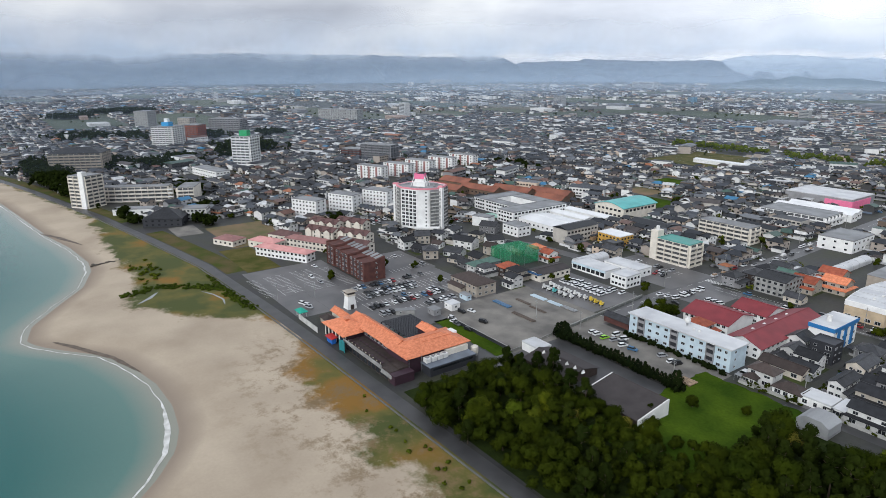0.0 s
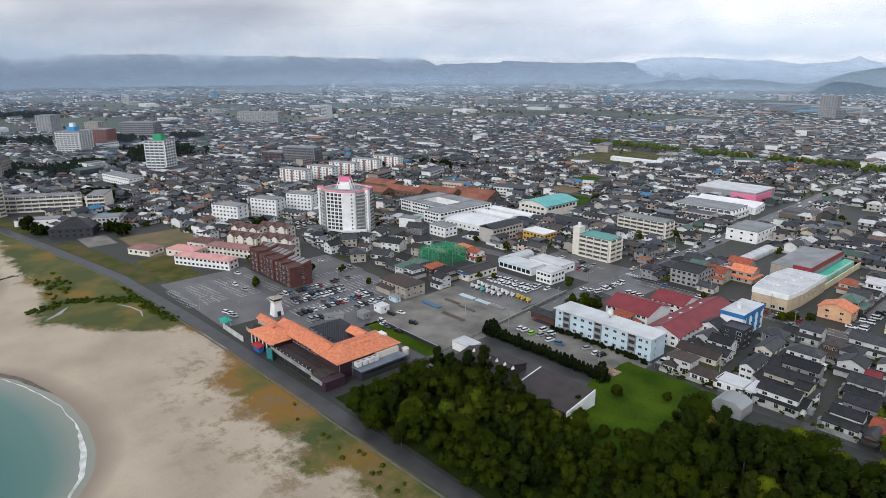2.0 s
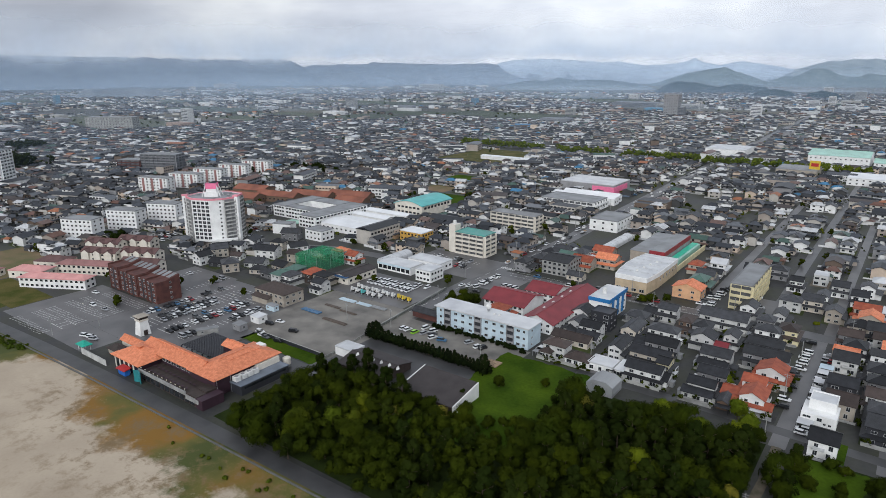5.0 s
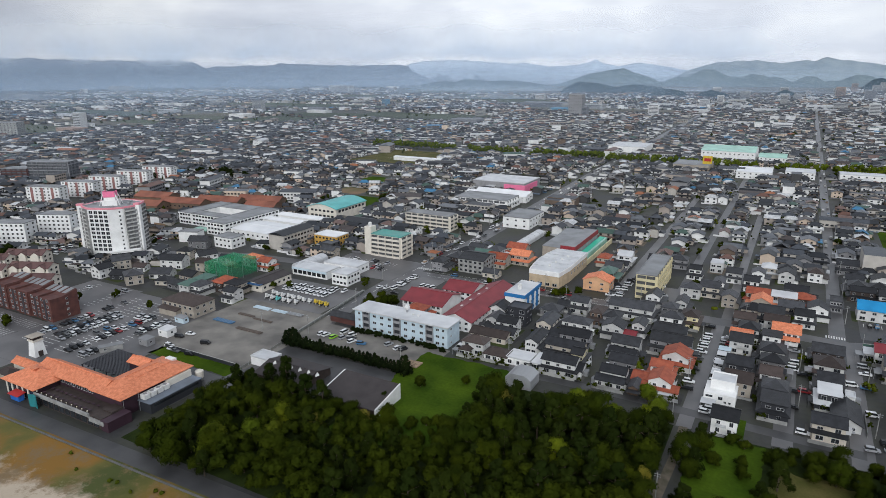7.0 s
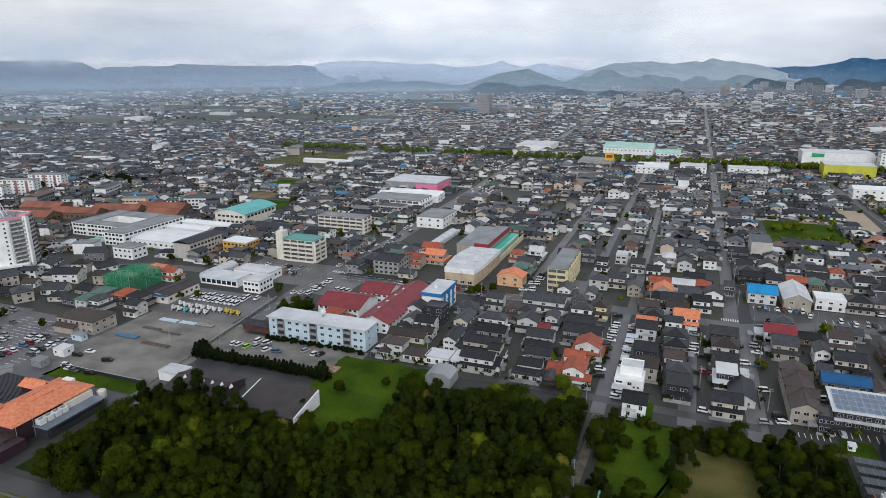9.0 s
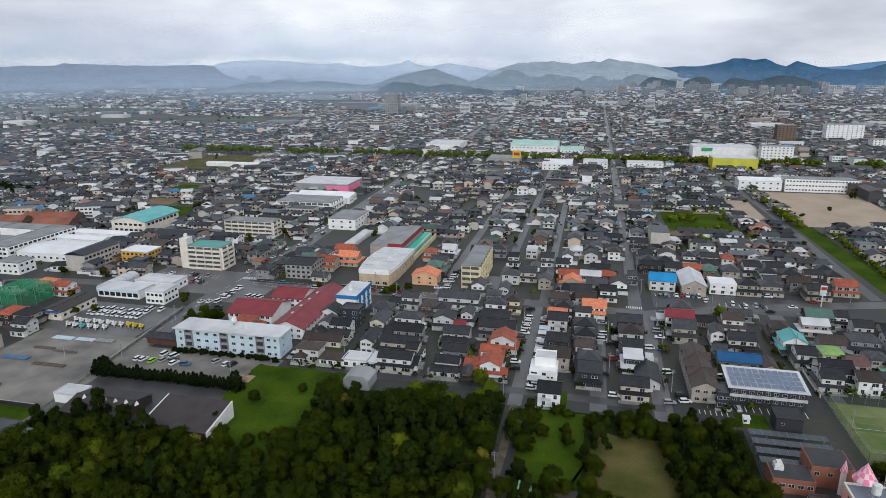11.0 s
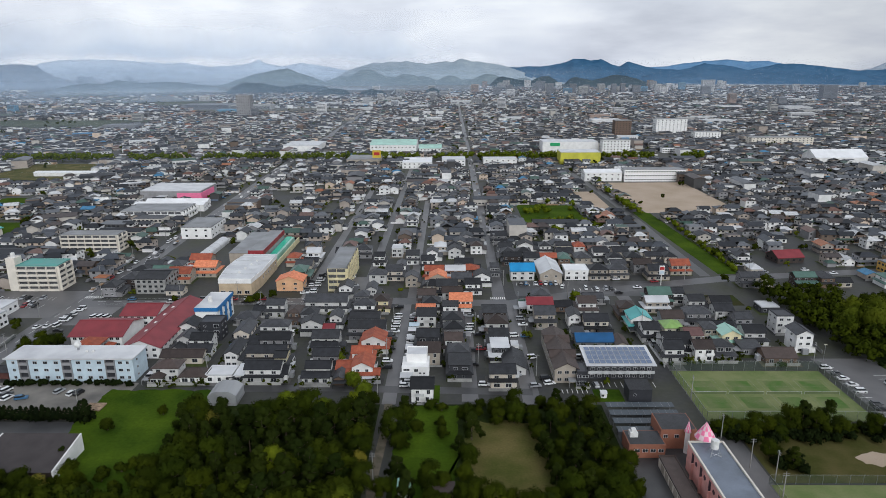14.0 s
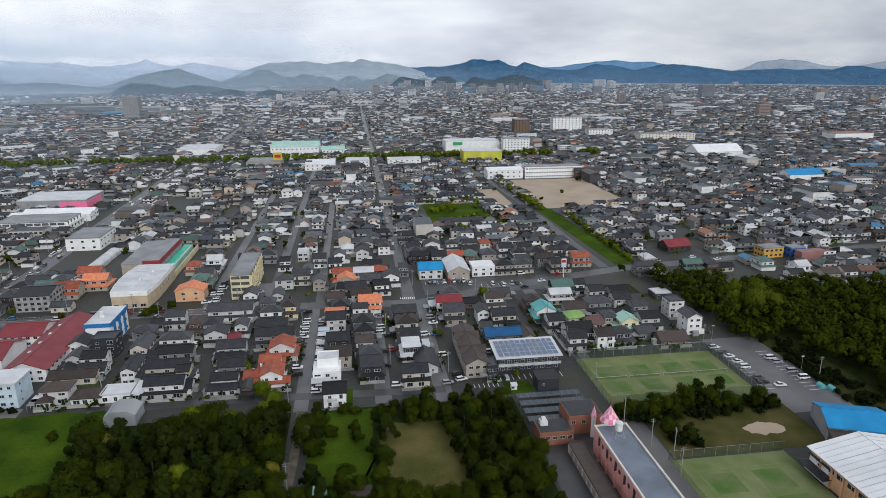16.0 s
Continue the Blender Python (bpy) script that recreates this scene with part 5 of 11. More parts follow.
mark = []
for xx in (-250.6, -261.2, -266.6, -276, -281.4, -290.6):
    mark += bays(xx - 2.6, xx + 2.6, 141, 198, 22)
mark += bays(-338, -307, 105.6, 110.6, 13, "x") + bays(-338, -318, 115.2, 120.4, 8, "x") + bays(-338, -306, 121.6, 126.6, 13, "x")
mark += bays(-339, -304, 131, 136, 14, "x") + bays(-339, -304, 138.6, 143.6, 14, "x") + bays(-336, -301, 148.6, 154.6, 14, "x")
mark += [(-316, -304, 120.9, 121.1), (-316, -304, 114.9, 115.1), (-312, -311.8, 115, 121), (-308, -307.8, 115, 121)]
mark += bays(-333, -328, 180, 203, 9) + bays(-309, -304, 180, 205, 10) + bays(-377, -361, 270, 275, 6, "x") + bays(-398, -378, 283, 288, 8, "x")
mark += bays(-240, -205, 308, 313, 14, "x") + bays(-240, -205, 297, 302, 14, "x")
bars("paint_bays", "white painted parking bays", mark)
mark = [(-192.2, -191.8, y, y + 5) for y in range(225, 900, 10)]
mark = [(x - 0.1 + float(np.interp((y + 2), [225, 300, 370, 480, 600, 860], [3.5, 2, 6, 2, -2, -11])), x + 0.1 + float(np.interp(y + 2, [225, 300, 370, 480, 600, 860], [3.5, 2, 6, 2, -2, -11])), y, y1) for x, _, y, y1 in mark]
mark += [(x, x + 4, 306.2, 306.4) for x in range(-180, -30, 8)] + [(-178, -30, 302.6, 302.8), (-178, -30, 310, 310.2)]
bars("paint_lane", "white painted lane lines", mark, z=0.05)
mark = [(-150 + k * 1.0 - 40, -149.5 + k * 1.0 - 40, 311, 314.5) for k in range(10)] + [(20.5 + k, 21 + k, 309, 312) for k in range(8)]
mark += bays(36, 50, 330, 335, 6, "x") + bays(52, 62, 330, 335, 4, "x") + bays(66, 88, 322, 326.5, 7, "x") + bays(52, 76, 215.5, 219.5, 10, "x") + bays(41, 50, 211, 214, 5, "x")
mark += bays(146.5, 151, 195, 232, 14) + bays(162, 167, 192, 225, 12)
bars("paint_crossing", "white painted crossing and bay lines", mark, z=0.055)
z = 0.05
mark = []
for k in range(4):
    x0 = 88.5 + k * 13.6
    mark += [(x0, x0 + 0.12, 199, 222), (x0 + 10.9, x0 + 11, 199, 222), (x0, x0 + 11, 199, 199.1), (x0, x0 + 11, 221.9, 222), (x0 + 1.4, x0 + 9.6, 204.8, 204.9), (x0 + 1.4, x0 + 9.6, 216, 216.1)]
for k in range(2):
    x0 = 96 + k * 15
    mark += [(x0, x0 + 0.12, 128, 152), (x0 + 10.9, x0 + 11, 128, 152), (x0, x0 + 11, 128, 128.1), (x0, x0 + 11, 151.9, 152)]
bars("paint_court", "worn pale court lines", mark, "courtpaint", z=0.06)
bars("turf_patches", "fresher green playing areas of the courts", [(90 + 13.6 * k, 98 + 13.6 * k, y, y + 8) for k in range(4) for y in (200.5, 212.5)] + [(97 + 15 * k, 106 + 15 * k, y, y + 9) for k in range(2) for y in (129, 141)], "courtgreen", z=0.052)


# ---------------------------------------------------------------- the seaside restaurant
def wing(th, ox, oy, x0, x1, y0, y1, z0, h, rise, ridge, wall, roof, kind="gable", over=0.7, south=0, east=0, fl=1):
    """Walls and roof of one wing of the thing th, whose base is at ox, oy."""
    w, d, cx, cy = x1 - x0, y1 - y0, (x0 + x1) / 2 - ox, (y0 + y1) / 2 - oy
    m = pose(cx, cy, 0)
    s = Shape().box(-w / 2, w / 2, -d / 2, d / 2, z0, h)
    if kind == "gable":
        if ridge == "x":
            for sx in (-1, 1):
                s.add([(sx * w / 2, -d / 2, h), (sx * w / 2, d / 2, h), (sx * w / 2, 0, h + rise)], [(0, 1, 2) if sx > 0 else (0, 2, 1)])
        else:
            for sy in (-1, 1):
                s.add([(-w / 2, sy * d / 2, h), (w / 2, sy * d / 2, h), (0, sy * d / 2, h + rise)], [(0, 1, 2) if sy < 0 else (0, 2, 1)])
    wl = part_mesh("wall", s.mesh("wall", M[wall]), th, m)
    if kind:
        a, b = (w, d) if ridge == "x" else (d, w)
        part_mesh("roof", roof_shape(kind, a, b, h, rise, over).mesh("roof", M[roof]), th, m @ pose(0, 0, 0, 0, 0, 0 if ridge == "x" else 90))
    zs = [z0 + (h - z0) * (k + 0.52) / fl for k in range(fl)]
    for z in zs:
        for k in range(south):
            put_window(th, cx - w / 2 + w * (k + 0.5) / south, cy - d / 2 - 0.01, z, min(1.7, w / south * 0.7), 1.3)
        for k in range(east):
            put_window(th, cx + w / 2 + 0.01, cy - d / 2 + d * (k + 0.5) / east, z, min(1.7, d / east * 0.7), 1.3, "E")
    return wl


def make_restaurant():
    ox, oy = -216, 120
    keep(-252, -184, 106, 150)
    r = thing("restaurant", pose(ox, oy, 0), "maroon seaside restaurant with bright orange tiled roofs and terrace", "restaurant")
    P = lambda name, s, m, lab="": part_mesh(name, s.mesh(name, M[m]), r, pose(-ox, -oy, 0), lab)
    wing(r, ox, oy, -246.4, -228, 110.4, 123.6, -0.2, 5.9, 2.7, "x", "maroon", "r_orange", "hip", 1.3, 0, 0)
    wing(r, ox, oy, -240, -203, 119.4, 126.6, -0.2, 7.3, 2.0, "x", "maroon", "r_orange", "gable", 1.2)
    wing(r, ox, oy, -206.5, -191.4, 118.8, 147, -0.2, 7.3, 2.6, "y", "maroon", "r_orange", "hip", 1.3)
    # low link roof towards the gate tower
    wing(r, ox, oy, -263, -246, 121.6, 125.4, -0.2, 3.6, 1.2, "x", "offwhite", "r_orange", "gable", 0.7)
    # ridge caps
    for x0, x1, y in ((-240.5, -207, 123.0),):
        P("ridge_cap", Shape().rod((x0, y, 9.75), (x1, y, 9.75), 0.22, n=6), "r_orange")
    # long window bands behind the terrace and dark bays of the west front
    for k in range(9):
        put_window(r, -226 + k * 3.3 - ox, 119.38 - oy, 5.1, 2.5, 1.5)
    for k in range(5):
        P("front_bay", Shape().box(-245.6 + k * 3.4, -242.9 + k * 3.4, 110.30, 110.42, 0.4, 4.6), "window")
        P("front_pier", Shape().box(-246.4 + k * 3.4, -245.7 + k * 3.4, 110.1, 110.4, -0.2, 5.9), "offwhite")
    # terrace over a dark ground floor
    P("terrace", Shape().box(-227.5, -190.4, 110.2, 119.3, -0.2, 3.4), "darkwood")
    P("parapet", Shape().box(-227.6, -196.5, 109.7, 110.15, 3.1, 4.5).box(-227.6, -196.5, 109.5, 109.7, 3.9, 4.6), "concrete", "pale concrete terrace parapet")
    P("parapet", Shape().box(-196.4, -188.6, 109.7, 110.15, 2.2, 3.4).box(-196.4, -188.6, 109.55, 109.7, 2.0, 2.3), "concrete", "pale concrete terrace parapet")
    P("step_terrace", Shape().box(-196.4, -190.4, 110.2, 114.2, 3.4, 3.9).box(-195.4, -190.4, 114.2, 118.6, 3.4, 4.4), "darkwood", "stepped timber bar terrace")
    P("corner_wall", Shape().box(-190.3, -186.6, 109.9, 118.6, -0.2, 3.5), "maroon")
    P("roof_edge", Shape().box(-190.3, -186.5, 109.8, 118.7, 3.5, 3.75), "maroon")
    for k in range(11):
        P("glazing_bay", Shape().box(-226.6 + k * 3.2, -224.0 + k * 3.2, 110.08, 110.2, 0.4, 2.7), "window")
    # shed dormers on the east slope of the east wing, with a raised bit of roof at the back
    for k in range(3):
        y = 130.5 + k * 5.2
        P("dormer", Shape().add([(-200.6, y - 1.9, 9.2), (-200.6, y + 1.9, 9.2), (-196.4, y + 1.9, 9.45), (-196.4, y - 1.9, 9.45), (-200.6, y - 1.9, 8.6), (-200.6, y + 1.9, 8.6), (-196.4, y + 1.9, 9.2), (-196.4, y - 1.9, 9.2)],
                          [(0, 3, 2, 1), (4, 5, 6, 7), (0, 1, 5, 4), (1, 2, 6, 5), (2, 3, 7, 6), (3, 0, 4, 7)]), "r_orange")
        P("dormer_window", Shape().box(-197.4, -196.8, y - 1.5, y + 1.5, 8.3, 9.25), "darkwood", "dark dormer window")
    wing(r, ox, oy, -216, -206.6, 139.5, 144.5, -0.2, 6.8, 1.3, "x", "maroon", "r_orange", "gable", 0.7)
    P("roof_vent", Shape().box(-238.2, -235.8, 115.4, 116.6, 7.7, 9.0).box(-238.5, -235.5, 115.1, 116.9, 9.0, 9.25), "r_orange")
    P("roof_light", Shape().box(-203.5, -199.5, 146.2, 148.2, 6.5, 8.2), "white")
    # east annex with a pale roof and air units
    P("annex_wall", Shape().box(-191.3, -184.6, 124.6, 146.5, -0.2, 3.7), "black")
    P("annex_roof", Shape().box(-191.3, -184.4, 124.4, 146.7, 3.7, 4.0), "r_blue_grey")
    P("annex_window", Shape().box(-184.58, -184.5, 126, 145, 2.3, 3.1), "window")
    P("annex_wall", Shape().box(-191.28, -189.6, 136, 146.4, 4.0, 6.4), "offwhite", "cream upper wall at the back")
    for k in range(4):
        u = part_mesh("air_unit", Shape().box(-1.3, 1.3, -1.1, 1.1, 0.15, 1.9).mesh("air_unit", M["tank"]), r, pose(-189.4 - ox, 126.4 + k * 2.7 - oy, 4.0))
        part_mesh("fan_grille", Shape().rod((0, 0, 1.9), (0, 0, 1.97), 0.75, n=12).mesh("fan_grille", M["grey"]), u)
    P("down_pipe", Shape().rod((-190.2, 118.6, -0.2), (-190.2, 118.6, 7.2), 0.1).rod((-190.2, 124.4, -0.2), (-190.2, 124.4, 7.2), 0.1), "steel")
    # dark slatted pergola round the inner court
    P("court_floor", Shape().box(-234, -208.8, 128, 148, -0.2, 0.12), "court_tile")
    slat, beam, post = Shape().box(-11.25, 11.25, -0.15, 0.15, 0, 0.25).mesh("slat", M["black"]), Shape().box(-0.15, 0.15, -8.1, 8.1, 0, 0.3).mesh("beam", M["black"]), Shape().box(-0.15, 0.15, -0.15, 0.15, 0, 3.5).mesh("post", M["black"])
    for k in range(26):
        part_mesh("slat", slat, r, pose(-224.75 - ox, 133.35 + k * 0.6 - oy, 3.7))
    for k in range(7):
        part_mesh("beam", beam, r, pose(-235.85 + k * 3.7 - ox, 140.7 - oy, 3.4))
    for x in (-236, -228.6, -221.2, -213.8):
        for y in (133, 148.4):
            part_mesh("post", post, r, pose(x - ox, y - oy, -0.1))
    P("canopy", Shape().box(-222, -209.5, 127.6, 130.4, 3.6, 3.9), "black", "dark canopy beside the court")
    # folded teal screen by the entrance
    P("screen", Shape().prism([(-227.6, 107.6), (-225.4, 108.4), (-223.2, 107.8), (-223.2, 108.0), (-225.4, 108.6), (-227.6, 107.8)], -0.1, 4.8), "teal_board", "folded teal board screen")
    for k in range(11):
        for j in range(2):
            part_mesh("table", Shape().box(-0.7, 0.7, -0.4, 0.4, 0.66, 0.75).box(-0.06, 0.06, -0.06, 0.06, 0, 0.66).mesh("table", M["maroon"]), r, pose(-225.5 + k * 2.6 - ox, 112.2 + 3.2 * j - oy, 3.4))
    for k in range(11):
        part_mesh("terrace_lamp", Shape().rod((0, 0, 0), (0, 0, 0.7), 0.05).box(-0.14, 0.14, -0.14, 0.14, 0.7, 1.0, 1).mesh("terrace_lamp", M["steel"], M["lamp"]), r, pose(-226 + k * 2.9 - ox, 110 - oy, 4.5))
    # tapering gate tower with a timber look-out under a tan cap
    t = thing("gate_tower", pose(-268.5, 134, 0), "small white tapering gate tower with a tan cap", "tower")
    v = [(sx * 2.5, sy * 2.5, -0.2) for sx, sy in ((-1, -1), (1, -1), (1, 1), (-1, 1))] + [(sx * 1.8, sy * 1.8, 6.6) for sx, sy in ((-1, -1), (1, -1), (1, 1), (-1, 1))]
    part_mesh("shaft", Shape().add(v, [(0, 3, 2, 1), (4, 5, 6, 7), (0, 1, 5, 4), (1, 2, 6, 5), (2, 3, 7, 6), (3, 0, 4, 7)]).mesh("shaft", M["white"]), t)
    part_mesh("doorway", Shape().box(2.2, 2.45, -0.9, 0.9, 0, 2.4).mesh("doorway", M["darkwood"]), t, pose(0.05, 0, 0))
    part_mesh("gallery", Shape().box(-2.1, 2.1, -2.1, 2.1, 6.6, 7.4).mesh("gallery", M["offwhite"]), t)
    for sx in (-1.9, 0, 1.9):
        for sy in (-1.9, 1.9):
            part_mesh("post", Shape().box(sx - 0.12, sx + 0.12, sy - 0.12, sy + 0.12, 7.4, 8.8).mesh("post", M["darkwood"]), t)
    part_mesh("lookout", Shape().box(-1.7, 1.7, -1.7, 1.7, 7.4, 8.8).mesh("lookout", M["darkwood"]), t)
    part_mesh("cap", roof_shape("hip", 4.6, 4.6, 8.8, 0.8, 0.4).mesh("cap", M["beige"]), t)
    k = thing("kiosk", pose(-236.6, 108.4, 0), "small red and blue food kiosk", "kiosk")
    part_mesh("body", Shape().box(-2.6, 2.6, -1, 1, 0.1, 2.2).mesh("body", M["bluepaint"]), k)
    part_mesh("awning", roof_shape("shed", 5.6, 2.6, 2.3, 0.5, 0.3).mesh("awning", M["redpaint"]), k, label="red awning")
    g = thing("pavilion", pose(-273, 110.4, 0), "garden pavilion with a bright teal roof", "pavilion")
    part_mesh("roof", roof_shape("hip", 5.5, 3.6, 2.6, 1.0, 0.4).mesh("roof", M["tealroof"]), g)
    for x in (-2.2, 2.2):
        for y in (-1.4, 1.4):
            part_mesh("post", Shape().box(-0.1, 0.1, -0.1, 0.1, -0.1, 2.6).mesh("post", M["white"]), g, pose(x, y, 0))
    wl = thing("garden_wall", pose(-270, 107.8, 0), "low pale garden wall along the coast road", "wall")
    part_mesh("panel", Shape().box(0, 20.5, -0.12, 0.12, -0.2, 2.4).mesh("panel", M["concrete_pale"]), wl)
    part_mesh("coping", Shape().box(-0.1, 20.6, -0.2, 0.2, 2.4, 2.52).mesh("coping", M["kerb"]), wl)
    b = thing("garden_hut", pose(-258, 117, 0), "brown-roofed garden hut behind the wall", "hut")
    part_mesh("wall", Shape().box(-3.4, 3.4, -2.2, 2.2, -0.2, 2.6).mesh("wall", M["beige"]), b)
    part_mesh("roof", roof_shape("hip", 6.8, 4.4, 2.6, 1.2, 0.6).mesh("roof", M["r_brown"]), b)
    c = thing("round_tank", pose(-190.5, 150.6, 0), "cream upright water tank behind the restaurant", "tank")
    part_mesh("stand", Shape().rod((0, 0, -0.1), (0, 0, 1.2), 1.5, 1.5, 12).mesh("stand", M["concrete"]), c)
    part_mesh("vessel", Shape().rod((0, 0, 1.2), (0, 0, 3.8), 1.6, 1.6, 14).rod((0, 0, 3.8), (0, 0, 4.3), 1.6, 0.7, 14).mesh("vessel", M["offwhite"]), c)


M["tealroof"] = mat("bright_teal_roof", (0.03, 0.40, 0.30), 0.5, spec=0.2, scale=0.3)
make_restaurant()


# ---------------------------------------------------------------- the hotel tower
def make_tower():
    ox, oy, h = -385, 253, 30.5
    keep(-410, -360, 234, 278)
    t = thing("hotel_tower", pose(ox, oy, 0), "white eleven-storey hotel tower with bright pink roof edge", "hotel")
    plan = [(-13.4, -12.6), (-2.6, -15.0), (10.2, -10.0), (15.0, -3.4), (16.6, 6.4), (9.4, 16.6), (-6.0, 15.3), (-17.0, 1.2)]
    V = [Vector(p) for p in plan]
    n = len(V)
    part_mesh("wall", Shape().prism(plan, -0.2, h).mesh("wall", M["white"]), t)
    part_mesh("roof", Shape().prism([(x * 0.96, y * 0.96) for x, y in plan], h, h + 0.25).mesh("roof", M["r_flat"]), t)
    band, cope = Shape(), Shape()
    for k in range(n):
        a, b = V[k], V[(k + 1) % n]
        o = Vector(((b - a).y, -(b - a).x)).normalized()
        band.prism([(p.x, p.y) for p in (a + o * 0.3, b + o * 0.3, b - o * 0.3, a - o * 0.3)], h - 0.3, h + 0.9)
        cope.prism([(p.x, p.y) for p in (a - o * 0.35, b - o * 0.35, b - o * 0.9, a - o * 0.9)], h + 0.2, h + 0.7)
    part_mesh("roof_edge", band.mesh("roof_edge", M["pinkband"]), t, label="bright pink roof edge")
    part_mesh("roof_kerb", cope.mesh("roof_kerb", M["pinkpale"]), t)

    def face(k):
        a, b = V[k], V[(k + 1) % n]
        d = (b - a).normalized()
        return a, d, Vector((d.y, -d.x)), (b - a).length, math.degrees(math.atan2(d.y, d.x))

    # four columns of broad windows on the front
    a, d, o, l, ang = face(1)
    for fl in range(10):
        z = 4.4 + fl * 2.66
        for k in range(4):
            c = a + d * (1.95 + 3.3 * k) + o * 0.02
            part_mesh("window", WIN, t, pose(c.x, c.y, z, 0, 0, ang) @ Matrix.Diagonal((2.5, 1, 2.0, 1)))
    for k in range(5):
        c = a + d * (0.3 + 3.3 * k)
        part_mesh("pilaster", Shape().box(-0.3, 0.3, -0.25, 0, -0.2, h).mesh("pilaster", M["white"]), t, pose(c.x, c.y, 0, 0, 0, ang))
    # one column of small windows on the plain side
    a, d, o, l, ang = face(2)
    for fl in range(10):
        c = a + d * (l - 1.6) + o * 0.02
        part_mesh("window", WIN, t, pose(c.x, c.y, 4.4 + fl * 2.66, 0, 0, ang) @ Matrix.Diagonal((1.0, 1, 1.2, 1)))
    # open balcony stacks on the two slanting sides
    for f in (0, 3, 7, 4):
        a, d, o, l, ang = face(f)
        c = a + d * l / 2
        # flat grey sheet puts the recess shade into colour behind the balconies
        part_mesh("balcony_shade", Shape().box(-l / 2 + 1.2, l / 2 - 0.8, -0.06, 0.02, 2.6, h - 0.6).mesh("balcony_shade", M["grey"]), t, pose(c.x, c.y, 0, 0, 0, ang))
        for fl in range(11):
            z = 2.6 + fl * 2.55
            part_mesh("balcony", Shape().box(-l / 2 + 1.2, l / 2 - 0.8, -1.3, -0.06, z - 0.15, z).box(-l / 2 + 1.2, l / 2 - 0.8, -1.3, -1.2, z, z + 0.75).mesh("balcony", M["concrete_pale"]), t, pose(c.x, c.y, 0, 0, 0, ang))
        for u in (-l / 2 + 1.2, 0.2, l / 2 - 0.8):
            part_mesh("divider", Shape().box(u - 0.12, u + 0.12, -1.2, -0.06, 1.0, h - 0.4).mesh("divider", M["concrete"]), t, pose(c.x, c.y, 0, 0, 0, ang))
    # tall end fins with pink caps
    for k in (0, 4):
        c, o = V[k], V[k].normalized()
        ang = math.degrees(math.atan2(o.y, o.x))
        part_mesh("fin", Shape().box(-1.5, 1.9, -1.3, 1.3, -0.2, h + 0.9).mesh("fin", M["white"]), t, pose(c.x, c.y, 0, 0, 0, ang))
        part_mesh("fin_cap", Shape().box(-1.7, 2.1, -1.45, 1.45, h + 0.9, h + 1.9).mesh("fin_cap", M["pinkband"]), t, pose(c.x, c.y, 0, 0, 0, ang))
    a, d, o, l, ang = face(2)
    part_mesh("lobby", Shape().box(-5, 13, -4.2, 0, -0.2, 3.4).box(-5.2, 13.2, -4.4, 0, 3.4, 3.8).mesh("lobby", M["white"]), t, pose(a.x + d.x * 3, a.y + d.y * 3, 0, 0, 0, ang))
    part_mesh("lobby_glazing", Shape().box(-4, 12, -4.26, -4.2, 0.5, 2.6).mesh("lobby_glazing", M["window"]), t, pose(a.x + d.x * 3, a.y + d.y * 3, 0, 0, 0, ang))
    # stepped roof house carrying a pink sign board
    part_mesh("roof_house", Shape().box(-4.6, 4.6, -3.6, 4, h + 0.25, h + 3.4).box(-3.4, 3.4, -2.6, 3, h + 3.4, h + 5.6).mesh("roof_house", M["white"]), t, pose(0, 0, 0, 0, 0, 38))
    for sx in (-1, 1):
        part_mesh("strut", Shape().rod((sx * 6.2, -3.2, h + 0.2), (sx * 3.4, -2.4, h + 8.4), 0.28, n=5).rod((sx * 6.2, 3, h + 0.2), (sx * 3.4, 2.4, h + 8.4), 0.28, n=5).mesh("strut", M["white"]), t, pose(0, 0, 0, 0, 0, 38))
    part_mesh("sign_board", Shape().box(-3.6, 3.6, -2.9, -2.6, h + 5.6, h + 9.4).box(-3.6, -3.3, -2.6, 2.9, h + 6.2, h + 9.4).box(3.3, 3.6, -2.6, 2.9, h + 6.2, h + 9.4).mesh("sign_board", M["pinkpaint"]), t, pose(0, 0, 0, 0, 0, 38), "blank bright pink sign board")
    for x, y in ((-10, 2), (9, 6), (8, -5), (-9, 9), (-11, -4), (3, 12)):
        part_mesh("roof_vent", Shape().box(-0.9, 0.9, -0.7, 0.7, 0, 1).mesh("roof_vent", M["steel"]), t, pose(x, y, h + 0.25))


make_tower()


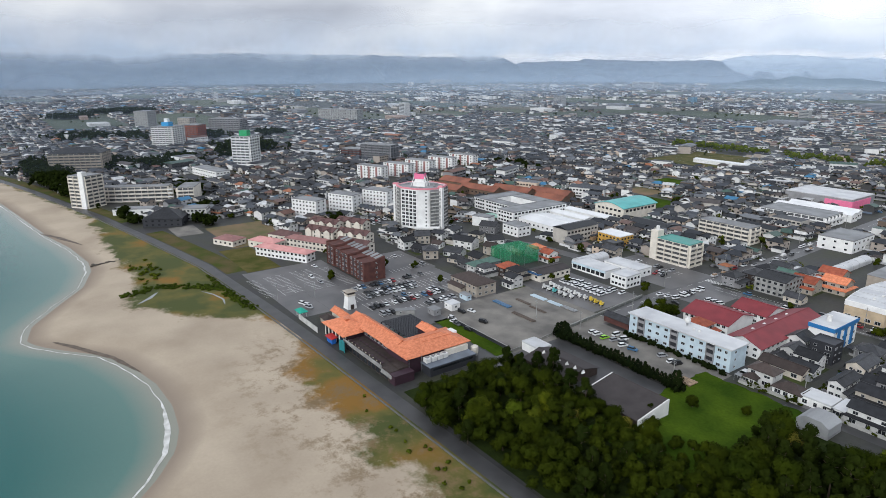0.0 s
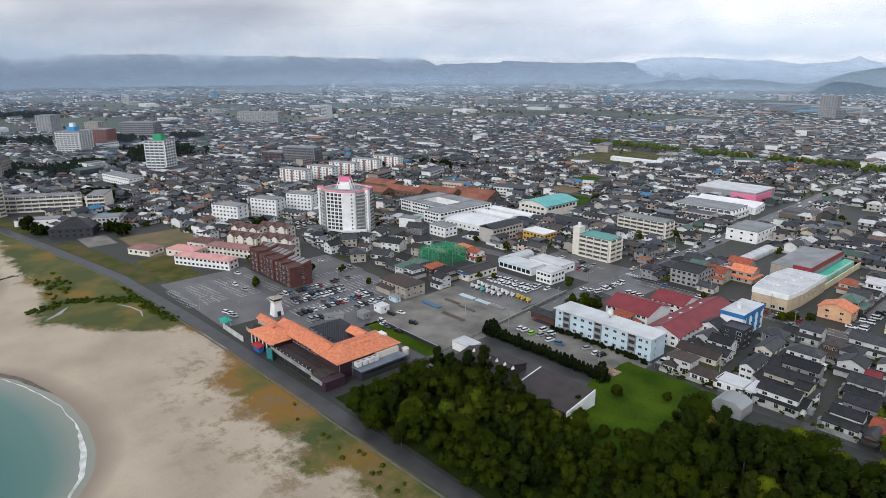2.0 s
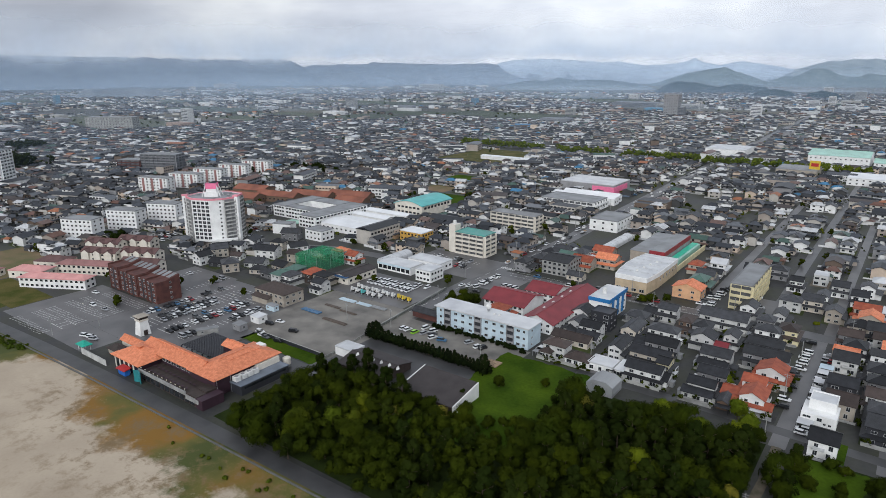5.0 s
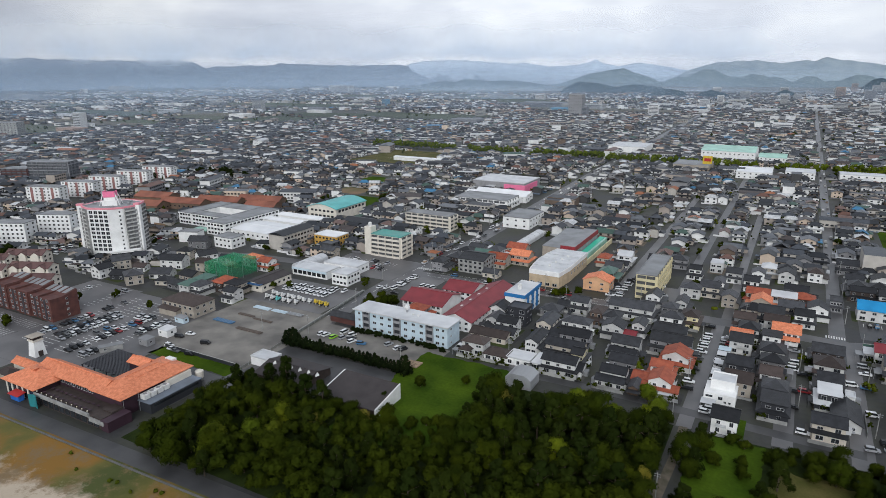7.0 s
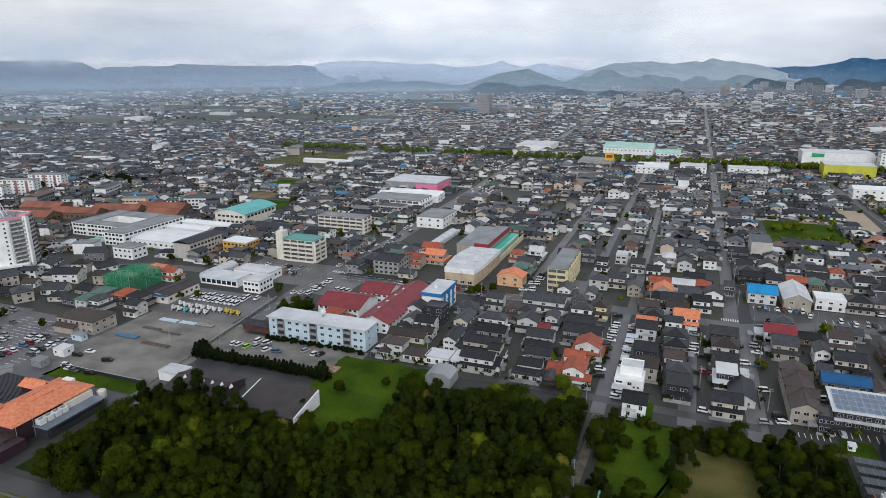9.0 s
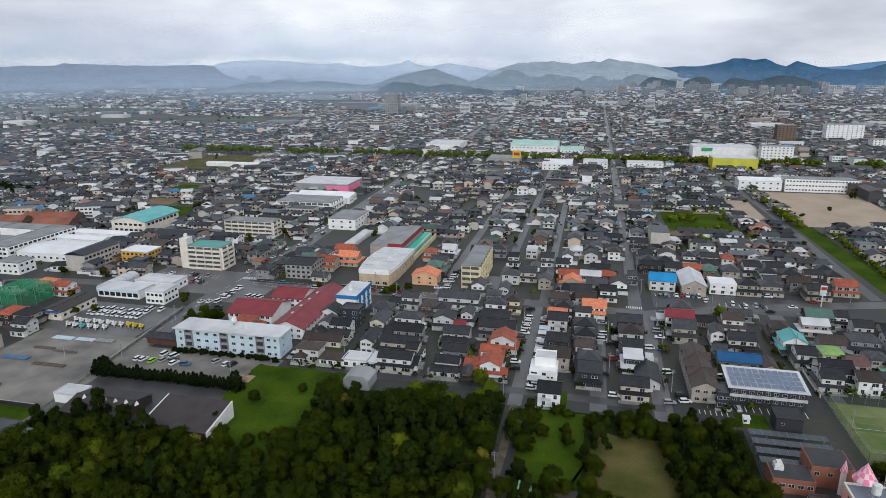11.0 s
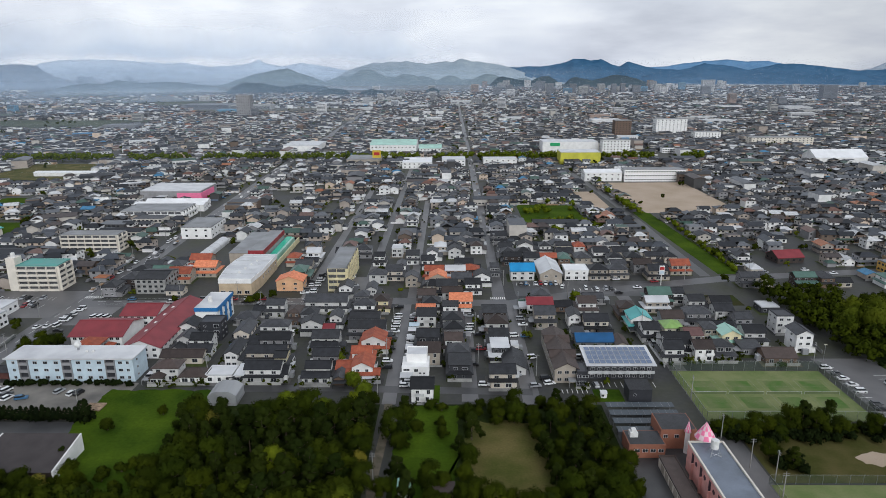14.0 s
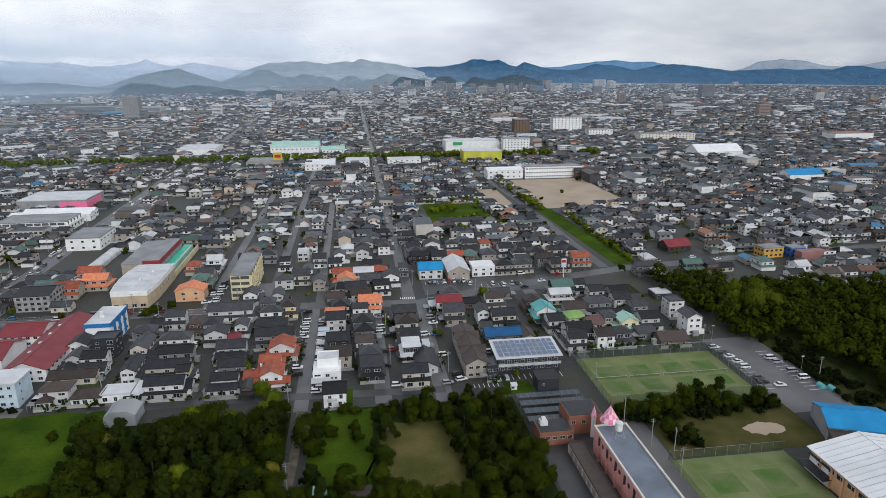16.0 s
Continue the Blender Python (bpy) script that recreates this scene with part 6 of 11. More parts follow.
# ---------------------------------------------------------------- apartment block by the gravel car park
def make_pale_block():
    ox, oy = -144, 225.5
    keep(-169, -119, 218, 233)
    b = thing("apartment_block", pose(ox, oy, 0), "long pale blue three-storey apartment block with white roof", "apartment block")
    part_mesh("wall", Shape().box(-24, 24, -5.5, 5.5, -0.2, 9.4).mesh("wall", M["bluewhite"]), b)
    part_mesh("roof", Shape().box(-24.6, 24.6, -6.4, 6.2, 9.4, 9.75).box(-24.6, 24.6, -6.4, -6.1, 9.75, 10.0).mesh("roof", M["r_white"]), b)
    # open stair bays in darker grey
    for x in (-17.5, -1.0, 15.5):
        s = Shape().box(x - 1.6, x + 1.6, -6.3, -5.5, 0, 0.9)
        for fl in range(3):
            s.box(x - 1.6, x + 1.6, -6.3, -5.52, 1.0 + fl * 3.0, 2.0 + fl * 3.0)
        s.box(x - 1.75, x - 1.6, -6.3, -5.52, -0.2, 9.39).box(x + 1.6, x + 1.75, -6.3, -5.52, -0.2, 9.39)
        part_mesh("stair_bay", s.mesh("stair_bay", M["grey"]), b, label="open grey stair bay")
        # black sheet on the wall stands for the shade inside the stair bay
        part_mesh("stair_shade", Shape().box(x - 1.6, x + 1.6, -5.54, -5.505, 0.3, 9.3).mesh("stair_shade", M["black"]), b)
    for fl in range(3):
        z = 1.75 + fl * 3.05
        for x in (-21.5, -13.2, -9.3, -5.2, 3.2, 7.2, 11.2, 19.2, 22.0):
            put_window(b, x, -5.51, z, 1.7 if x not in (-21.5, 22.0) else 1.1, 1.15)
        put_window(b, 24.01, -2.2, z, 1.0, 0.9, "E")
    t = part_mesh("water_tank", Shape().rod((0, 0, 0), (0, 0, 1.2), 0.5).mesh("water_tank", M["steel"]), b, pose(-0.5, 2, 9.75))
    sphere = bmesh.new()
    bmesh.ops.create_uvsphere(sphere, u_segments=14, v_segments=9, radius=1.35)
    me = bpy.data.meshes.new("tank_ball")
    sphere.to_mesh(me); sphere.free()
    me.materials.append(M["tank"])
    part_mesh("tank_ball", me, b, pose(-0.5, 2, 12.0), label="round cream water tank")
    for x in (4, 6.5):
        part_mesh("roof_vent", Shape().box(-0.4, 0.4, -0.4, 0.4, 0, 0.7).mesh("roof_vent", M["tank"]), b, pose(x, 0, 9.75))


make_pale_block()


# ---------------------------------------------------------------- brick apartments with stepped roofs
def make_brick():
    ox, oy = -321, 165
    keep(-345, -297, 157, 173)
    b = thing("brick_apartments", pose(ox, oy, 0), "red-brown brick apartments with stepped lean-to roofs", "apartment block")
    for k in range(5):
        x0 = -23 + k * 9.2
        h = 13 - (k % 2) * 0.8 - k * 0.45
        part_mesh("wall", Shape().box(x0, x0 + 9.19, -7 + (k % 2) * 0.7, 6.5, -0.2, h).add(
            [(x0, -1, h), (x0 + 9.19, -1, h), (x0 + 9.19, 6.5, h), (x0, 6.5, h), (x0, 6.5, h + 1.8), (x0 + 9.19, 6.5, h + 1.8)], [(0, 1, 5, 4), (1, 2, 5), (0, 4, 3), (3, 4, 5, 2)]).mesh("wall", M["brick"]), b)
        # black sheet on the brick imitates the shade of a recess
        part_mesh("bay_shade", Shape().box(x0 + 3.9, x0 + 5.3, -7.06 + (k % 2) * 0.7, -6.9 + (k % 2) * 0.7, 0.2, h - 0.6).mesh("bay_shade", M["black"]), b)
        part_mesh("chimney_wall", Shape().box(x0, x0 + 0.5, -7.2 + (k % 2) * 0.7, 6.6, -0.2, h + 0.9).mesh("chimney_wall", M["brick"]), b)
        for j in range(2):
            v = [(x0 + 0.9 + j * 4.3, 1.4, h + 0.62), (x0 + 3.7 + j * 4.3, 1.4, h + 0.62), (x0 + 3.7 + j * 4.3, 6.2, h + 1.78), (x0 + 0.9 + j * 4.3, 6.2, h + 1.78)]
            v += [(p[0], p[1], p[2] + 0.15) for p in v]
            part_mesh("roof", Shape().add(v, [(0, 3, 2, 1), (4, 5, 6, 7), (0, 1, 5, 4), (1, 2, 6, 5), (2, 3, 7, 6), (3, 0, 4, 7)]).mesh("roof", M["r_flat"]), b)
        for fl in range(4):
            for j in range(2):
                put_window(b, x0 + 2.4 + j * 4.4, -7.01 + (k % 2) * 0.7, 1.7 + fl * 2.9, 1.5, 1.5)
    for fl in range(4):
        put_window(b, 23.01, 1, 1.7 + fl * 2.7, 1.1, 1.1, "E")


make_brick()


# ---------------------------------------------------------------- care home, swimming hall, offices by the street
building("care_home", -162, -140, 251, 271, 5.2, "white", "r_red", 2, 0, "white care home with a crimson metal roof", "care home", "gable", 8, 0, rise=3.0, roof_over=0.9)
building("care_home", -134, -119, 240, 292, 5.2, "white", "r_red", 2, 0, "white care home wing with a crimson metal roof", "care home", "gable", 4, 14, rise=3.0, ridge="y", roof_over=0.9)
building("care_home", -152, -136, 275, 291, 5.0, "white", "r_red", 2, 0, "white care home annex with a crimson roof", "care home", "gable", 5, 4, rise=2.6, roof_over=0.8)
for k in range(7):
    v = thing("roof_skylight", pose(-129.5 + (k % 2) * 2.2, 252 + k * 4.6, 6.7), "small white roof skylight box", "skylight", "skylights of the care home")
    part_mesh("box", Shape().box(-0.5, 0.5, -0.7, 0.7, -0.6, 0.75).mesh("box", M["tank"]), v)


def make_office():
    b = building("office_block", -115, -105, 269, 290, 10.5, "white", "r_white", 3, 0, "white three-storey block with bright blue trim", "office", "flat", 0, 6, ww=1.4)
    part_mesh("trim", Shape().box(-5.3, 5.3, -10.9, -10.5, 9.3, 11.0).box(5.0, 5.4, -10.5, 10.9, 9.3, 11.0).mesh("trim", M["bluetrim"]), b, label="bright blue roof trim")
    for y in (-6, 0, 6):
        part_mesh("stripe", Shape().box(5.0, 5.25, y - 1.2, y + 1.2, 0.5, 9.3).mesh("stripe", M["bluetrim"]), b)
    part_mesh("water_tank", Shape().rod((0, 0, 0), (0, 0, 2.6), 1.1, 1.0, 10).mesh("water_tank", M["tank"]), b, pose(-1, -2, 10.7))


make_office()


def make_swim_hall():
    ox, oy = -112, 340
    keep(-134, -100, 312, 416)
    b = thing("swimming_hall", pose(ox, oy, 0), "cream swimming hall with a bowed pale roof", "swimming hall")
    # front block: bowed west side
    poly = [(-9, -24), (8, -24), (9.5, -10), (9.5, 22), (-9, 22), (-11, 10), (-11.5, -2), (-10.5, -14)]
    part_mesh("wall", Shape().prism(poly, -0.2, 8.4).mesh("wall", M["peach_base"]), b)
    part_mesh("parapet", Shape().prism([(x * 1.015, y * 1.01) for x, y in poly], 6.4, 8.8).mesh("parapet", M["white"]), b, label="white upper wall band")
    part_mesh("roof", Shape().prism([(x * 0.97, y * 0.98) for x, y in poly], 8.8, 9.0).mesh("roof", M["r_white"]), b)
    for k in range(5):
        part_mesh("roof_rib", Shape().box(-10, 9, -16 + k * 8, -15.7 + k * 8, 9.0, 9.2).mesh("roof_rib", M["frame"]), b)
    for k in range(4):
        part_mesh("roof_vent", Shape().box(-0.5, 0.5, -0.5, 0.5, 0, 0.9).mesh("roof_vent", M["tank"]), b, pose(-1 + k * 1.2, -14 + k * 7, 9))
    for k in range(6):
        put_window(b, 9.51, -7 + k * 5, 4.4, 1.2, 1.8, "E")
    for k in range(4):
        put_window(b, -7 + k * 4.2, -24.01, 1.5, 2.6, 1.7)
    # rear halls and the covered outdoor pool
    part_mesh("wall", Shape().box(-20, -8.6, 26, 75, -0.2, 8.2).mesh("wall", M["beige"]), b)
    part_mesh("roof", roof_shape("shed", 11.4, 49, 8.2, 0.4, 0.3).mesh("roof", M["r_flat"]), b, pose(-14.3, 50.5, 0))
    part_mesh("wall", Shape().box(-8.5, 0.5, 26, 76, -0.2, 9.4).box(0.5, 0.8, 26, 76, 7.0, 9.9, 1).box(-8.5, 0.8, 25.7, 26, 6.2, 9.9, 1).mesh("wall", M["grey"], M["crimsonband"]), b)
    part_mesh("roof", Shape().box(-8.5, 0.4, 26.1, 76, 9.4, 9.6).mesh("roof", M["r_flat"]), b)
    part_mesh("pool_cover", Shape().box(1.0, 4.6, 27, 80, -0.1, 4.2).mesh("pool_cover", M["pool"]), b, label="bright green plastic pool cover")
    part_mesh("pool_cover", Shape().box(4.7, 6.2, 27, 80, -0.1, 4.0).mesh("pool_cover", M["r_mint"]), b)
    part_mesh("wall", Shape().box(8.5, 9.0, 24, 82, -0.2, 3.4).mesh("wall", M["yellow"]), b)


make_swim_hall()
building("dormitory", -65, -55, 322, 363, 12.5, "yellow", "r_flat", 4, 0, "pale yellow four-storey dormitory with balconies", "apartment block", "flat", bands=0.9)
h = house(-85.5, 327, 10, 14, "r_orange", "peach", "gable", 2, 90, False, label="salmon two-storey house with a bright orange roof")


def make_white_cube():
    """The white modern house with parapet on the corner street."""
    x, y = -13.5, 229
    keep(-19, -8, 222, 236)
    b = thing("house", pose(x, y, 0), "white cube-shaped modern house with parapet roof", "house", "houses of the town")
    part_mesh("wall", Shape().box(-5.2, 5.2, -6, 4, -0.2, 4.6).box(-3.6, 4.4, -2, 5.5, 4.6, 7.6).mesh("wall", M["white"]), b)
    s = Shape().box(-3.4, 4.2, -1.8, 5.3, 7.6, 7.65)
    part_mesh("roof", s.mesh("roof", M["r_white"]), b)
    e = Shape()
    for x0, x1, y0, y1 in ((-3.6, 4.4, -2, -1.75), (-3.6, 4.4, 5.25, 5.5), (-3.6, -3.35, -1.75, 5.25), (4.15, 4.4, -1.75, 5.25)):
        e.box(x0, x1, y0, y1, 7.6, 8.1)
    part_mesh("parapet", e.mesh("parapet", M["white"]), b)
    put_window(b, 0.3, -6.01, 3.2, 1.5, 1.2)
    put_window(b, 3.4, -6.01, 2.0, 0.8, 0.7)
    put_window(b, 1.9, -6.01, 2.0, 0.8, 0.7)
    put_window(b, -3.4, -6.01, 3.4, 2.4, 0.8)


make_white_cube()


def carport(x, y, w, d, m, label):
    c = thing("carport", pose(x, y, 0), label, "carport", "carports along the street")
    part_mesh("roof", Shape().box(-w / 2, w / 2, -d / 2, d / 2, 2.3, 2.42).mesh("roof", M[m]), c)
    for sx in (-1, 1):
        for sy in (-1, 1):
            part_mesh("post", Shape().box(-0.06, 0.06, -0.06, 0.06, -0.1, 2.3).mesh("post", M["steel"]), c, pose(sx * (w / 2 - 0.2), sy * (d / 2 - 0.2), 0))


for y, m in ((221, "r_white"), (236, "r_grey"), (246, "r_white"), (256, "r_white"), (265, "r_white"), (270.5, "bluewhite")):
    carport(-16.8 if y < 230 else -16.5, y, 4.8, 4.6, m, "pale flat-roofed carport beside the street" if m != "r_grey" else "dark flat-roofed carport beside the street")
h = building("house_pair", -0, 10, 292, 302, 5.8, "white", "r_orange", 2, 0, "white two-storey house with two orange roof tiers", "house", "gable", 4, 2, rise=2.0, roof_over=0.8)
part_mesh("porch_roof", roof_shape("shed", 10, 2.2, 3.0, 0.9, 0.4).mesh("porch_roof", M["r_orange"]), h, pose(0, -6.2, 0))
part_mesh("balcony", Shape().box(-5, 5, -6.6, -6.4, 0.4, 2.2).mesh("balcony", M["white"]), h)


# ---------------------------------------------------------------- solar office, terrace, motel
def make_solar_office():
    b = building("solar_office", 52, 77, 222, 236, 5.8, "black", "r_white", 2, 0, "dark two-storey office with solar panels on its roof", "office", "shed", 9, 3, rise=1.4, roof_over=0.8)
    for i in range(11):
        for j in range(4):
            part_mesh("solar_panel", SOLAR, b, pose(-11.0 + i * 2.2, -5.0 + j * 3.1, 6.15 + 1.4 * (-5.0 + j * 3.1 + 7) / 14 + 0.1, math.degrees(math.atan(1.4 / 15.6))))
    part_mesh("balcony", Shape().box(-12.5, 12.5, -8, -7.9, 2.9, 3.9).box(-12.5, 12.5, -8, -7.05, 2.75, 2.9).mesh("balcony", M["frame"]), b)


def solar_unit(w=2.0, d=2.9):
    s = Shape().box(-w / 2, w / 2, -d / 2, d / 2, 0, 0.06, 0)
    a, b = w / 2 - 0.06, d / 2 - 0.06
    s.add([(-a, -b, 0.064), (a, -b, 0.064), (a, b, 0.064), (-a, b, 0.064)], [(0, 1, 2, 3)], 1)
    return s.mesh("solar_panel", M["frame"], M["solar"])


SOLAR = solar_unit()
make_solar_office()
b = building("terrace_apartments", 39, 48, 219, 255, 5.8, "beige", "r_brown", 2, 0, "beige two-storey terrace under a long brown roof", "apartment block", "gable", 3, 12, ridge="y", rise=2.2)
for k in range(2):
    part_mesh("cross_gable", roof_shape("gable", 9.5, 5, 5.8, 1.6, 0.5).mesh("cross_gable", M["r_brown"]), b, pose(0, -6 + k * 14, 0.6))


def make_motel():
    ox, oy = 74, 140
    m = thing("motel", pose(ox, oy, 0), "salmon-pink motel with long grey flat roof and cone turret", "motel")
    part_mesh("wall", Shape().box(-4.5, 5.5, -28, 26, -0.2, 8.6).mesh("wall", M["salmon"]), m)
    part_mesh("roof", Shape().box(-4.2, 5.2, -27.7, 25.7, 8.6, 8.7).mesh("roof", M["r_blue_grey"]), m)
    part_mesh("parapet", Shape().box(-4.7, -4.2, -28, 26, 8.6, 9.2).box(5.2, 5.7, -28, 26, 8.6, 9.2).box(-4.2, 5.2, 25.7, 26, 8.6, 9.2).mesh("parapet", M["offwhite"]), m)
    for k in range(8):
        y = 22 - k * 6.2
        part_mesh("door_recess", Shape().box(-4.56, -4.505, y - 1.2, y + 0.2, 2.4, 7.6).mesh("door_recess", M["maroon"]), m, label="dark red tall door recess")
        rd = Shape().rod((-4.58, y - 3.2, 6.2), (-4.5, y - 3.2, 6.2), 0.7, 0.7, 14)
        part_mesh("round_window", rd.mesh("round_window", M["maroon"]), m)
        part_mesh("buttress", Shape().box(-5.3, -4.5, y - 1.6, y - 1.3, -0.1, 5.2).mesh("buttress", M["salmon"]), m)
    # row of garages in front, brown roof over cream shutters
    part_mesh("garage_row", Shape().box(-12.2, -7.6, -28, 27, -0.2, 3.2).mesh("garage_row", M["offwhite"]), m)
    part_mesh("garage_roof", roof_shape("flat", 4.8, 55, 3.2, 0).mesh("garage_roof", M["r_brown"]), m, pose(-9.9, -0.5, 0))
    for k in range(14):
        part_mesh("shutter", Shape().box(-12.26, -12.21, -26 + k * 3.7, -23.4 + k * 3.7, 0, 2.5).mesh("shutter", M["beige"]), m)
    # entrance block at the north-west
    part_mesh("entrance_wall", Shape().box(-20, -9, 31, 39, -0.2, 4.6).box(-9, 2, 36, 46, -0.2, 6.6).mesh("entrance_wall", M["peach_dark"]), m)
    part_mesh("entrance_roof", Shape().box(-19.7, -9.3, 31.3, 38.7, 4.6, 4.7).box(-8.7, 1.7, 36.3, 45.7, 6.6, 6.7).mesh("entrance_roof", M["r_grey"]), m)
    for k in range(4):
        put_window(m, -17.5 + k * 2.4, 30.99, 2.6, 1.7, 1.1)
    for k in range(3):
        put_window(m, -7.5 + k * 3.4, 35.99, 4.4, 1.4, 1.2)
    # turret with patterned pink cone, and a small one beside it
    part_mesh("turret", Shape().prism([(1.2 + 2.5 * math.cos(a * math.pi / 4 + 0.39), 28.2 + 2.5 * math.sin(a * math.pi / 4 + 0.39)) for a in range(8)], -0.2, 9.2).mesh("turret", M["salmon"]), m)
    for cx, cy, z0, r, hh in ((1.2, 28.2, 9.2, 3.0, 5.0), (-1.6, 34.0, 7.4, 1.0, 3.6)):
        s = Shape()
        n = 12
        for ring in range(4):
            u0, u1 = ring / 4, (ring + 1) / 4
            for k in range(n):
                a0, a1 = 2 * math.pi * k / n, 2 * math.pi * (k + 1) / n
                p = [(cx + r * (1 - u) * math.cos(a), cy + r * (1 - u) * math.sin(a), z0 + hh * u) for u, a in ((u0, a0), (u0, a1), (u1, a1), (u1, a0))]
                s.add(p, [(0, 1, 2, 3)], (k + ring) % 2)
        s.prism([(cx + r * math.cos(2 * math.pi * k / n), cy + r * math.sin(2 * math.pi * k / n)) for k in range(n)], z0 - 0.25, z0 - 0.01, 1)
        part_mesh("cone_roof", s.mesh("cone_roof", M["pinkpaint"], M["pinkpale"]), m, label="pink and white chequered cone roof")
    if True:
        part_mesh("small_turret", Shape().prism([(-1.6 + 0.8 * math.cos(a * math.pi / 4), 34.0 + 0.8 * math.sin(a * math.pi / 4)) for a in range(8)], -0.2, 7.4).mesh("small_turret", M["white"]), m)
    tank = Shape().rod((0, 0, 2.0), (0, 0, 4.6), 1.1, 1.1, 14)
    part_mesh("water_tank", tank.mesh("water_tank", M["tank"]), m, pose(0.6, 20, 8.7), label="white cylindrical water tank")
    st = Shape()
    for sx in (-1, 1):
        for sy in (-1, 1):
            st.rod((sx * 1.6, sy * 1.6, 0), (sx * 0.9, sy * 0.9, 2.0), 0.08)
            st.rod((sx * 1.6, sy * 1.6, 0.1), (-sx * 1.2, sy * 1.2, 1.2), 0.04)
    part_mesh("tank_stand", st.mesh("tank_stand", M["steel"]), m, pose(0.6, 20, 8.7))
    part_mesh("air_unit", Shape().box(-1.2, 1.2, -1.2, 1.2, 0, 1.5).box(-0.7, 0.7, -0.7, 0.7, 1.5, 2.4).mesh("air_unit", M["tank"]), m, pose(-17.6, 36, 4.7))


make_motel()
for k in range(4):
    r = thing("carport", pose(65, 183 + k * 5.2, 0), "long carport roofed with dark solar panels", "carport", "solar carports")
    part_mesh("roof", Shape().box(-11.5, 11.5, -1.7, 1.7, 2.5, 2.62).mesh("roof", M["solar_dark"] if k else M["solar_dark"]), r)
    for i in range(5):
        part_mesh("post", Shape().box(-0.08, 0.08, -0.08, 0.08, -0.1, 2.5).mesh("post", M["steel"]), r, pose(-11 + i * 5.5, 1.2, 0))
    for i in range(9):
        part_mesh("panel_seam", Shape().box(-0.03, 0.03, -1.7, 1.7, 2.62, 2.65).mesh("panel_seam", M["grey"]), r, pose(-10 + i * 2.5, 0, 0))


# ---------------------------------------------------------------- sheds by the wood
def barn(name, x0, x1, y0, y1, h, rise, roof, wall, label, skylights=0, side_wall=None):
    keep(x0, x1, y0, y1)
    ox, oy = (x0 + x1) / 2, (y0 + y1) / 2
    b = thing(name, pose(ox, oy, 0), label, "shed")
    wing(b, ox, oy, x0, x1, y0, y1, -0.2, h, rise, "x", wall, roof, "gable", 0.5)
    for k in range(skylights):
        x = x0 + 3 + k * 4.2 - ox
        part_mesh("skylight", Shape().add([(x, -1.4, h + rise * 0.9), (x + 1.8, -1.4, h + rise * 0.9), (x + 0.9, -2.6, h + rise * 0.75), (x + 0.9, -1.2, h + rise + 1.0)], [(0, 2, 3), (2, 1, 3), (1, 0, 3)]).mesh("skylight", M["tank"]), b)
    return b


barn("workshop_shed", -172, -149, 161, 178, 2.8, 2.0, "r_shed", "darkwood", "long dark workshop shed with white skylights", 6)
building("flat_shed", -183, -173, 170, 177, 3.4, "white", "r_white", 1, 0, "small shed with a pale flat roof", "shed", "flat", 0, 2)
slab("pavement_sheds", -183, -113, 158.2, 191, 0.028, "asphalt", "dark asphalt yard round the sheds")


def make_lean_shed():
    keep(-140, -113, 158, 176)
    b = thing("storage_shed", pose(-127, 167, 0), "long brown-roofed shed with white end walls", "shed")
    v = [(-12, -8.4, 2.9), (12, -8.4, 2.9), (12, 7.4, 5.6), (-12, 7.4, 5.6)]
    v += [(p[0], p[1], p[2] + 0.2) for p in v]
    part_mesh("roof", Shape().add(v, [(0, 3, 2, 1), (4, 5, 6, 7), (0, 1, 5, 4), (1, 2, 6, 5), (2, 3, 7, 6), (3, 0, 4, 7)]).mesh("roof", M["r_shed"]), b)
    for x0 in (-12.4, 12.0):
        e = [(x0, -8.2, -0.2), (x0, 7.8, -0.2), (x0, 7.8, 6.0), (x0, -8.2, 3.3)]
        e += [(p[0] + 0.4, p[1], p[2]) for p in e]
        part_mesh("end_wall", Shape().add(e, [(0, 3, 2, 1), (4, 5, 6, 7), (0, 1, 5, 4), (1, 2, 6, 5), (2, 3, 7, 6), (3, 0, 4, 7)]).mesh("end_wall", M["white"]), b)
    part_mesh("parapet", Shape().box(-12, 12, 7.45, 7.8, -0.2, 5.8).mesh("parapet", M["darkwood"]), b)
    part_mesh("front_wall", Shape().box(-12, 12, -8, -7.8, -0.2, 2.9).mesh("front_wall", M["darkwood"]), b)


make_lean_shed()
barn("red_shed", -184, -170, 222, 227, 3.0, 1.4, "r_grey", "brick", "small red-brown shed with grey roof")


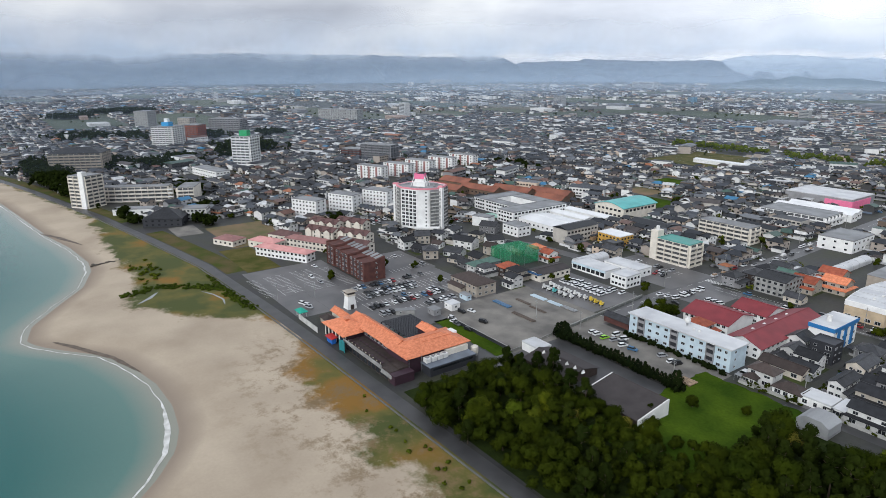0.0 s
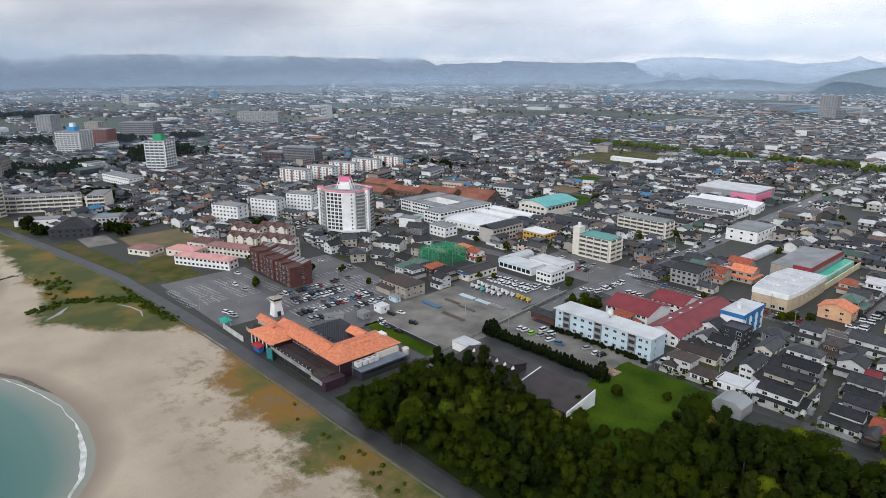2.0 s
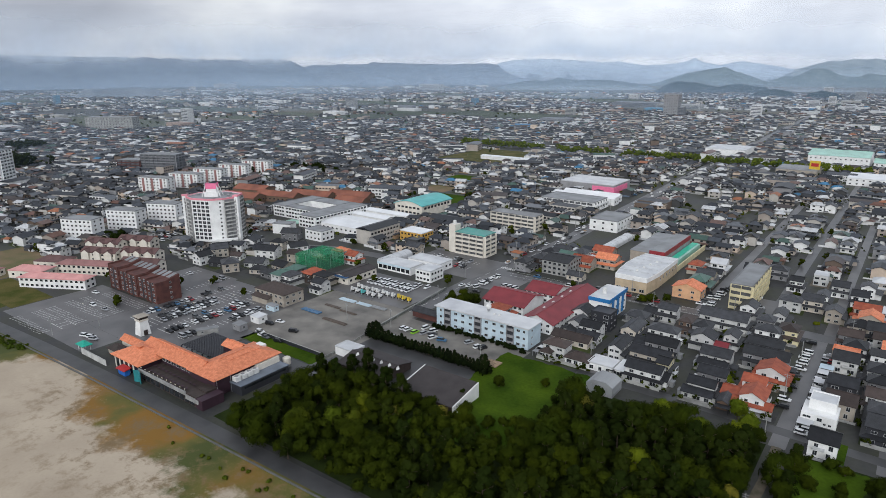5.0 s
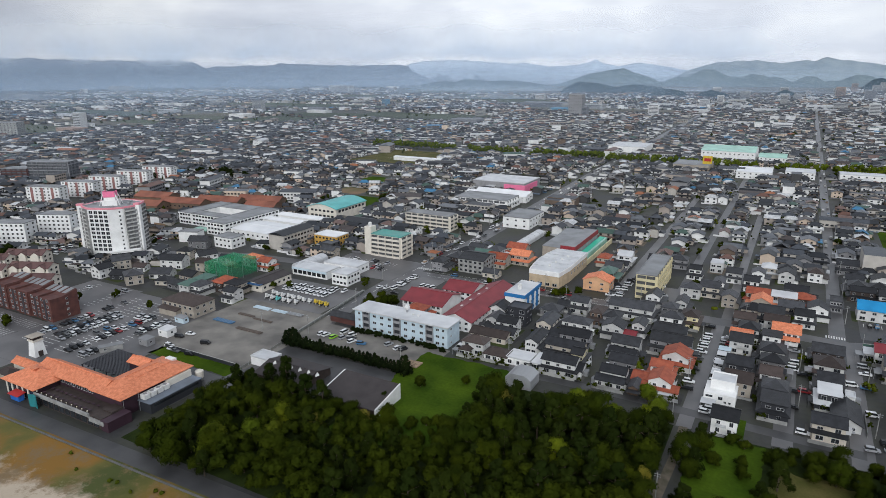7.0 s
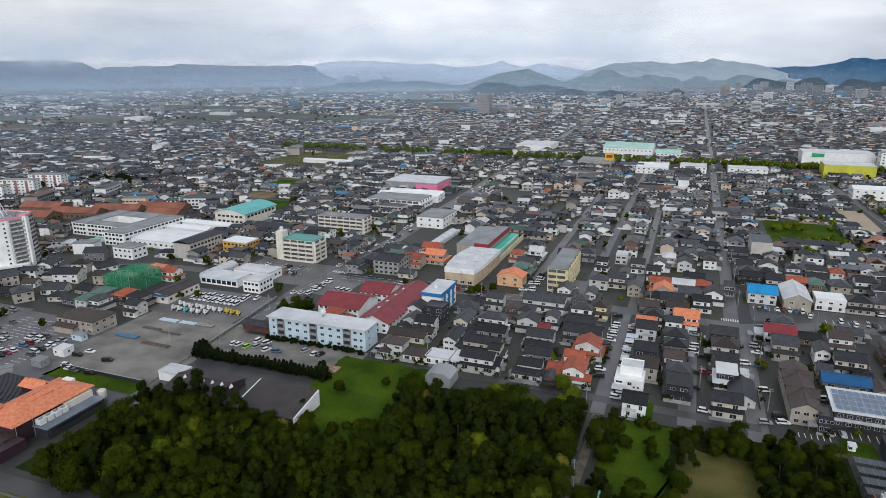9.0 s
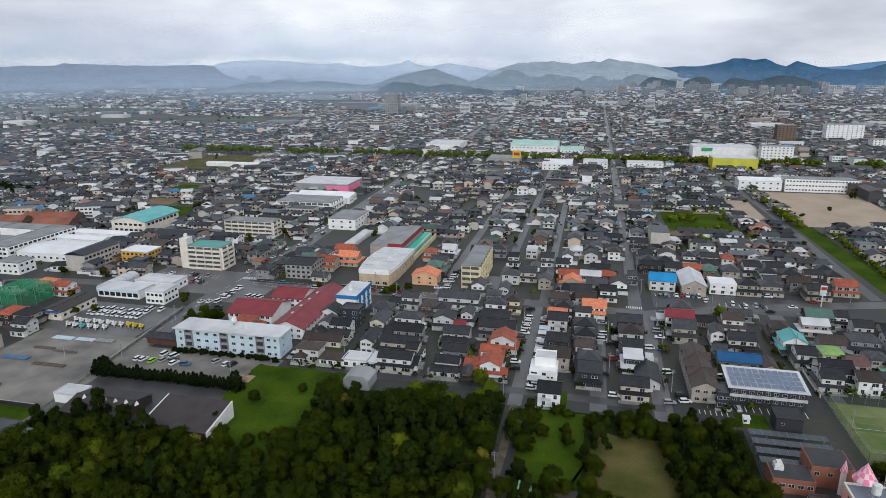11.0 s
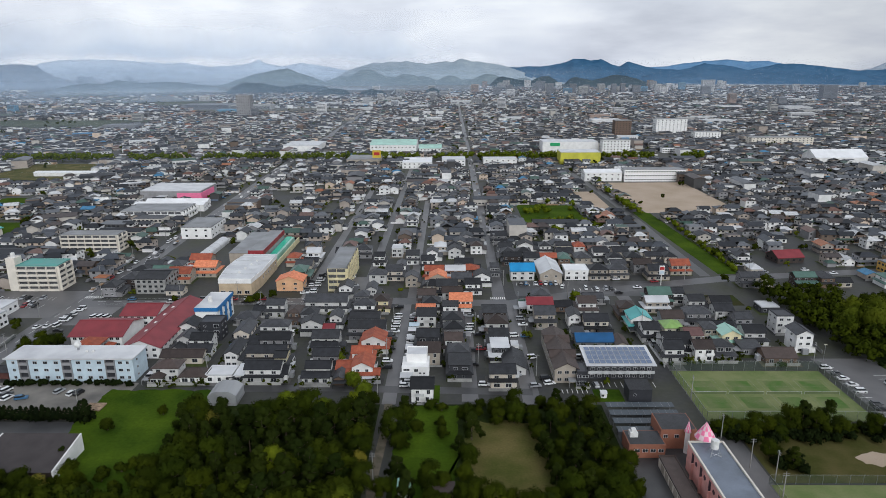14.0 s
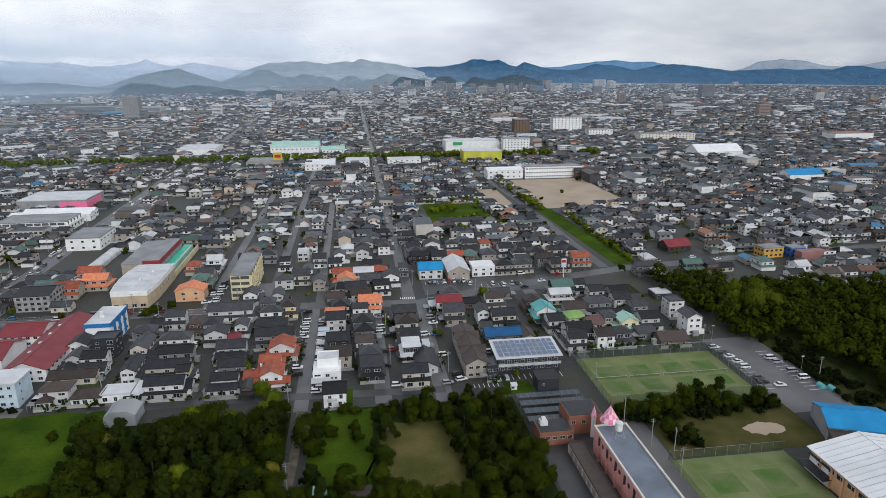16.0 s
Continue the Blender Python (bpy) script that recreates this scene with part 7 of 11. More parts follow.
def make_tunnel(x, y, w, l, h, rot, label, m="r_white"):
    t = thing("tunnel_shed", pose(x, y, 0, 0, 0, rot), label, "shed")
    s = Shape()
    n = 9
    prof = [(-w / 2, -0.1), (-w / 2, h * 0.45)] + [(-w / 2 * math.cos(math.pi * k / n), h * 0.45 + h * 0.55 * math.sin(math.pi * k / n)) for k in range(1, n)] + [(w / 2, h * 0.45), (w / 2, -0.1)]
    k = len(prof)
    v = [(px, -l / 2, pz) for px, pz in prof] + [(px, l / 2, pz) for px, pz in prof]
    s.add(v, [(i, i + 1, k + i + 1, k + i) for i in range(k - 1)] + [tuple(range(k)), tuple(range(2 * k - 1, k - 1, -1))])
    part_mesh("skin", s.mesh("skin", M[m]), t)
    for j in range(6):
        yy = -l / 2 + l * j / 5
        r = Shape()
        for i in range(k - 1):
            r.rod((prof[i][0] * 1.01, yy, prof[i][1] * 1.01), (prof[i + 1][0] * 1.01, yy, prof[i + 1][1] * 1.01), 0.06, n=5)
        part_mesh("hoop", r.mesh("hoop", M["steel"]), t, label="bent steel hoop over the sheet")
    keep(x - max(w, l) / 2, x + max(w, l) / 2, y - max(w, l) / 2, y + max(w, l) / 2)


def make_tent():
    t = thing("storage_tent", pose(-80.5, 206.5, 0), "grey ribbed storage tent shed with low gable", "shed")
    w, d, h = 10, 9, 3.8
    s = Shape().box(-w / 2, w / 2, -d / 2, d / 2, -0.2, h)
    v = [(-w / 2, -d / 2, h), (w / 2, -d / 2, h), (w / 2, d / 2, h), (-w / 2, d / 2, h), (-w / 4, -d / 2, h + 1.6), (w / 4, -d / 2, h + 1.6), (w / 4, d / 2, h + 1.6), (-w / 4, d / 2, h + 1.6)]
    s.add(v, [(0, 1, 5, 4), (1, 2, 6, 5), (2, 3, 7, 6), (3, 0, 4, 7), (4, 5, 6, 7)])
    part_mesh("skin", s.mesh("skin", M["r_tent"]), t)
    part_mesh("base_band", Shape().box(-w / 2 - 0.05, w / 2 + 0.05, -d / 2 - 0.05, d / 2 + 0.05, -0.1, 0.9).mesh("base_band", M["grey"]), t)
    for k in range(6):
        part_mesh("rib", Shape().box(-w / 2 - 0.05 + k * 2.02, -w / 2 + 0.05 + k * 2.02, -d / 2 - 0.08, -d / 2 - 0.05, 0, h).mesh("rib", M["steel"]), t)
    keep(-87, -74, 200, 213)


make_tent()
make_tunnel(-154, 400, 7, 40, 4.0, 0, "pale plastic greenhouse tunnel")
make_tunnel(-251, 287, 8, 24, 4.4, 0, "pale arched storage tunnel")

# ---------------------------------------------------------------- other large buildings
building("lodge", -390, -350, 137.4, 145.8, 5.8, "white", "r_pink", 2, 28, "white two-storey lodge with faded pink roof", "lodge", "hip", 13, 2, rise=1.5, roof_over=0.8)
building("lodge", -399, -363, 159.6, 168.6, 5.8, "offwhite", "r_pinkdull", 2, 26, "cream two-storey lodge with dull pink roof", "lodge", "hip", 11, 2, rise=1.5, roof_over=0.8)
building("lodge", -412, -390, 136, 147, 4.6, "offwhite", "r_pink", 1, 26, "low cream lodge hall with pink roof", "lodge", "hip", 4, 3, rise=1.8)
building("lodge", -432, -414, 118, 130, 4, "offwhite", "r_pinkdull", 1, 26, "low lodge pavilion with dull pink roof", "lodge", "hip", 4, 3, rise=1.8)
building("lodge", -420, -400, 152, 164, 4.6, "offwhite", "r_roseb", 1, 26, "cream lodge hall with rosy brown roof", "lodge", "hip", 4, 3, rise=2.2)
for cx, cy in ((-465, 200.5), (-468, 233.5), (-466, 264)):
    building("apartment_block", cx - 12.5, cx + 12.5, cy - 6, cy + 6, 14.5, "white", "r_flat", 5, 24, "white five-storey apartment slab with small windows", "apartment block", "flat", 7, 2, ww=1.5, wh=1.2)
for cx, cy in ((-590, 328), (-588, 359), (-595, 391), (-600, 425), (-604, 458)):
    b = building("apartment_block", cx - 17, cx + 17, cy - 5.5, cy + 5.5, 14, "white", "r_flat", 5, 18, "white five-storey apartment slab with rust-red panels", "apartment block", "flat", 8, 2, ww=1.6, wh=1.2)
    for k in range(3):
        part_mesh("panel", Shape().box(-12.2 + k * 10.6, -9.6 + k * 10.6, -5.7, -5.55, 0.5, 13.6).mesh("panel", M["r_pinkdull"]), b, label="rust-red vertical panel")
for cx, cy, n in ((-412, 190, 3), (-392, 178, 3), (-372, 192, 3), (-402, 206, 3), (-350, 180, 2)):
    b = building("row_apartments", cx - 12, cx + 12, cy - 4.5, cy + 4.5, 8, "offwhite", "r_roseb", 3, 24, "cream three-storey row apartments with rosy brown gables", "apartment block", "gable", 7, 2, rise=2.2)
    for k in range(n):
        part_mesh("cross_gable", roof_shape("gable", 6, 5, 8, 1.7, 0.4).mesh("cross_gable", M["r_roseb"]), b, pose(-8 + k * 8, -2.6, 0.2, 0, 0, 90))
        part_mesh("bay", Shape().box(-2.2, 2.2, -5.6, -4.5, -0.2, 8.2).add([(-2.2, -5.6, 8.2), (2.2, -5.6, 8.2), (0, -5.6, 9.7)], [(0, 1, 2)]).mesh("bay", M["offwhite"]), b, pose(-8 + k * 8, 0, 0))
b = building("hotel", -624, -606, 56, 74, 27, "offwhite", "r_flat", 9, 34, "tall cream seaside hotel with balconies", "hotel", "flat", bands=1.2)
part_mesh("stair_tower", Shape().box(4, 9, -10.5, -6, -0.2, 31).mesh("stair_tower", M["white"]), b)
b = building("hotel_wing", -644, -588, 98, 110, 13, "offwhite", "r_flat", 4, 62, "long cream four-storey hotel wing with balcony bands", "hotel", "flat", bands=1.3)
for fl in range(4):
    part_mesh("balcony", Shape().box(-32, 32, -7.2, -6.05, 0.2 + fl * 3.25, 1.2 + fl * 3.25).mesh("balcony", M["white"]), b)
building("hotel_wing", -606, -580, 136, 150, 13, "offwhite", "r_flat", 4, -28, "cream four-storey hotel wing", "hotel", "flat", bands=1.3)
building("banquet_hall", -524, -496, 92, 116, 6, "black", "r_dark", 2, 62, "dark banquet hall with a big black tiled roof", "hall", "hip", 6, 2, rise=6)
building("hotel_annex", -522, -504, 120, 134, 9, "concrete_pale", "r_flat", 3, 62, "bare grey concrete hotel annex", "hotel", "flat", 6, 4)
building("bath_house", -576, -544, 86, 97, 4.5, "white", "r_flat", 1, 62, "low white bath house beside the hotel", "hall", "flat", 5, 2)
building("terrace_hotel", -862, -806, 72, 100, 22, "beige", "r_dark", 7, 62, "stepped dark-roofed seaside inn", "hotel", "hip", rise=5, bands=1.3)
building("white_arcade", -740, -684, 188, 204, 8, "white", "r_flat", 2, 10, "white two-storey arcaded building", "building", "flat", 14, 4)
b = building("green_top_tower", -767, -744, 240, 262, 36, "white", "r_flat", 11, 40, "white high-rise with a bright green roof box", "high-rise", "flat", bands=1.3)
part_mesh("roof_box", Shape().box(-5, 5, -4, 4, 36, 42.5).mesh("roof_box", M["greenbox"]), b, label="bright green roof box")
b = building("blue_top_tower", -1024, -990, 208, 236, 31, "white", "r_flat", 11, 40, "white stepped high-rise with a blue roof box", "high-rise", "flat", bands=1.4)
part_mesh("roof_box", Shape().box(-6, 6, -5, 5, 31, 37).mesh("roof_box", M["skybox_blue"]), b, label="bright blue roof box")
part_mesh("roof_top", Shape().box(-3, 3, -2.5, 2.5, 37, 42).mesh("roof_top", M["white"]), b)
building("red_tower", -1070, -1046, 262, 284, 27, "rustwall", "r_flat", 9, 40, "rust-red high-rise apartment block", "high-rise", "flat", bands=1.3)
building("grey_tower", -1190, -1130, 345, 370, 26, "grey", "r_flat", 8, 40, "broad grey high-rise block", "high-rise", "flat", bands=1.3)
building("tower_block", -1380, -1350, 250, 275, 32, "concrete", "r_flat", 10, 40, "tall pale concrete tower block", "high-rise", "flat", 5, 4)
building("tower_block", -1260, -1235, 300, 320, 24, "beige", "r_flat", 8, 40, "tall beige concrete tower block", "high-rise", "flat", 5, 4)
building("office_slab", -1360, -1260, 640, 665, 22, "concrete", "r_flat", 7, 30, "long pale grey office slab", "office", "flat", 16, 4)
building("dark_block", -735, -690, 398, 416, 19, "housegrey", "r_flat", 6, 25, "dark grey-brown six-storey block", "apartment block", "flat", bands=1.2)
building("red_block", -760, -730, 380, 398, 12, "brick", "r_flat", 4, 25, "red-brown four-storey apartment block", "apartment block", "flat", bands=1.0)


def make_school():
    ox, oy = -380, 342
    keep(-414, -348, 308, 370)
    b = thing("school", pose(ox, oy, 0), "flat-roofed grey school with a U-shaped court", "school")
    for x0, x1, y0, y1 in ((-34, -20, -16, 26), (-19.9, 12, 12, 26), (12.1, 30, -30, 26), (-19.9, 12, -16, -6)):
        part_mesh("wall", Shape().box(x0, x1, y0, y1, -0.2, 8.8).mesh("wall", M["white"]), b)
        part_mesh("roof", roof_shape("flat", x1 - x0, y1 - y0, 8.8, 0).mesh("roof", M["r_flat"]), b, pose((x0 + x1) / 2, (y0 + y1) / 2, 0))
    for fl in range(3):
        windows_on(b, "S", -33, -21, -16.01, [1.7 + fl * 2.9], 4, 2.2, 1.4)
        windows_on(b, "S", -19, 11, -16.01, [1.7 + fl * 2.9], 9, 2.4, 1.4)
        windows_on(b, "E", -29, 25, 30.01, [1.7 + fl * 2.9], 15, 2.6, 1.4)
        windows_on(b, "S", 13, 29, -30.01, [1.7 + fl * 2.9], 5, 2.2, 1.4)
    part_mesh("pool", Shape().box(-8, 6, -26, -19, -0.1, 0.8).mesh("pool", M["r_mint"]), b)


make_school()
building("low_hall", -348, -306, 316, 344, 5.2, "white", "r_white2", 1, 0, "low white hall with bright metal roof", "hall", "gable", 9, 6, rise=1.2)
building("low_hall", -352, -314, 350, 360, 5.2, "white", "r_white2", 1, 0, "low white hall with bright metal roof", "hall", "gable", 8, 2, rise=1.0)
building("low_hall", -350, -308, 366, 376, 5.2, "white", "r_white2", 1, 0, "low white hall with bright metal roof", "hall", "gable", 8, 2, rise=1.0)


def make_sports_hall():
    ox, oy = -323, 406
    keep(-340, -306, 385, 430)
    b = thing("sports_hall", pose(ox, oy, 0), "cream school sports hall with teal arched roof", "sports hall")
    part_mesh("wall", Shape().box(-14, 14, -19, 20, -0.2, 9).mesh("wall", M["offwhite"]), b)
    n = 10
    pr = [(-14.8 + 29.6 * k / n, 9 + 3.2 * math.sin(math.pi * k / n)) for k in range(n + 1)]
    v = [(x, -20, z) for x, z in pr] + [(x, 21, z) for x, z in pr] + [(x, -20, z + 0.4) for x, z in pr] + [(x, 21, z + 0.4) for x, z in pr]
    m = n + 1
    f = [(2 * m + k, 2 * m + k + 1, 3 * m + k + 1, 3 * m + k) for k in range(n)] + [(k, m + k, m + k + 1, k + 1) for k in range(n)]
    f += [(k, k + 1, 2 * m + k + 1, 2 * m + k) for k in range(n)] + [(m + k + 1, m + k, 3 * m + k, 3 * m + k + 1) for k in range(n)]
    part_mesh("roof", Shape().add(v, f).mesh("roof", M["r_teal"]), b)
    g = [(x, z) for x, z in pr if -14 < x < 14]
    part_mesh("gable", Shape().add([(-14, -19, 9)] + [(x, -19, z) for x, z in g] + [(14, -19, 9)], [tuple(range(len(g) + 1, -1, -1))]).mesh("gable", M["offwhite"]), b)
    windows_on(b, "S", -12, 12, -19.01, [3, 7], 6, 2.6, 1.6)
    windows_on(b, "E", -17, 18, 14.01, [7], 8, 3.0, 1.8)


make_sports_hall()
for x0, x1, y0, y1 in ((-500, -462, 338, 354), (-478, -436, 360, 374), (-455, -414, 380, 394), (-425, -384, 398, 412), (-400, -372, 380, 394), (-520, -485, 366, 384)):
    building("terracotta_hall", x0, x1, y0, y1, 5.5, "brown", "r_terra", 1, 12, "low hall with a broad terracotta roof", "hall", "gable", 9, 3, rise=3.2)
b = building("apartment_block", -231, -209, 323, 336, 13.6, "offwhite", "r_tealflat", 5, 0, "cream five-storey apartment block with teal roof edge", "apartment block", "flat", bands=1.2)
part_mesh("stair_tower", Shape().box(-16, -11.1, -6.6, -0.6, -0.2, 18).mesh("stair_tower", M["offwhite"]), b)
part_mesh("tank_ball", Shape().rod((-13.5, -3.6, 18), (-13.5, -3.6, 20.4), 1.4, 1.0, 12).mesh("tank_ball", M["tank"]), b)
b = building("apartment_block", -252, -215, 398, 410, 11, "offwhite", "r_flat", 4, 0, "long beige four-storey apartment block", "apartment block", "flat", bands=1.1)
b = building("commercial_hall", -256, -208, 484, 512, 7.5, "white", "r_flat", 2, 0, "long white two-storey commercial hall with galleries", "shop", "flat", bands=1.5)
part_mesh("gallery", Shape().box(-24, 24, -15.5, -14.05, 3.2, 4.4).mesh("gallery", M["concrete_pale"]), b)
building("nursery_hall", -459, -385, 698, 708, 4, "white", "r_white2", 1, 0, "long low white nursery hall beside the fields", "hall", "gable", 0, 0, rise=1.0)
building("canopy_hall", -262, -204, 518, 528, 5.5, "white", "r_white2", 1, 0, "long low hall with bright white arched roof", "hall", "gable", 0, 2, rise=1.6)
building("canopy_hall", -258, -206, 532, 540, 5.5, "white", "r_white2", 1, 0, "long low hall with bright white arched roof", "hall", "gable", 0, 2, rise=1.6)
b = building("supermarket", -276, -222, 560, 600, 9, "grey", "r_white", 2, 0, "large grey supermarket with pink facade band", "supermarket", "flat", 0, 0)
part_mesh("pink_front", Shape().box(6, 27.3, -20.6, -20.05, 0, 7.5).box(27.05, 27.6, -20, 12, 0, 7.5).mesh("pink_front", M["pinkpaint"]), b, label="bright pink shop front")
b = building("warehouse", -187, -166, 430, 460, 8, "white", "r_flat", 2, 0, "white flat-roofed shop with grey roof", "shop", "flat", 3, 5)
b = building("guest_house", -265, -243, 193, 206, 6.2, "beige", "r_brown", 2, 0, "beige two-storey guest house with brown hipped roof", "house", "hip", 6, 3, rise=2.6)
part_mesh("porch", Shape().box(-10, 2, -9.5, -6.6, -0.2, 3).mesh("porch", M["beige"]), b)
part_mesh("porch_roof", roof_shape("shed", 12.6, 3, 3, 0.9, 0.3).mesh("porch_roof", M["r_brown"]), b, pose(-4, -8.1, 0))
b = building("dealer_hall", -249, -224, 269, 281, 4.2, "white", "r_white", 1, 0, "white vehicle dealer hall with blue-grey shop windows", "showroom", "flat", 7, 0, ww=3, wh=2.6)
part_mesh("band", Shape().box(-12.6, 12.6, -6.4, -6.1, 3.2, 4.4).mesh("band", M["bluewhite"]), b)
building("dealer_office", -217, -206.5, 265, 277, 6.4, "white", "r_white", 2, 0, "white two-storey dealer office", "office", "flat", 4, 4)
building("dealer_annex", -238, -214, 284, 296, 4.5, "white", "r_white", 1, 0, "low dealer annex with pale roof", "office", "flat", 5, 3)
b = building("shop_row", -253, -241, 236, 259, 4.2, "offwhite", "r_shed", 1, 0, "low cream shop row with a bright blue end roof", "shop", "gable", 2, 6, rise=1.2, ridge="y")
part_mesh("porch_roof", Shape().box(-6, 6, -13.6, -10.5, 4.3, 4.6).mesh("porch_roof", M["r_blue"]), b)
building("orange_shop", -281, -262, 327, 340, 6.5, "yellowwall", "r_white2", 2, 0, "yellow two-storey shop with white flat roof", "shop", "flat", 6, 4)
building("white_shop", -336, -320, 290, 302, 7, "white", "r_flat", 2, 0, "white two-storey corner shop", "shop", "flat", 4, 3)
building("grey_office", -166, -150, 318, 336, 8, "concrete", "r_dark", 3, 0, "grey three-storey office building", "office", "gable", 5, 5, rise=2)
for x, y, r in ((-150, 340, "r_rust"), (-140, 352, "r_orange"), (-148, 366, "r_rust")):
    house(x, y, 12, 9, r, "beige", "gable", 2)
b = building("blue_canopy_shed", 147, 166, 157, 173, 5, "grey", "r_skyblue", 1, -20, "open shed with bright blue metal roof", "shed", "gable", 0, 0, rise=2.6)
part_mesh("lean_to", roof_shape("shed", 19, 6, 3.4, 0.8, 0.3).mesh("lean_to", M["r_brown"]), b, pose(0, -10.5, 0))


def make_gym():
    ox, oy = 144, 126
    b = thing("gymnasium", pose(ox, oy, 0, 0, 0, 0), "peach gymnasium with a pale ribbed metal roof", "gymnasium")
    part_mesh("wall", Shape().box(-15, 15, -24, 22, -0.2, 7.4).add([(-15, 22, 7.4), (15, 22, 7.4), (0, 22, 10.6)], [(1, 0, 2)]).add([(-15, -24, 7.4), (15, -24, 7.4), (0, -24, 10.6)], [(0, 1, 2)]).mesh("wall", M["peach"]), b)
    part_mesh("roof", roof_shape("gable", 46, 30, 7.4, 3.2, 1.0).mesh("roof", M["r_white2"]), b, pose(0, -1, 0, 0, 0, 90))
    for k in range(20):
        for sx in (-1, 1):
            v = Shape().box(-0.06, 0.06, 0, 15.4, 0, 0.08)
            part_mesh("roof_rib", RIB, b, pose(sx * 15.4, -22 + k * 2.25, 7.62, 0, -sx * math.degrees(math.atan(3.2 / 15)) * -1 if False else sx * 12.04, 0) @ Matrix.Diagonal((-sx, 1, 1, 1)))
    part_mesh("roof_edge", Shape().box(-15.4, 15.4, 22.05, 22.3, 7.0, 7.6).mesh("roof_edge", M["white"]), b)
    windows_on(b, "W", -20, 20, -15.01, [5.2], 10, 3.2, 1.5)
    for k in range(10):
        part_mesh("pilaster", Shape().box(-15.4, -15, -22.2 + k * 4.4, -21.8 + k * 4.4, -0.2, 7.2).mesh("pilaster", M["peach"]), b)


RIB = Shape().box(0, 15.6, -0.06, 0.06, 0, 0.09).mesh("roof_rib", M["frame"])
make_gym()
building("yellow_store", 133, 181, 776, 804, 14, "yellowpanel", "r_white", 2, 0, "big yellow store with white roof", "store", "flat", 0, 0)
b = building("white_store", 124, 198, 868, 900, 16, "white", "r_white", 3, 0, "big white store with a small green sign", "store", "flat", 0, 0)
part_mesh("sign_board", Shape().box(-27, -14, -16.8, -16.2, 11, 15).mesh("sign_board", M["greenbox"]), b, label="blank green sign board")
b = building("corner_shop", 247, 261, 349, 358, 6, "yellowwall", "r_flat", 2, 5, "ochre yellow two-storey corner shop", "shop", "flat", 4, 3)
building("corner_house", 264, 274, 347, 355, 6, "bluepaint", "r_flat", 2, 5, "dark blue two-storey house by the road", "house", "flat", 3, 2)
building("red_roofed_hall", 195, 212, 371, 383, 3.4, "darkwood", "r_red", 1, 8, "low hall with a bright red gable roof", "hall", "gable", 4, 3, rise=3)
building("school", 178, 240, 654, 670, 12, "white", "r_flat", 3, 0, "white school block beside the sandy yard", "school", "flat", 22, 3)
part_mesh("entrance", Shape().box(10, 30, -16, -10.1, -0.2, 6).mesh("entrance", M["r_pinkdull"]), b)
building("school_hall", 138, 176, 656, 676, 9, "white", "r_white2", 2, 0, "white school hall with bright roof", "school", "gable", 6, 4, rise=2)
building("white_slab", 200, 236, 850, 866, 20, "white", "r_flat", 6, 0, "white six-storey apartment slab", "apartment block", "flat", 8, 3)
b = building("mint_hall", -108, -46, 868, 930, 13, "white", "r_mint", 2, 0, "white sports hall with mint green roof", "sports hall", "gable", 12, 0, rise=4)
building("mint_hall", -42, -12, 870, 905, 8, "white", "r_mint", 2, 0, "small white hall with mint green roof", "sports hall", "gable", 6, 0, rise=3)
b = building("store", -125, -86, 772, 812, 7, "beige", "r_flat", 2, 0, "beige store with a yellow sign board", "store", "flat", 0, 0)
part_mesh("sign_board", Shape().box(12, 22, -19.5, -18.7, 9, 18).mesh("sign_board", M["yellowpaint"]), b, label="yellow sign board with dark blank panel")
part_mesh("sign_panel", Shape().box(13.5, 20.5, -19.62, -19.5, 12, 15.5).mesh("sign_panel", M["redpaint"]), b)
building("store", -56, -22, 745, 785, 7, "white", "r_white2", 2, 0, "white roadside store with bright roof", "store", "flat", 6, 0)
building("store", -10, 18, 765, 795, 7, "white", "r_white", 2, 0, "white roadside store with pale roof", "store", "flat", 6, 0)
building("store", 40, 80, 770, 790, 7, "white", "r_white", 2, 0, "long white roadside store", "store", "flat", 6, 0)
building("pale_store", -235, -185, 905, 960, 8, "white", "r_white", 2, 0, "large store with pale roof and red sign", "store", "flat", 0, 0)
building("dark_tower", -505, -472, 1545, 1570, 50, "grey", "r_flat", 14, 0, "tall dark grey apartment tower", "high-rise", "flat", 6, 4)
building("blue_roof_hall", 442, 480, 598, 618, 6, "white", "r_skyblue", 2, 0, "hall with a bright blue roof", "hall", "gable", 0, 0)
building("pink_market", 735, 800, 905, 935, 12, "white", "r_pinkdull", 2, 0, "white market with pale pink roof", "store", "flat", 0, 0)
building("domed_hall", 438, 500, 774, 806, 7, "white", "r_white2", 2, 0, "white hall with a broad bright roof", "hall", "gable", 0, 0, rise=8)
building("long_slab", 440, 530, 950, 970, 12, "offwhite", "r_flat", 4, 0, "long cream four-storey slab", "apartment block", "flat", 16, 2)
building("white_tower", 350, 402, 1110, 1130, 26, "white", "r_flat", 8, 0, "white eight-storey slab with window bands", "high-rise", "flat", 8, 3)
building("grey_tower", 268, 294, 1060, 1080, 28, "brown", "r_flat", 9, 0, "tall grey-brown apartment tower", "high-rise", "flat", 5, 3)
building("white_clinic", 380, 420, 1012, 1030, 14, "white", "r_flat", 5, 0, "white five-storey clinic building", "clinic", "flat", 8, 3)
h = house(40, 344.5, 13, 11, "r_skyblue", "white", "gable", 2, 0, False, label="white two-storey house with a bright blue roof")
house(55, 346, 24, 12, "r_white", "beige", "gable", 2, 90, False, label="long beige shop with pale roof")
house(70, 345, 13, 11, "r_white2", "white", "flat", 2, 0, False, label="white cube-shaped shop beside the crossroads")

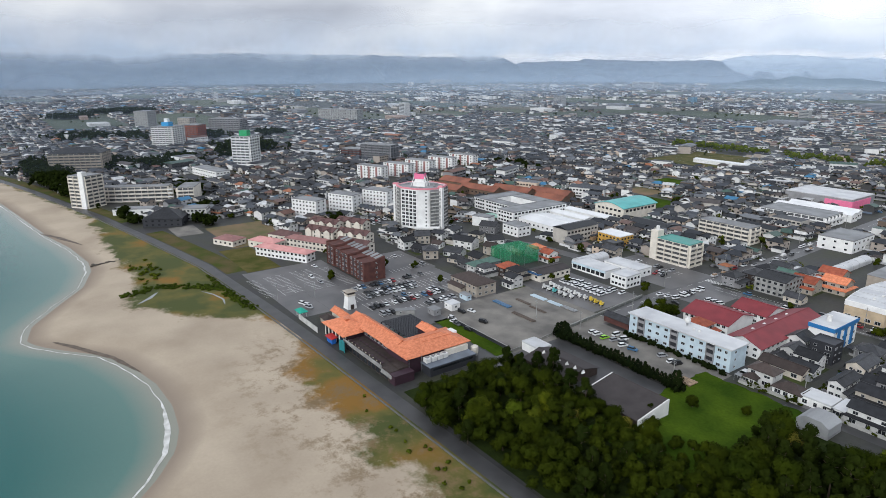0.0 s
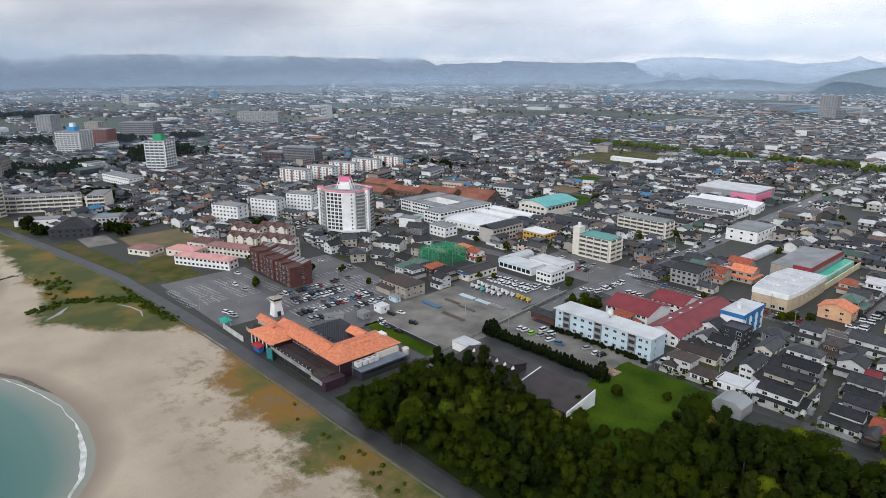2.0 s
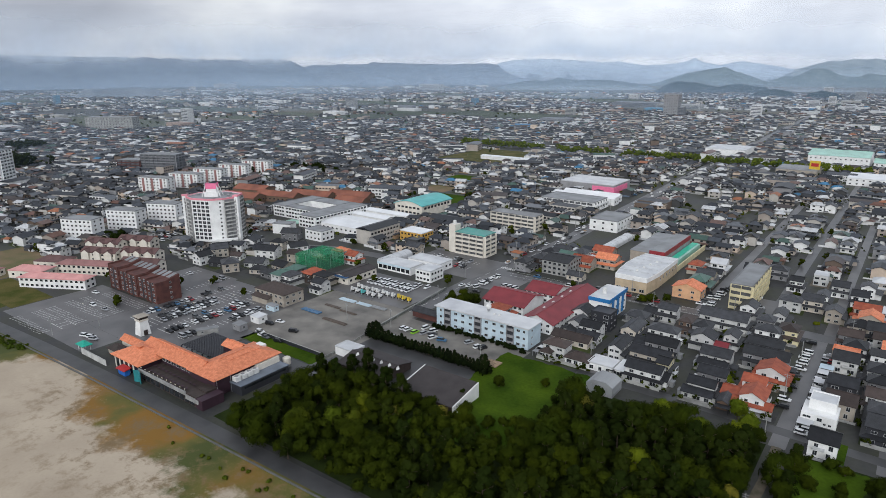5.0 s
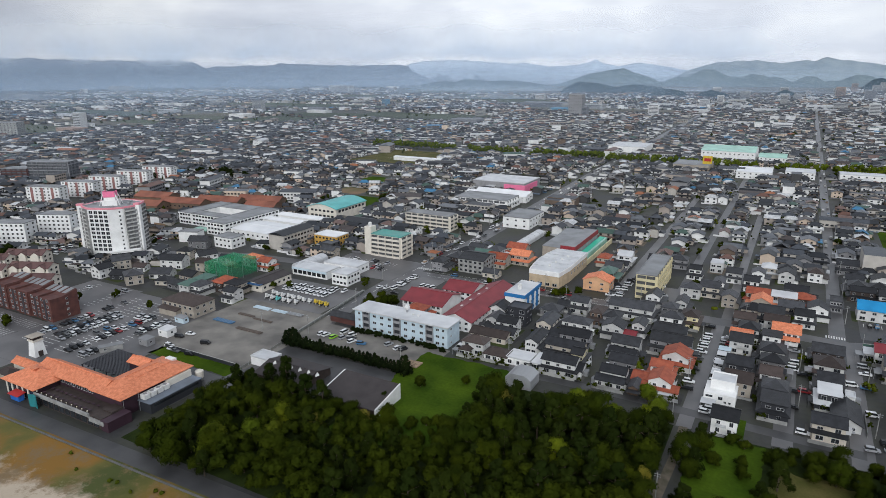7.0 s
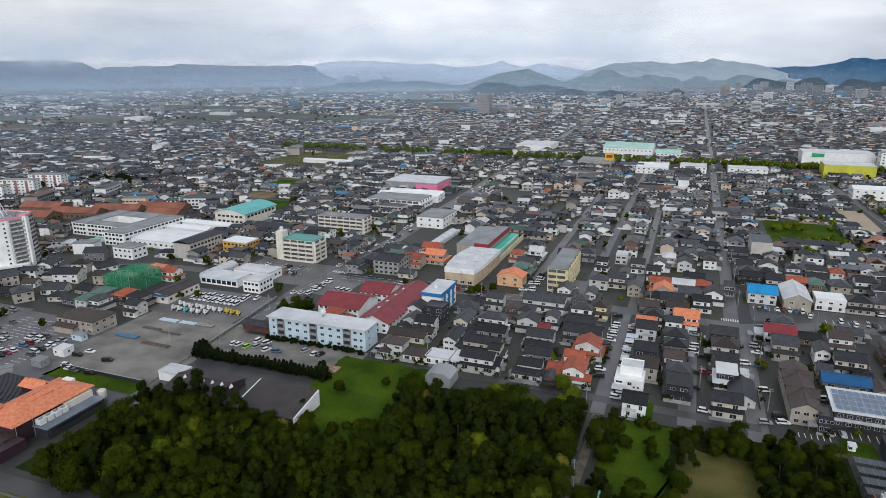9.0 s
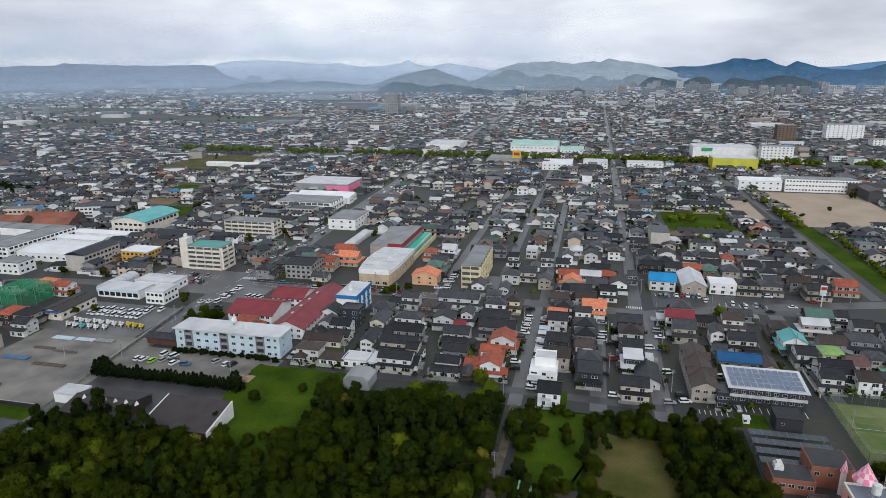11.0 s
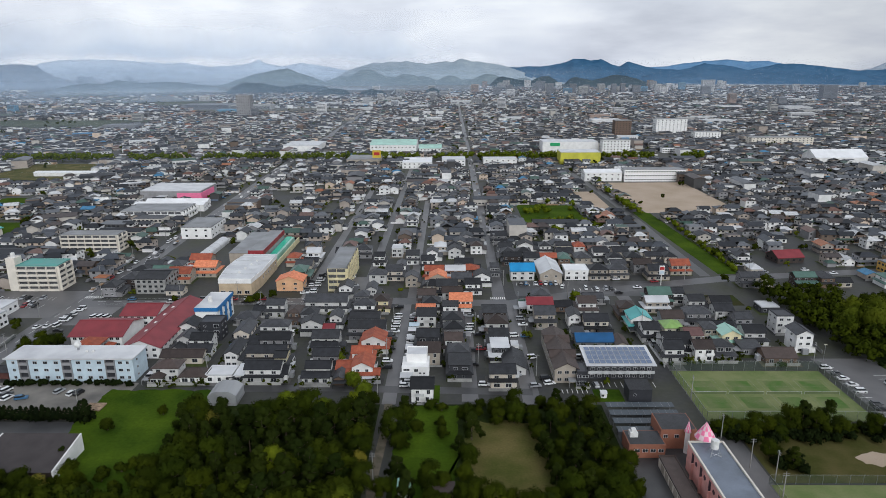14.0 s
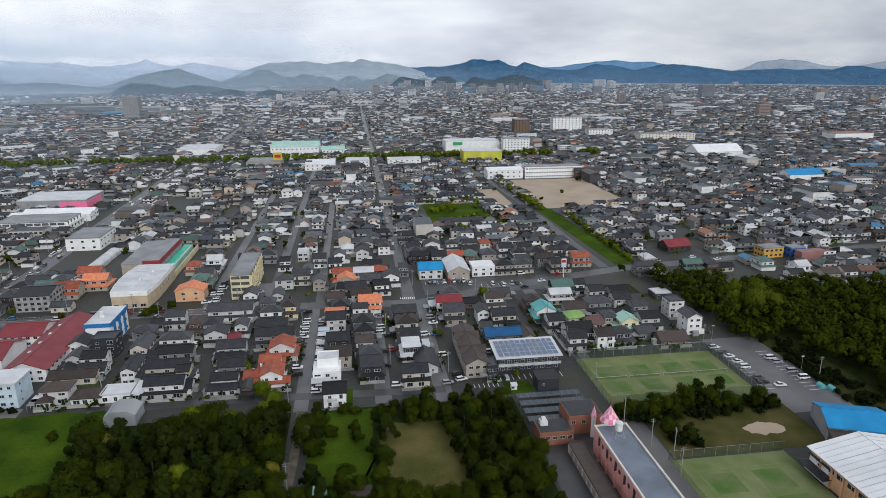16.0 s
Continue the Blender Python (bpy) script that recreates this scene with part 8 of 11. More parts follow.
# ---------------------------------------------------------------- houses below the hotel tower
for hx, hy, hw, hd, hr, hwl, hk, hf, ha in ((-343, 214, 9, 8, "r_dark", "white", "gable", 2, 90), (-331, 217, 9, 8, "r_dark", "black", "gable", 1, 20), (-349, 230, 10, 9, "r_grey", "offwhite", "gable", 2, 60), (-312, 230, 12, 9, "r_grey", "white", "gable", 1, 25),
                                            (-321, 246, 14, 9, "r_dark", "white", "gable", 2, 20), (-312, 262, 11, 8, "r_grey", "white", "gable", 2, 70), (-317, 215, 9, 10, "r_grey", "beige", "hip", 2, 60), (-343, 284, 12, 9, "r_grey", "grey", "gable", 2, 25),
                                            (-300, 222, 8, 7, "r_dark", "offwhite", "hip", 1, 20), (-333, 232, 7, 6, "r_brown", "white", "gable", 1, 20), (-330, 262, 9, 7, "r_dark", "offwhite", "hip", 2, 20), (-300, 250, 8, 7, "r_brown", "beige", "gable", 2, 20)):
    house(hx, hy, hw, hd, hr, hwl, hk, hf, ha, False)
building("white_block", -369, -355, 289, 298, 7, "white", "r_flat", 2, 20, "plain white two-storey block with flat roof", "building", "flat", 0, 0)

# ---------------------------------------------------------------- houses near the shore wood, street by street
house(-108.2, 223.8, 9.6, 7.0, "r_brown", "white", "hip", 2)
house(-97.3, 222.0, 10.0, 7.0, "r_brown", "white", "hip", 1)
house(-110.6, 220.5, 4.5, 6.0, "r_brown", "white", "hip", 1)
house(-108.4, 238.7, 16.6, 7.0, "r_brown", "offwhite", "gable", 1)
house(-111.5, 250.7, 8.0, 6.3, "r_grey", "white", "gable", 2, 90)
house(-104.4, 249.7, 8.7, 7.0, "r_dark", "white", "gable", 2)
house(-113.4, 245.6, 8.0, 6.7, "r_dark", "white", "gable", 1, 90)
house(-103.4, 243.9, 9.5, 7.0, "r_dark", "white", "gable", 1)
house(-115.4, 264.5, 9.0, 7.7, "r_grey", "white", "gable", 2, 90)
house(-104.3, 262.0, 9.1, 8.0, "black", "black", "flat", 3)
house(-89.4, 259.3, 13.0, 6.6, "r_grey", "offwhite", "gable", 2, 90)
house(-87.2, 238.8, 13.0, 5.2, "r_dark", "white", "gable", 2, 90)
house(-87.6, 223.1, 10.2, 8.0, "r_white", "white", "flat", 1)
house(-80.0, 223.9, 3.0, 9.0, "r_white", "white", "shed", 1)
house(-71.0, 222.9, 13.1, 7.0, "r_dark", "white", "gable", 2)
house(-66.5, 224.4, 8.4, 7.0, "r_dark", "white", "gable", 1)
house(-73.7, 237.2, 15.3, 7.0, "r_dark", "offwhite", "gable", 2)
house(-66.9, 233.1, 4.4, 8.0, "r_dark", "yellow", "gable", 2)
house(-73.5, 250.0, 12.4, 7.0, "r_dark", "grey", "gable", 2)
house(-80.1, 252.3, 10.2, 7.0, "r_dark", "grey", "gable", 1)
house(-77.5, 264.2, 12.1, 7.0, "r_grey", "white", "hip", 2)
house(-83.9, 290.5, 8.3, 7.0, "r_grey", "white", "gable", 2)
house(-72.6, 281.2, 5.4, 9.0, "r_brown", "brown", "hip", 2)
house(-91.7, 289.5, 5.1, 7.0, "r_dark", "grey", "gable", 1)
house(-95.0, 280.6, 9.2, 8.0, "r_grey", "grey", "hip", 1)
house(-50.2, 223.2, 9.1, 6.0, "r_dark", "white", "gable", 2)
house(-50.8, 220.3, 10.1, 5.0, "r_dark", "white", "gable", 1)
house(-49.4, 234.5, 9.7, 7.0, "r_dark", "grey", "gable", 2)
house(-52.7, 247.2, 10.3, 5.0, "r_dark", "grey", "gable", 1)
house(-52.6, 252.1, 10.9, 8.0, "r_grey", "white", "gable", 2)
house(-41.8, 220.5, 7.0, 3.5, "r_grey", "brown", "gable", 1, 90)
house(-33.5, 225.5, 9.0, 7.8, "r_rust", "white", "gable", 2, 90)
house(-33.3, 222.7, 12.3, 5.0, "r_rust", "offwhite", "gable", 1)
house(-41.3, 228.7, 5.5, 8.0, "r_rust", "offwhite", "gable", 1)
house(-35.4, 236.5, 7.5, 6.0, "r_rust", "white", "gable", 2)
house(-32.1, 249.5, 9.0, 9.7, "r_rust", "white", "gable", 2, 90)
house(-33.7, 246.4, 7.9, 5.0, "r_rust", "beige", "gable", 1)
house(-36.5, 262.6, 15.9, 8.0, "r_grey", "grey", "gable", 2)
house(-39.8, 280.2, 13.4, 7.0, "r_grey", "grey", "gable", 1)
house(-61.5, 267.1, 8.0, 9.1, "r_dark", "white", "gable", 2, 90)
house(-65.3, 278.8, 7.4, 7.0, "r_grey", "grey", "hip", 2)
house(-52.2, 274.9, 8.0, 5.2, "r_grey", "white", "gable", 2, 90)
house(-55.6, 265.8, 7.6, 6.0, "r_red", "brown", "gable", 1)
house(-60.3, 295.6, 19.9, 9.0, "r_grey", "white", "gable", 2)
house(-41.2, 290.3, 9.5, 7.0, "r_grey", "white", "hip", 2)
house(-34.0, 296.8, 7.2, 9.0, "r_brown", "yellow", "hip", 2)
house(-44.2, 302.8, 6.8, 7.0, "r_grey", "grey", "hip", 2)
house(-10.1, 208.9, 7.7, 9.0, "r_dark", "white", "gable", 2)
house(-8.7, 238.8, 8.8, 9.0, "r_brown", "beige", "gable", 2)
house(-9.6, 253.2, 8.9, 8.0, "r_dark", "black", "gable", 2)
house(-11.0, 277.1, 8.4, 9.0, "r_grey", "white", "gable", 2)
house(-11.7, 284.0, 9.2, 6.0, "r_orange", "beige", "flat", 2)
house(0.9, 272.9, 8.7, 9.0, "r_dark", "white", "hip", 2)
house(1.5, 261.8, 8.4, 7.0, "r_dark", "grey", "hip", 2)
house(1.2, 249.8, 6.8, 8.0, "r_brown", "white", "gable", 2)
house(3.1, 238.6, 7.8, 8.0, "r_grey", "black", "hip", 2)
house(3.4, 226.7, 7.6, 8.0, "r_dark", "black", "shed", 2)
house(-0.1, 287.4, 6.9, 6.0, "r_dark", "white", "shed", 2)
house(0.8, 307.6, 9.6, 7.0, "r_brown", "white", "gable", 2)
house(-11.9, 304.6, 8.5, 7.0, "r_brown", "grey", "gable", 2)
house(20.4, 268.5, 9.7, 9.0, "r_brown", "white", "hip", 2)
house(20.3, 253.6, 7.6, 8.0, "r_dark", "white", "gable", 2)
house(20.0, 242.5, 6.6, 8.0, "r_white", "black", "shed", 2)
house(24.9, 232.8, 15.0, 8.3, "r_grey", "white", "gable", 1, 90)
house(26.7, 248.0, 3.0, 5.0, "r_white", "white", "flat", 1)
house(42.7, 291.5, 12.0, 8.0, "r_red", "white", "gable", 2)
house(43.3, 279.3, 9.0, 10.0, "r_grey", "beige", "gable", 2)
house(35.2, 293.5, 3.2, 6.0, "r_white", "white", "shed", 1)
house(45.2, 304.7, 7.7, 8.0, "r_grey", "grey", "hip", 2)
house(61.0, 254.4, 15.4, 8.0, "r_blue", "grey", "gable", 1)
house(71.6, 251.7, 9.0, 4.8, "r_brown", "beige", "gable", 1, 90)
house(65.0, 270.4, 10.5, 8.0, "r_dark", "offwhite", "gable", 2)
house(56.3, 276.3, 9.0, 5.4, "r_grey", "white", "gable", 2, 90)
house(55.5, 263.5, 4.9, 7.0, "r_grey", "white", "gable", 1)
house(67.5, 259.5, 5.5, 8.0, "r_dark", "brown", "gable", 1)
house(85.4, 273.6, 10.0, 9.1, "r_teal", "white", "gable", 2, 90)
house(86.6, 261.3, 6.8, 9.0, "r_dark", "white", "gable", 2)
house(85.0, 268.4, 5.2, 8.0, "r_dark", "white", "gable", 1)
house(88.4, 258.5, 7.0, 4.5, "r_dark", "white", "gable", 1, 90)
house(96.7, 263.0, 7.8, 8.0, "r_lime", "offwhite", "hip", 2)
house(89.7, 242.0, 7.5, 10.0, "r_dark", "white", "gable", 2)
house(83.4, 287.2, 7.6, 9.0, "r_brown", "brown", "hip", 2)
house(92.9, 247.8, 11.1, 11.0, "r_dark", "white", "gable", 2)
house(101.9, 241.9, 7.4, 9.0, "r_brown", "white", "gable", 2)
house(102.6, 254.9, 6.8, 8.0, "r_roseb", "beige", "gable", 2)
house(112.5, 261.5, 6.0, 8.0, "r_grey", "beige", "hip", 2)
house(118.4, 255.2, 8.0, 7.9, "r_mint", "yellow", "gable", 2, 90)
house(129.3, 257.6, 8.5, 8.0, "r_dark", "white", "gable", 2)
house(131.5, 273.0, 6.9, 8.0, "r_grey", "grey", "gable", 2)
house(131.5, 239.4, 12.2, 9.0, "r_brown", "brown", "gable", 1)
house(147.4, 269.0, 7.3, 8.0, "black", "white", "flat", 3)
house(145.7, 249.8, 9.0, 6.8, "r_grey", "white", "gable", 3, 90)
house(110.8, 243.2, 6.6, 7.0, "r_grey", "grey", "hip", 2)
house(123.6, 246.8, 8.2, 7.0, "r_grey", "grey", "shed", 1)
house(153.2, 293.7, 8.6, 8.0, "r_white", "black", "flat", 1)
house(113.8, 279.5, 11.0, 8.0, "r_grey", "grey", "hip", 2)
house(126.8, 283.0, 8.2, 8.0, "r_dark", "white", "gable", 2)
house(100.0, 274.0, 9.4, 8.0, "r_brown", "grey", "gable", 2)
house(48.8, 220.4, 3.6, 8.0, "black", "black", "flat", 2)
house(98.2, 278.1, 3.0, 5.0, "black", "grey", "flat", 1)
house(-54.2, 316.1, 9.0, 6.6, "r_grey", "white", "gable", 2, 90)
house(-40.5, 313.8, 9.0, 4.9, "r_grey", "white", "gable", 2, 90)
house(-39.8, 337.1, 9.4, 8.0, "r_grey", "white", "hip", 2)
house(-28.1, 353.5, 9.0, 4.9, "r_grey", "white", "gable", 2, 90)
house(-21.0, 331.9, 8.0, 6.5, "r_grey", "beige", "gable", 2, 90)
house(-6.8, 332.1, 9.0, 8.8, "r_orange", "beige", "gable", 2, 90)
house(-22.8, 374.8, 7.4, 9.0, "r_grey", "white", "gable", 2)
house(-13.3, 363.9, 7.1, 9.0, "r_dark", "white", "gable", 2)
house(-33.2, 389.0, 6.6, 9.0, "r_white", "white", "flat", 2)
house(-11.0, 380.0, 8.0, 6.3, "r_grey", "white", "gable", 2, 90)
house(2.7, 384.9, 9.0, 7.9, "r_dark", "white", "gable", 2, 90)
house(7.9, 365.2, 10.6, 9.0, "r_dark", "white", "gable", 1)
house(17.1, 333.4, 9.0, 8.5, "r_dark", "white", "gable", 2, 90)
house(24.9, 350.3, 4.4, 9.0, "r_grey", "grey", "gable", 2)
house(-42.5, 371.7, 5.9, 8.0, "r_dark", "white", "gable", 2)
house(-54.3, 387.3, 9.8, 8.0, "r_grey", "grey", "hip", 2)
house(34.4, 391.5, 7.7, 9.0, "r_dark", "white", "gable", 2)
house(47.3, 395.6, 9.0, 9.8, "r_dark", "white", "gable", 2, 90)
house(32.5, 420.4, 10.6, 8.0, "r_dark", "grey", "gable", 2)

# ---------------------------------------------------------------- vehicles
def extrude_profile(s, prof, w0, w1=None, mi=0):
    """A closed side profile (x, z), w0 wide; upper points may be narrower."""
    w1 = w0 if w1 is None else w1
    zl, zh = min(p[1] for p in prof), max(p[1] for p in prof)
    hw = lambda z: (w0 + (w1 - w0) * (z - zl) / max(zh - zl, 1e-6)) / 2
    n = len(prof)
    v = [(x, -hw(z), z) for x, z in prof] + [(x, hw(z), z) for x, z in prof]
    s.add(v, [tuple(range(n)), tuple(range(2 * n - 1, n - 1, -1))] + [(k, n + k, n + (k + 1) % n, (k + 1) % n) for k in range(n)], mi)
    return s


CAR_SHAPES = {
    "sedan": ([(-2.2, 0.3), (2.2, 0.3), (2.25, 0.62), (1.1, 0.86), (-1.55, 0.92), (-2.22, 0.82)], [(-1.55, 0.9), (1.05, 0.86), (0.35, 1.38), (-0.95, 1.4)], 1.7),
    "wagon": ([(-2.15, 0.3), (2.15, 0.3), (2.2, 0.68), (1.25, 0.95), (-2.1, 1.0), (-2.2, 0.8)], [(-2.12, 0.98), (1.2, 0.94), (0.5, 1.55), (-1.85, 1.6)], 1.7),
    "van": ([(-2.1, 0.3), (2.1, 0.3), (2.15, 0.8), (1.85, 1.0), (-2.12, 1.05), (-2.15, 0.7)], [(-2.1, 1.03), (1.8, 0.98), (1.15, 1.75), (-2.0, 1.82)], 1.65),
}
CAR_MESH = {}


def car_parts(style, colour):
    key = (style, colour)
    if key not in CAR_MESH:
        low, up, w = CAR_SHAPES[style]
        body = extrude_profile(Shape(), low, w, w * 0.98)
        n = len(up)
        hi = [p for p in up if p[1] > 1.2]
        x0, x1, zt = min(p[0] for p in hi), max(p[0] for p in hi), max(p[1] for p in hi)
        body.box(x0 + 0.03, x1 - 0.05, -w * 0.40, w * 0.40, zt - 0.06, zt + 0.03)
        glass = extrude_profile(Shape(), up, w * 0.94, w * 0.8)
        wheel = Shape().rod((0, -0.1, 0), (0, 0.1, 0), 0.31, 0.31, 10).rod((0, -0.115, 0), (0, 0.115, 0), 0.18, 0.18, 8, 1)
        if "wheel" not in CAR_MESH:
            CAR_MESH["wheel"] = wheel.mesh("wheel", M["tyre"], M["steel"])
        full = Shape().add(body.v, body.f)
        for wx in (-1.35, 1.35):
            full.rod((wx, -0.84, 0.31), (wx, 0.84, 0.31), 0.31, 0.31, 8, 1)
        CAR_MESH[key] = (body.mesh("body", M["car_" + colour]), glass.mesh("glazing", M["window"]), full.mesh("body", M["car_" + colour], M["tyre"]))
    return CAR_MESH[key]


def car(x, y, rot, style="wagon", colour="white", group="parked cars", z=0.04):
    body, glass, whole = car_parts(style, colour)
    near = math.hypot(x, y) < 225
    word = {"sedan": "saloon", "wagon": "hatchback", "van": "minivan"}[style]
    tone = {"lime": "lime green"}.get(colour, colour)
    c = thing("car", pose(x, y, z, 0, 0, rot), "parked %s %s on wet tarmac" % (tone, word), "car", group)
    part_mesh("body", body if near else whole, c)
    part_mesh("glazing", glass, c)
    if near:
        for wx in (-1.35, 1.35):
            for wy in (-0.76, 0.76):
                part_mesh("wheel", CAR_MESH["wheel"], c, pose(wx, wy, 0.31))
    return c


def car_row(x, y0, y1, step, fill, seed, colours, along="y", rot=0):
    r = random.Random(seed)
    n = int(abs(y1 - y0) / step)
    for k in range(n):
        if r.random() > fill:
            continue
        p = y0 + (k + 0.5) * step
        a = rot + (180 if r.random() < 0.5 else 0) + r.uniform(-2, 2)
        sh = r.uniform(-0.3, 0.3)
        if along == "y":
            car(x + sh, p, a, r.choice(("sedan", "wagon", "wagon", "van")), r.choice(colours))
        else:
            car(p, x + sh, a + 90, r.choice(("sedan", "wagon", "wagon", "van")), r.choice(colours))


MIX = ["white", "white", "white", "black", "black", "silver", "silver", "grey", "grey", "black", "white", "silver", "white", "white", "silver", "grey", "black", "black", "blue", "red"]
PALE = ["white", "white", "white", "silver", "black"]
car_row(-250.6, 141, 153, 2.6, 0.9, 1, PALE)
car_row(-250.6, 164, 190, 2.6, 0.95, 2, MIX)
car_row(-261.2, 141, 152, 2.6, 0.95, 3, PALE)
car_row(-261.2, 154, 187, 2.6, 0.9, 4, MIX)
car_row(-266.6, 158, 186, 2.6, 0.6, 21, MIX)
car_row(-276, 147, 180, 2.6, 0.95, 5, MIX)
car_row(-281.4, 149, 182, 2.6, 0.92, 6, MIX)
car_row(-290.6, 147, 173, 2.6, 0.8, 7, MIX)
car_row(-291.5, 179, 205, 2.6, 0.4, 8, MIX)
car_row(-330.5, 180, 203, 2.6, 0.45, 9, MIX)
car_row(-306.5, 180, 205, 2.6, 0.3, 11, MIX)
car_row(272.5, -377, -361, 2.6, 0.8, 22, MIX, "x")
car_row(285.5, -398, -378, 2.6, 0.8, 23, ["red", "white", "silver", "black"], "x")
car_row(-428, 222, 252, 2.6, 0.8, 24, MIX)
car_row(-421, 226, 254, 2.6, 0.75, 25, MIX)
car_row(-412, 224, 240, 2.6, 0.7, 26, MIX)
car_row(252.5, -236, -204, 2.7, 0.95, 12, ["white"], "x")
car_row(247, -236, -205, 2.7, 0.9, 13, ["white"], "x")
car_row(257.5, -212, -197, 2.6, 0.7, 14, ["white", "white", "silver"], "x")
for x, y, a, s, c in ((-231, 174.5, 10, "van", "black"), (-229, 179, 15, "sedan", "white"), (-215, 175, 20, "van", "black"), (-212, 164, 10, "wagon", "black"), (-223, 164, 5, "sedan", "white"), (-227, 166, 5, "wagon", "white"),
                      (-220, 163.5, 0, "sedan", "grey"), (-287, 117, 20, "wagon", "white"), (-283, 118, 25, "wagon", "white"), (-280, 117.5, 20, "wagon", "silver"), (-323, 138, 0, "wagon", "white"), (-312, 138.5, 5, "sedan", "silver"),
                      (-341, 148, 10, "sedan", "white"), (-177, 207, 80, "wagon", "white"), (-174.5, 207, 80, "wagon", "white"), (-170, 206.5, 85, "wagon", "lime"), (-169, 213, 85, "van", "white"), (-166, 208, 80, "wagon", "silver"),
                      (-164, 212, 70, "van", "white"), (-162, 209, 70, "wagon", "grey"), (-160, 206.5, 75, "wagon", "white"), (-155, 206.5, 20, "wagon", "blue"), (-176, 196.5, 80, "wagon", "white"), (-173.5, 196.5, 80, "wagon", "white"),
                      (-156, 197, 75, "van", "white"), (-163, 196.5, 75, "sedan", "black"), (-144, 211.5, 70, "wagon", "silver"), (-138.5, 210, 75, "wagon", "white"), (-136, 210, 75, "van", "black"), (-167, 229.5 + 11, 5, "sedan", "white"),
                      (-190, 272, 80, "sedan", "white"), (-186, 273, 80, "sedan", "white"), (-182, 274, 80, "van", "white"), (-178, 268, 0, "sedan", "black"), (-170, 284, 70, "van", "white"), (-167, 284, 70, "van", "white"), (-164, 284, 70, "van", "white"),
                      (147, 231, 0, "wagon", "white"), (148.5, 226, 0, "sedan", "grey"), (148.5, 222, 5, "sedan", "white"), (149, 217, 5, "sedan", "white"), (149, 212, 0, "van", "white"), (149, 203, 0, "wagon", "grey"), (164, 218, 0, "van", "white"),
                      (164.5, 214.5, 5, "wagon", "silver"), (165, 206, 0, "van", "silver"), (166, 200.5, 0, "van", "white"), (153.5, 196.5, 0, "sedan", "white"), (148.5, 199.5, 0, "sedan", "black"),
                      (54, 216.5, 95, "wagon", "silver"), (67, 217, 90, "wagon", "blue"), (37, 218, 15, "wagon", "white"), (36, 222, 15, "van", "black"), (31.5, 216, 10, "wagon", "silver"), (33, 240, 10, "van", "white"), (28, 262, 10, "van", "white"),
                      (52, 240, 8, "van", "white"), (80, 247, 10, "wagon", "white"), (80, 244, 10, "sedan", "black"), (12.5, 217, 0, "wagon", "white"), (-17, 237, 0, "van", "white"), (-17, 241, 0, "wagon", "white"), (-17, 216, 0, "wagon", "white"),
                      (-17, 226, 0, "sedan", "grey"), (-17, 246, 0, "van", "black"), (-15, 280, 0, "wagon", "red"), (-15, 284, 0, "wagon", "silver"), (-33, 231, 0, "van", "black"), (-17, 256, 0, "wagon", "white"), (-17, 265, 0, "wagon", "silver"),
                      (-102, 240, 10, "wagon", "silver"), (-95, 262, 80, "van", "black"), (-96, 301, 80, "wagon", "silver"), (60, 327, 80, "wagon", "white"), (78, 322, 70, "wagon", "white"), (88, 318, 10, "sedan", "black"), (100, 326, 5, "sedan", "white"),
                      (42, 352, 80, "wagon", "white"), (92, 340, 5, "wagon", "white"), (44, 317, 100, "van", "white"), (48, 322, 100, "wagon", "blue"), (112, 336, 10, "sedan", "red"), (130, 352, 5, "sedan", "white"),
                      (180, 352, 5, "wagon", "silver"), (205, 356, 5, "wagon", "white"), (218, 350, 5, "sedan", "white"), (-52, 318, 5, "wagon", "white"), (-51, 324, 5, "wagon", "black"), (-52, 330, 10, "wagon", "silver"), (-77, 318, 10, "sedan", "white"),
                      (-76, 323, 10, "wagon", "grey"), (-75, 330, 10, "wagon", "white"), (-77, 336, 10, "wagon", "black"), (-188, 330, 92, "sedan", "black"), (-183, 345, 92, "wagon", "grey"), (-185, 372, 92, "sedan", "silver"), (-192, 420, 92, "wagon", "white")):
    car(x, y, a, s, c)
car_row(-17.2, 216, 302, 5.2, 0.5, 31, PALE, "y", 0)
car_row(-87, 222, 296, 6.5, 0.35, 32, MIX, "y", 90)
car_row(12.6, 222, 296, 7.5, 0.35, 33, MIX, "y", 0)
car_row(33, 226, 292, 6.5, 0.4, 34, MIX, "y", 0)
car_row(-25.2, 222, 300, 6.0, 0.35, 41, MIX, "y", 0)
car_row(8.8, 224, 298, 6.5, 0.35, 42, PALE, "y", 0)
car_row(25.2, 222, 298, 6.2, 0.4, 43, MIX, "y", 0)
car_row(-93, 222, 300, 6.2, 0.3, 44, MIX, "y", 90)
car_row(86.6, 238, 312, 6.2, 0.3, 45, PALE, "y", 90)
car_row(308.6, -175, -30, 7.5, 0.4, 46, MIX, "x", 90)
car_row(304.4, -175, -30, 9.5, 0.35, 47, MIX, "x", 90)
car_row(-187, 312, 470, 9.0, 0.4, 48, MIX, "y", 90)
car_row(-192, 318, 480, 10.0, 0.4, 49, MIX, "y", 90)
car_row(-72.5, 318, 352, 2.7, 0.75, 50, MIX)
car_row(332.5, 37, 62, 2.7, 0.6, 51, MIX, "x")
car_row(324.5, 68, 90, 2.7, 0.6, 52, PALE, "x")
car_row(302, -238, -200, 2.6, 0.3, 53, MIX, "x")
car_row(-182.5, 276, 298, 2.6, 0.8, 54, PALE)
car_row(310.5, -238, -206, 2.6, 0.3, 15, MIX, "x")
car_row(299.5, -238, -206, 2.6, 0.35, 16, MIX, "x")
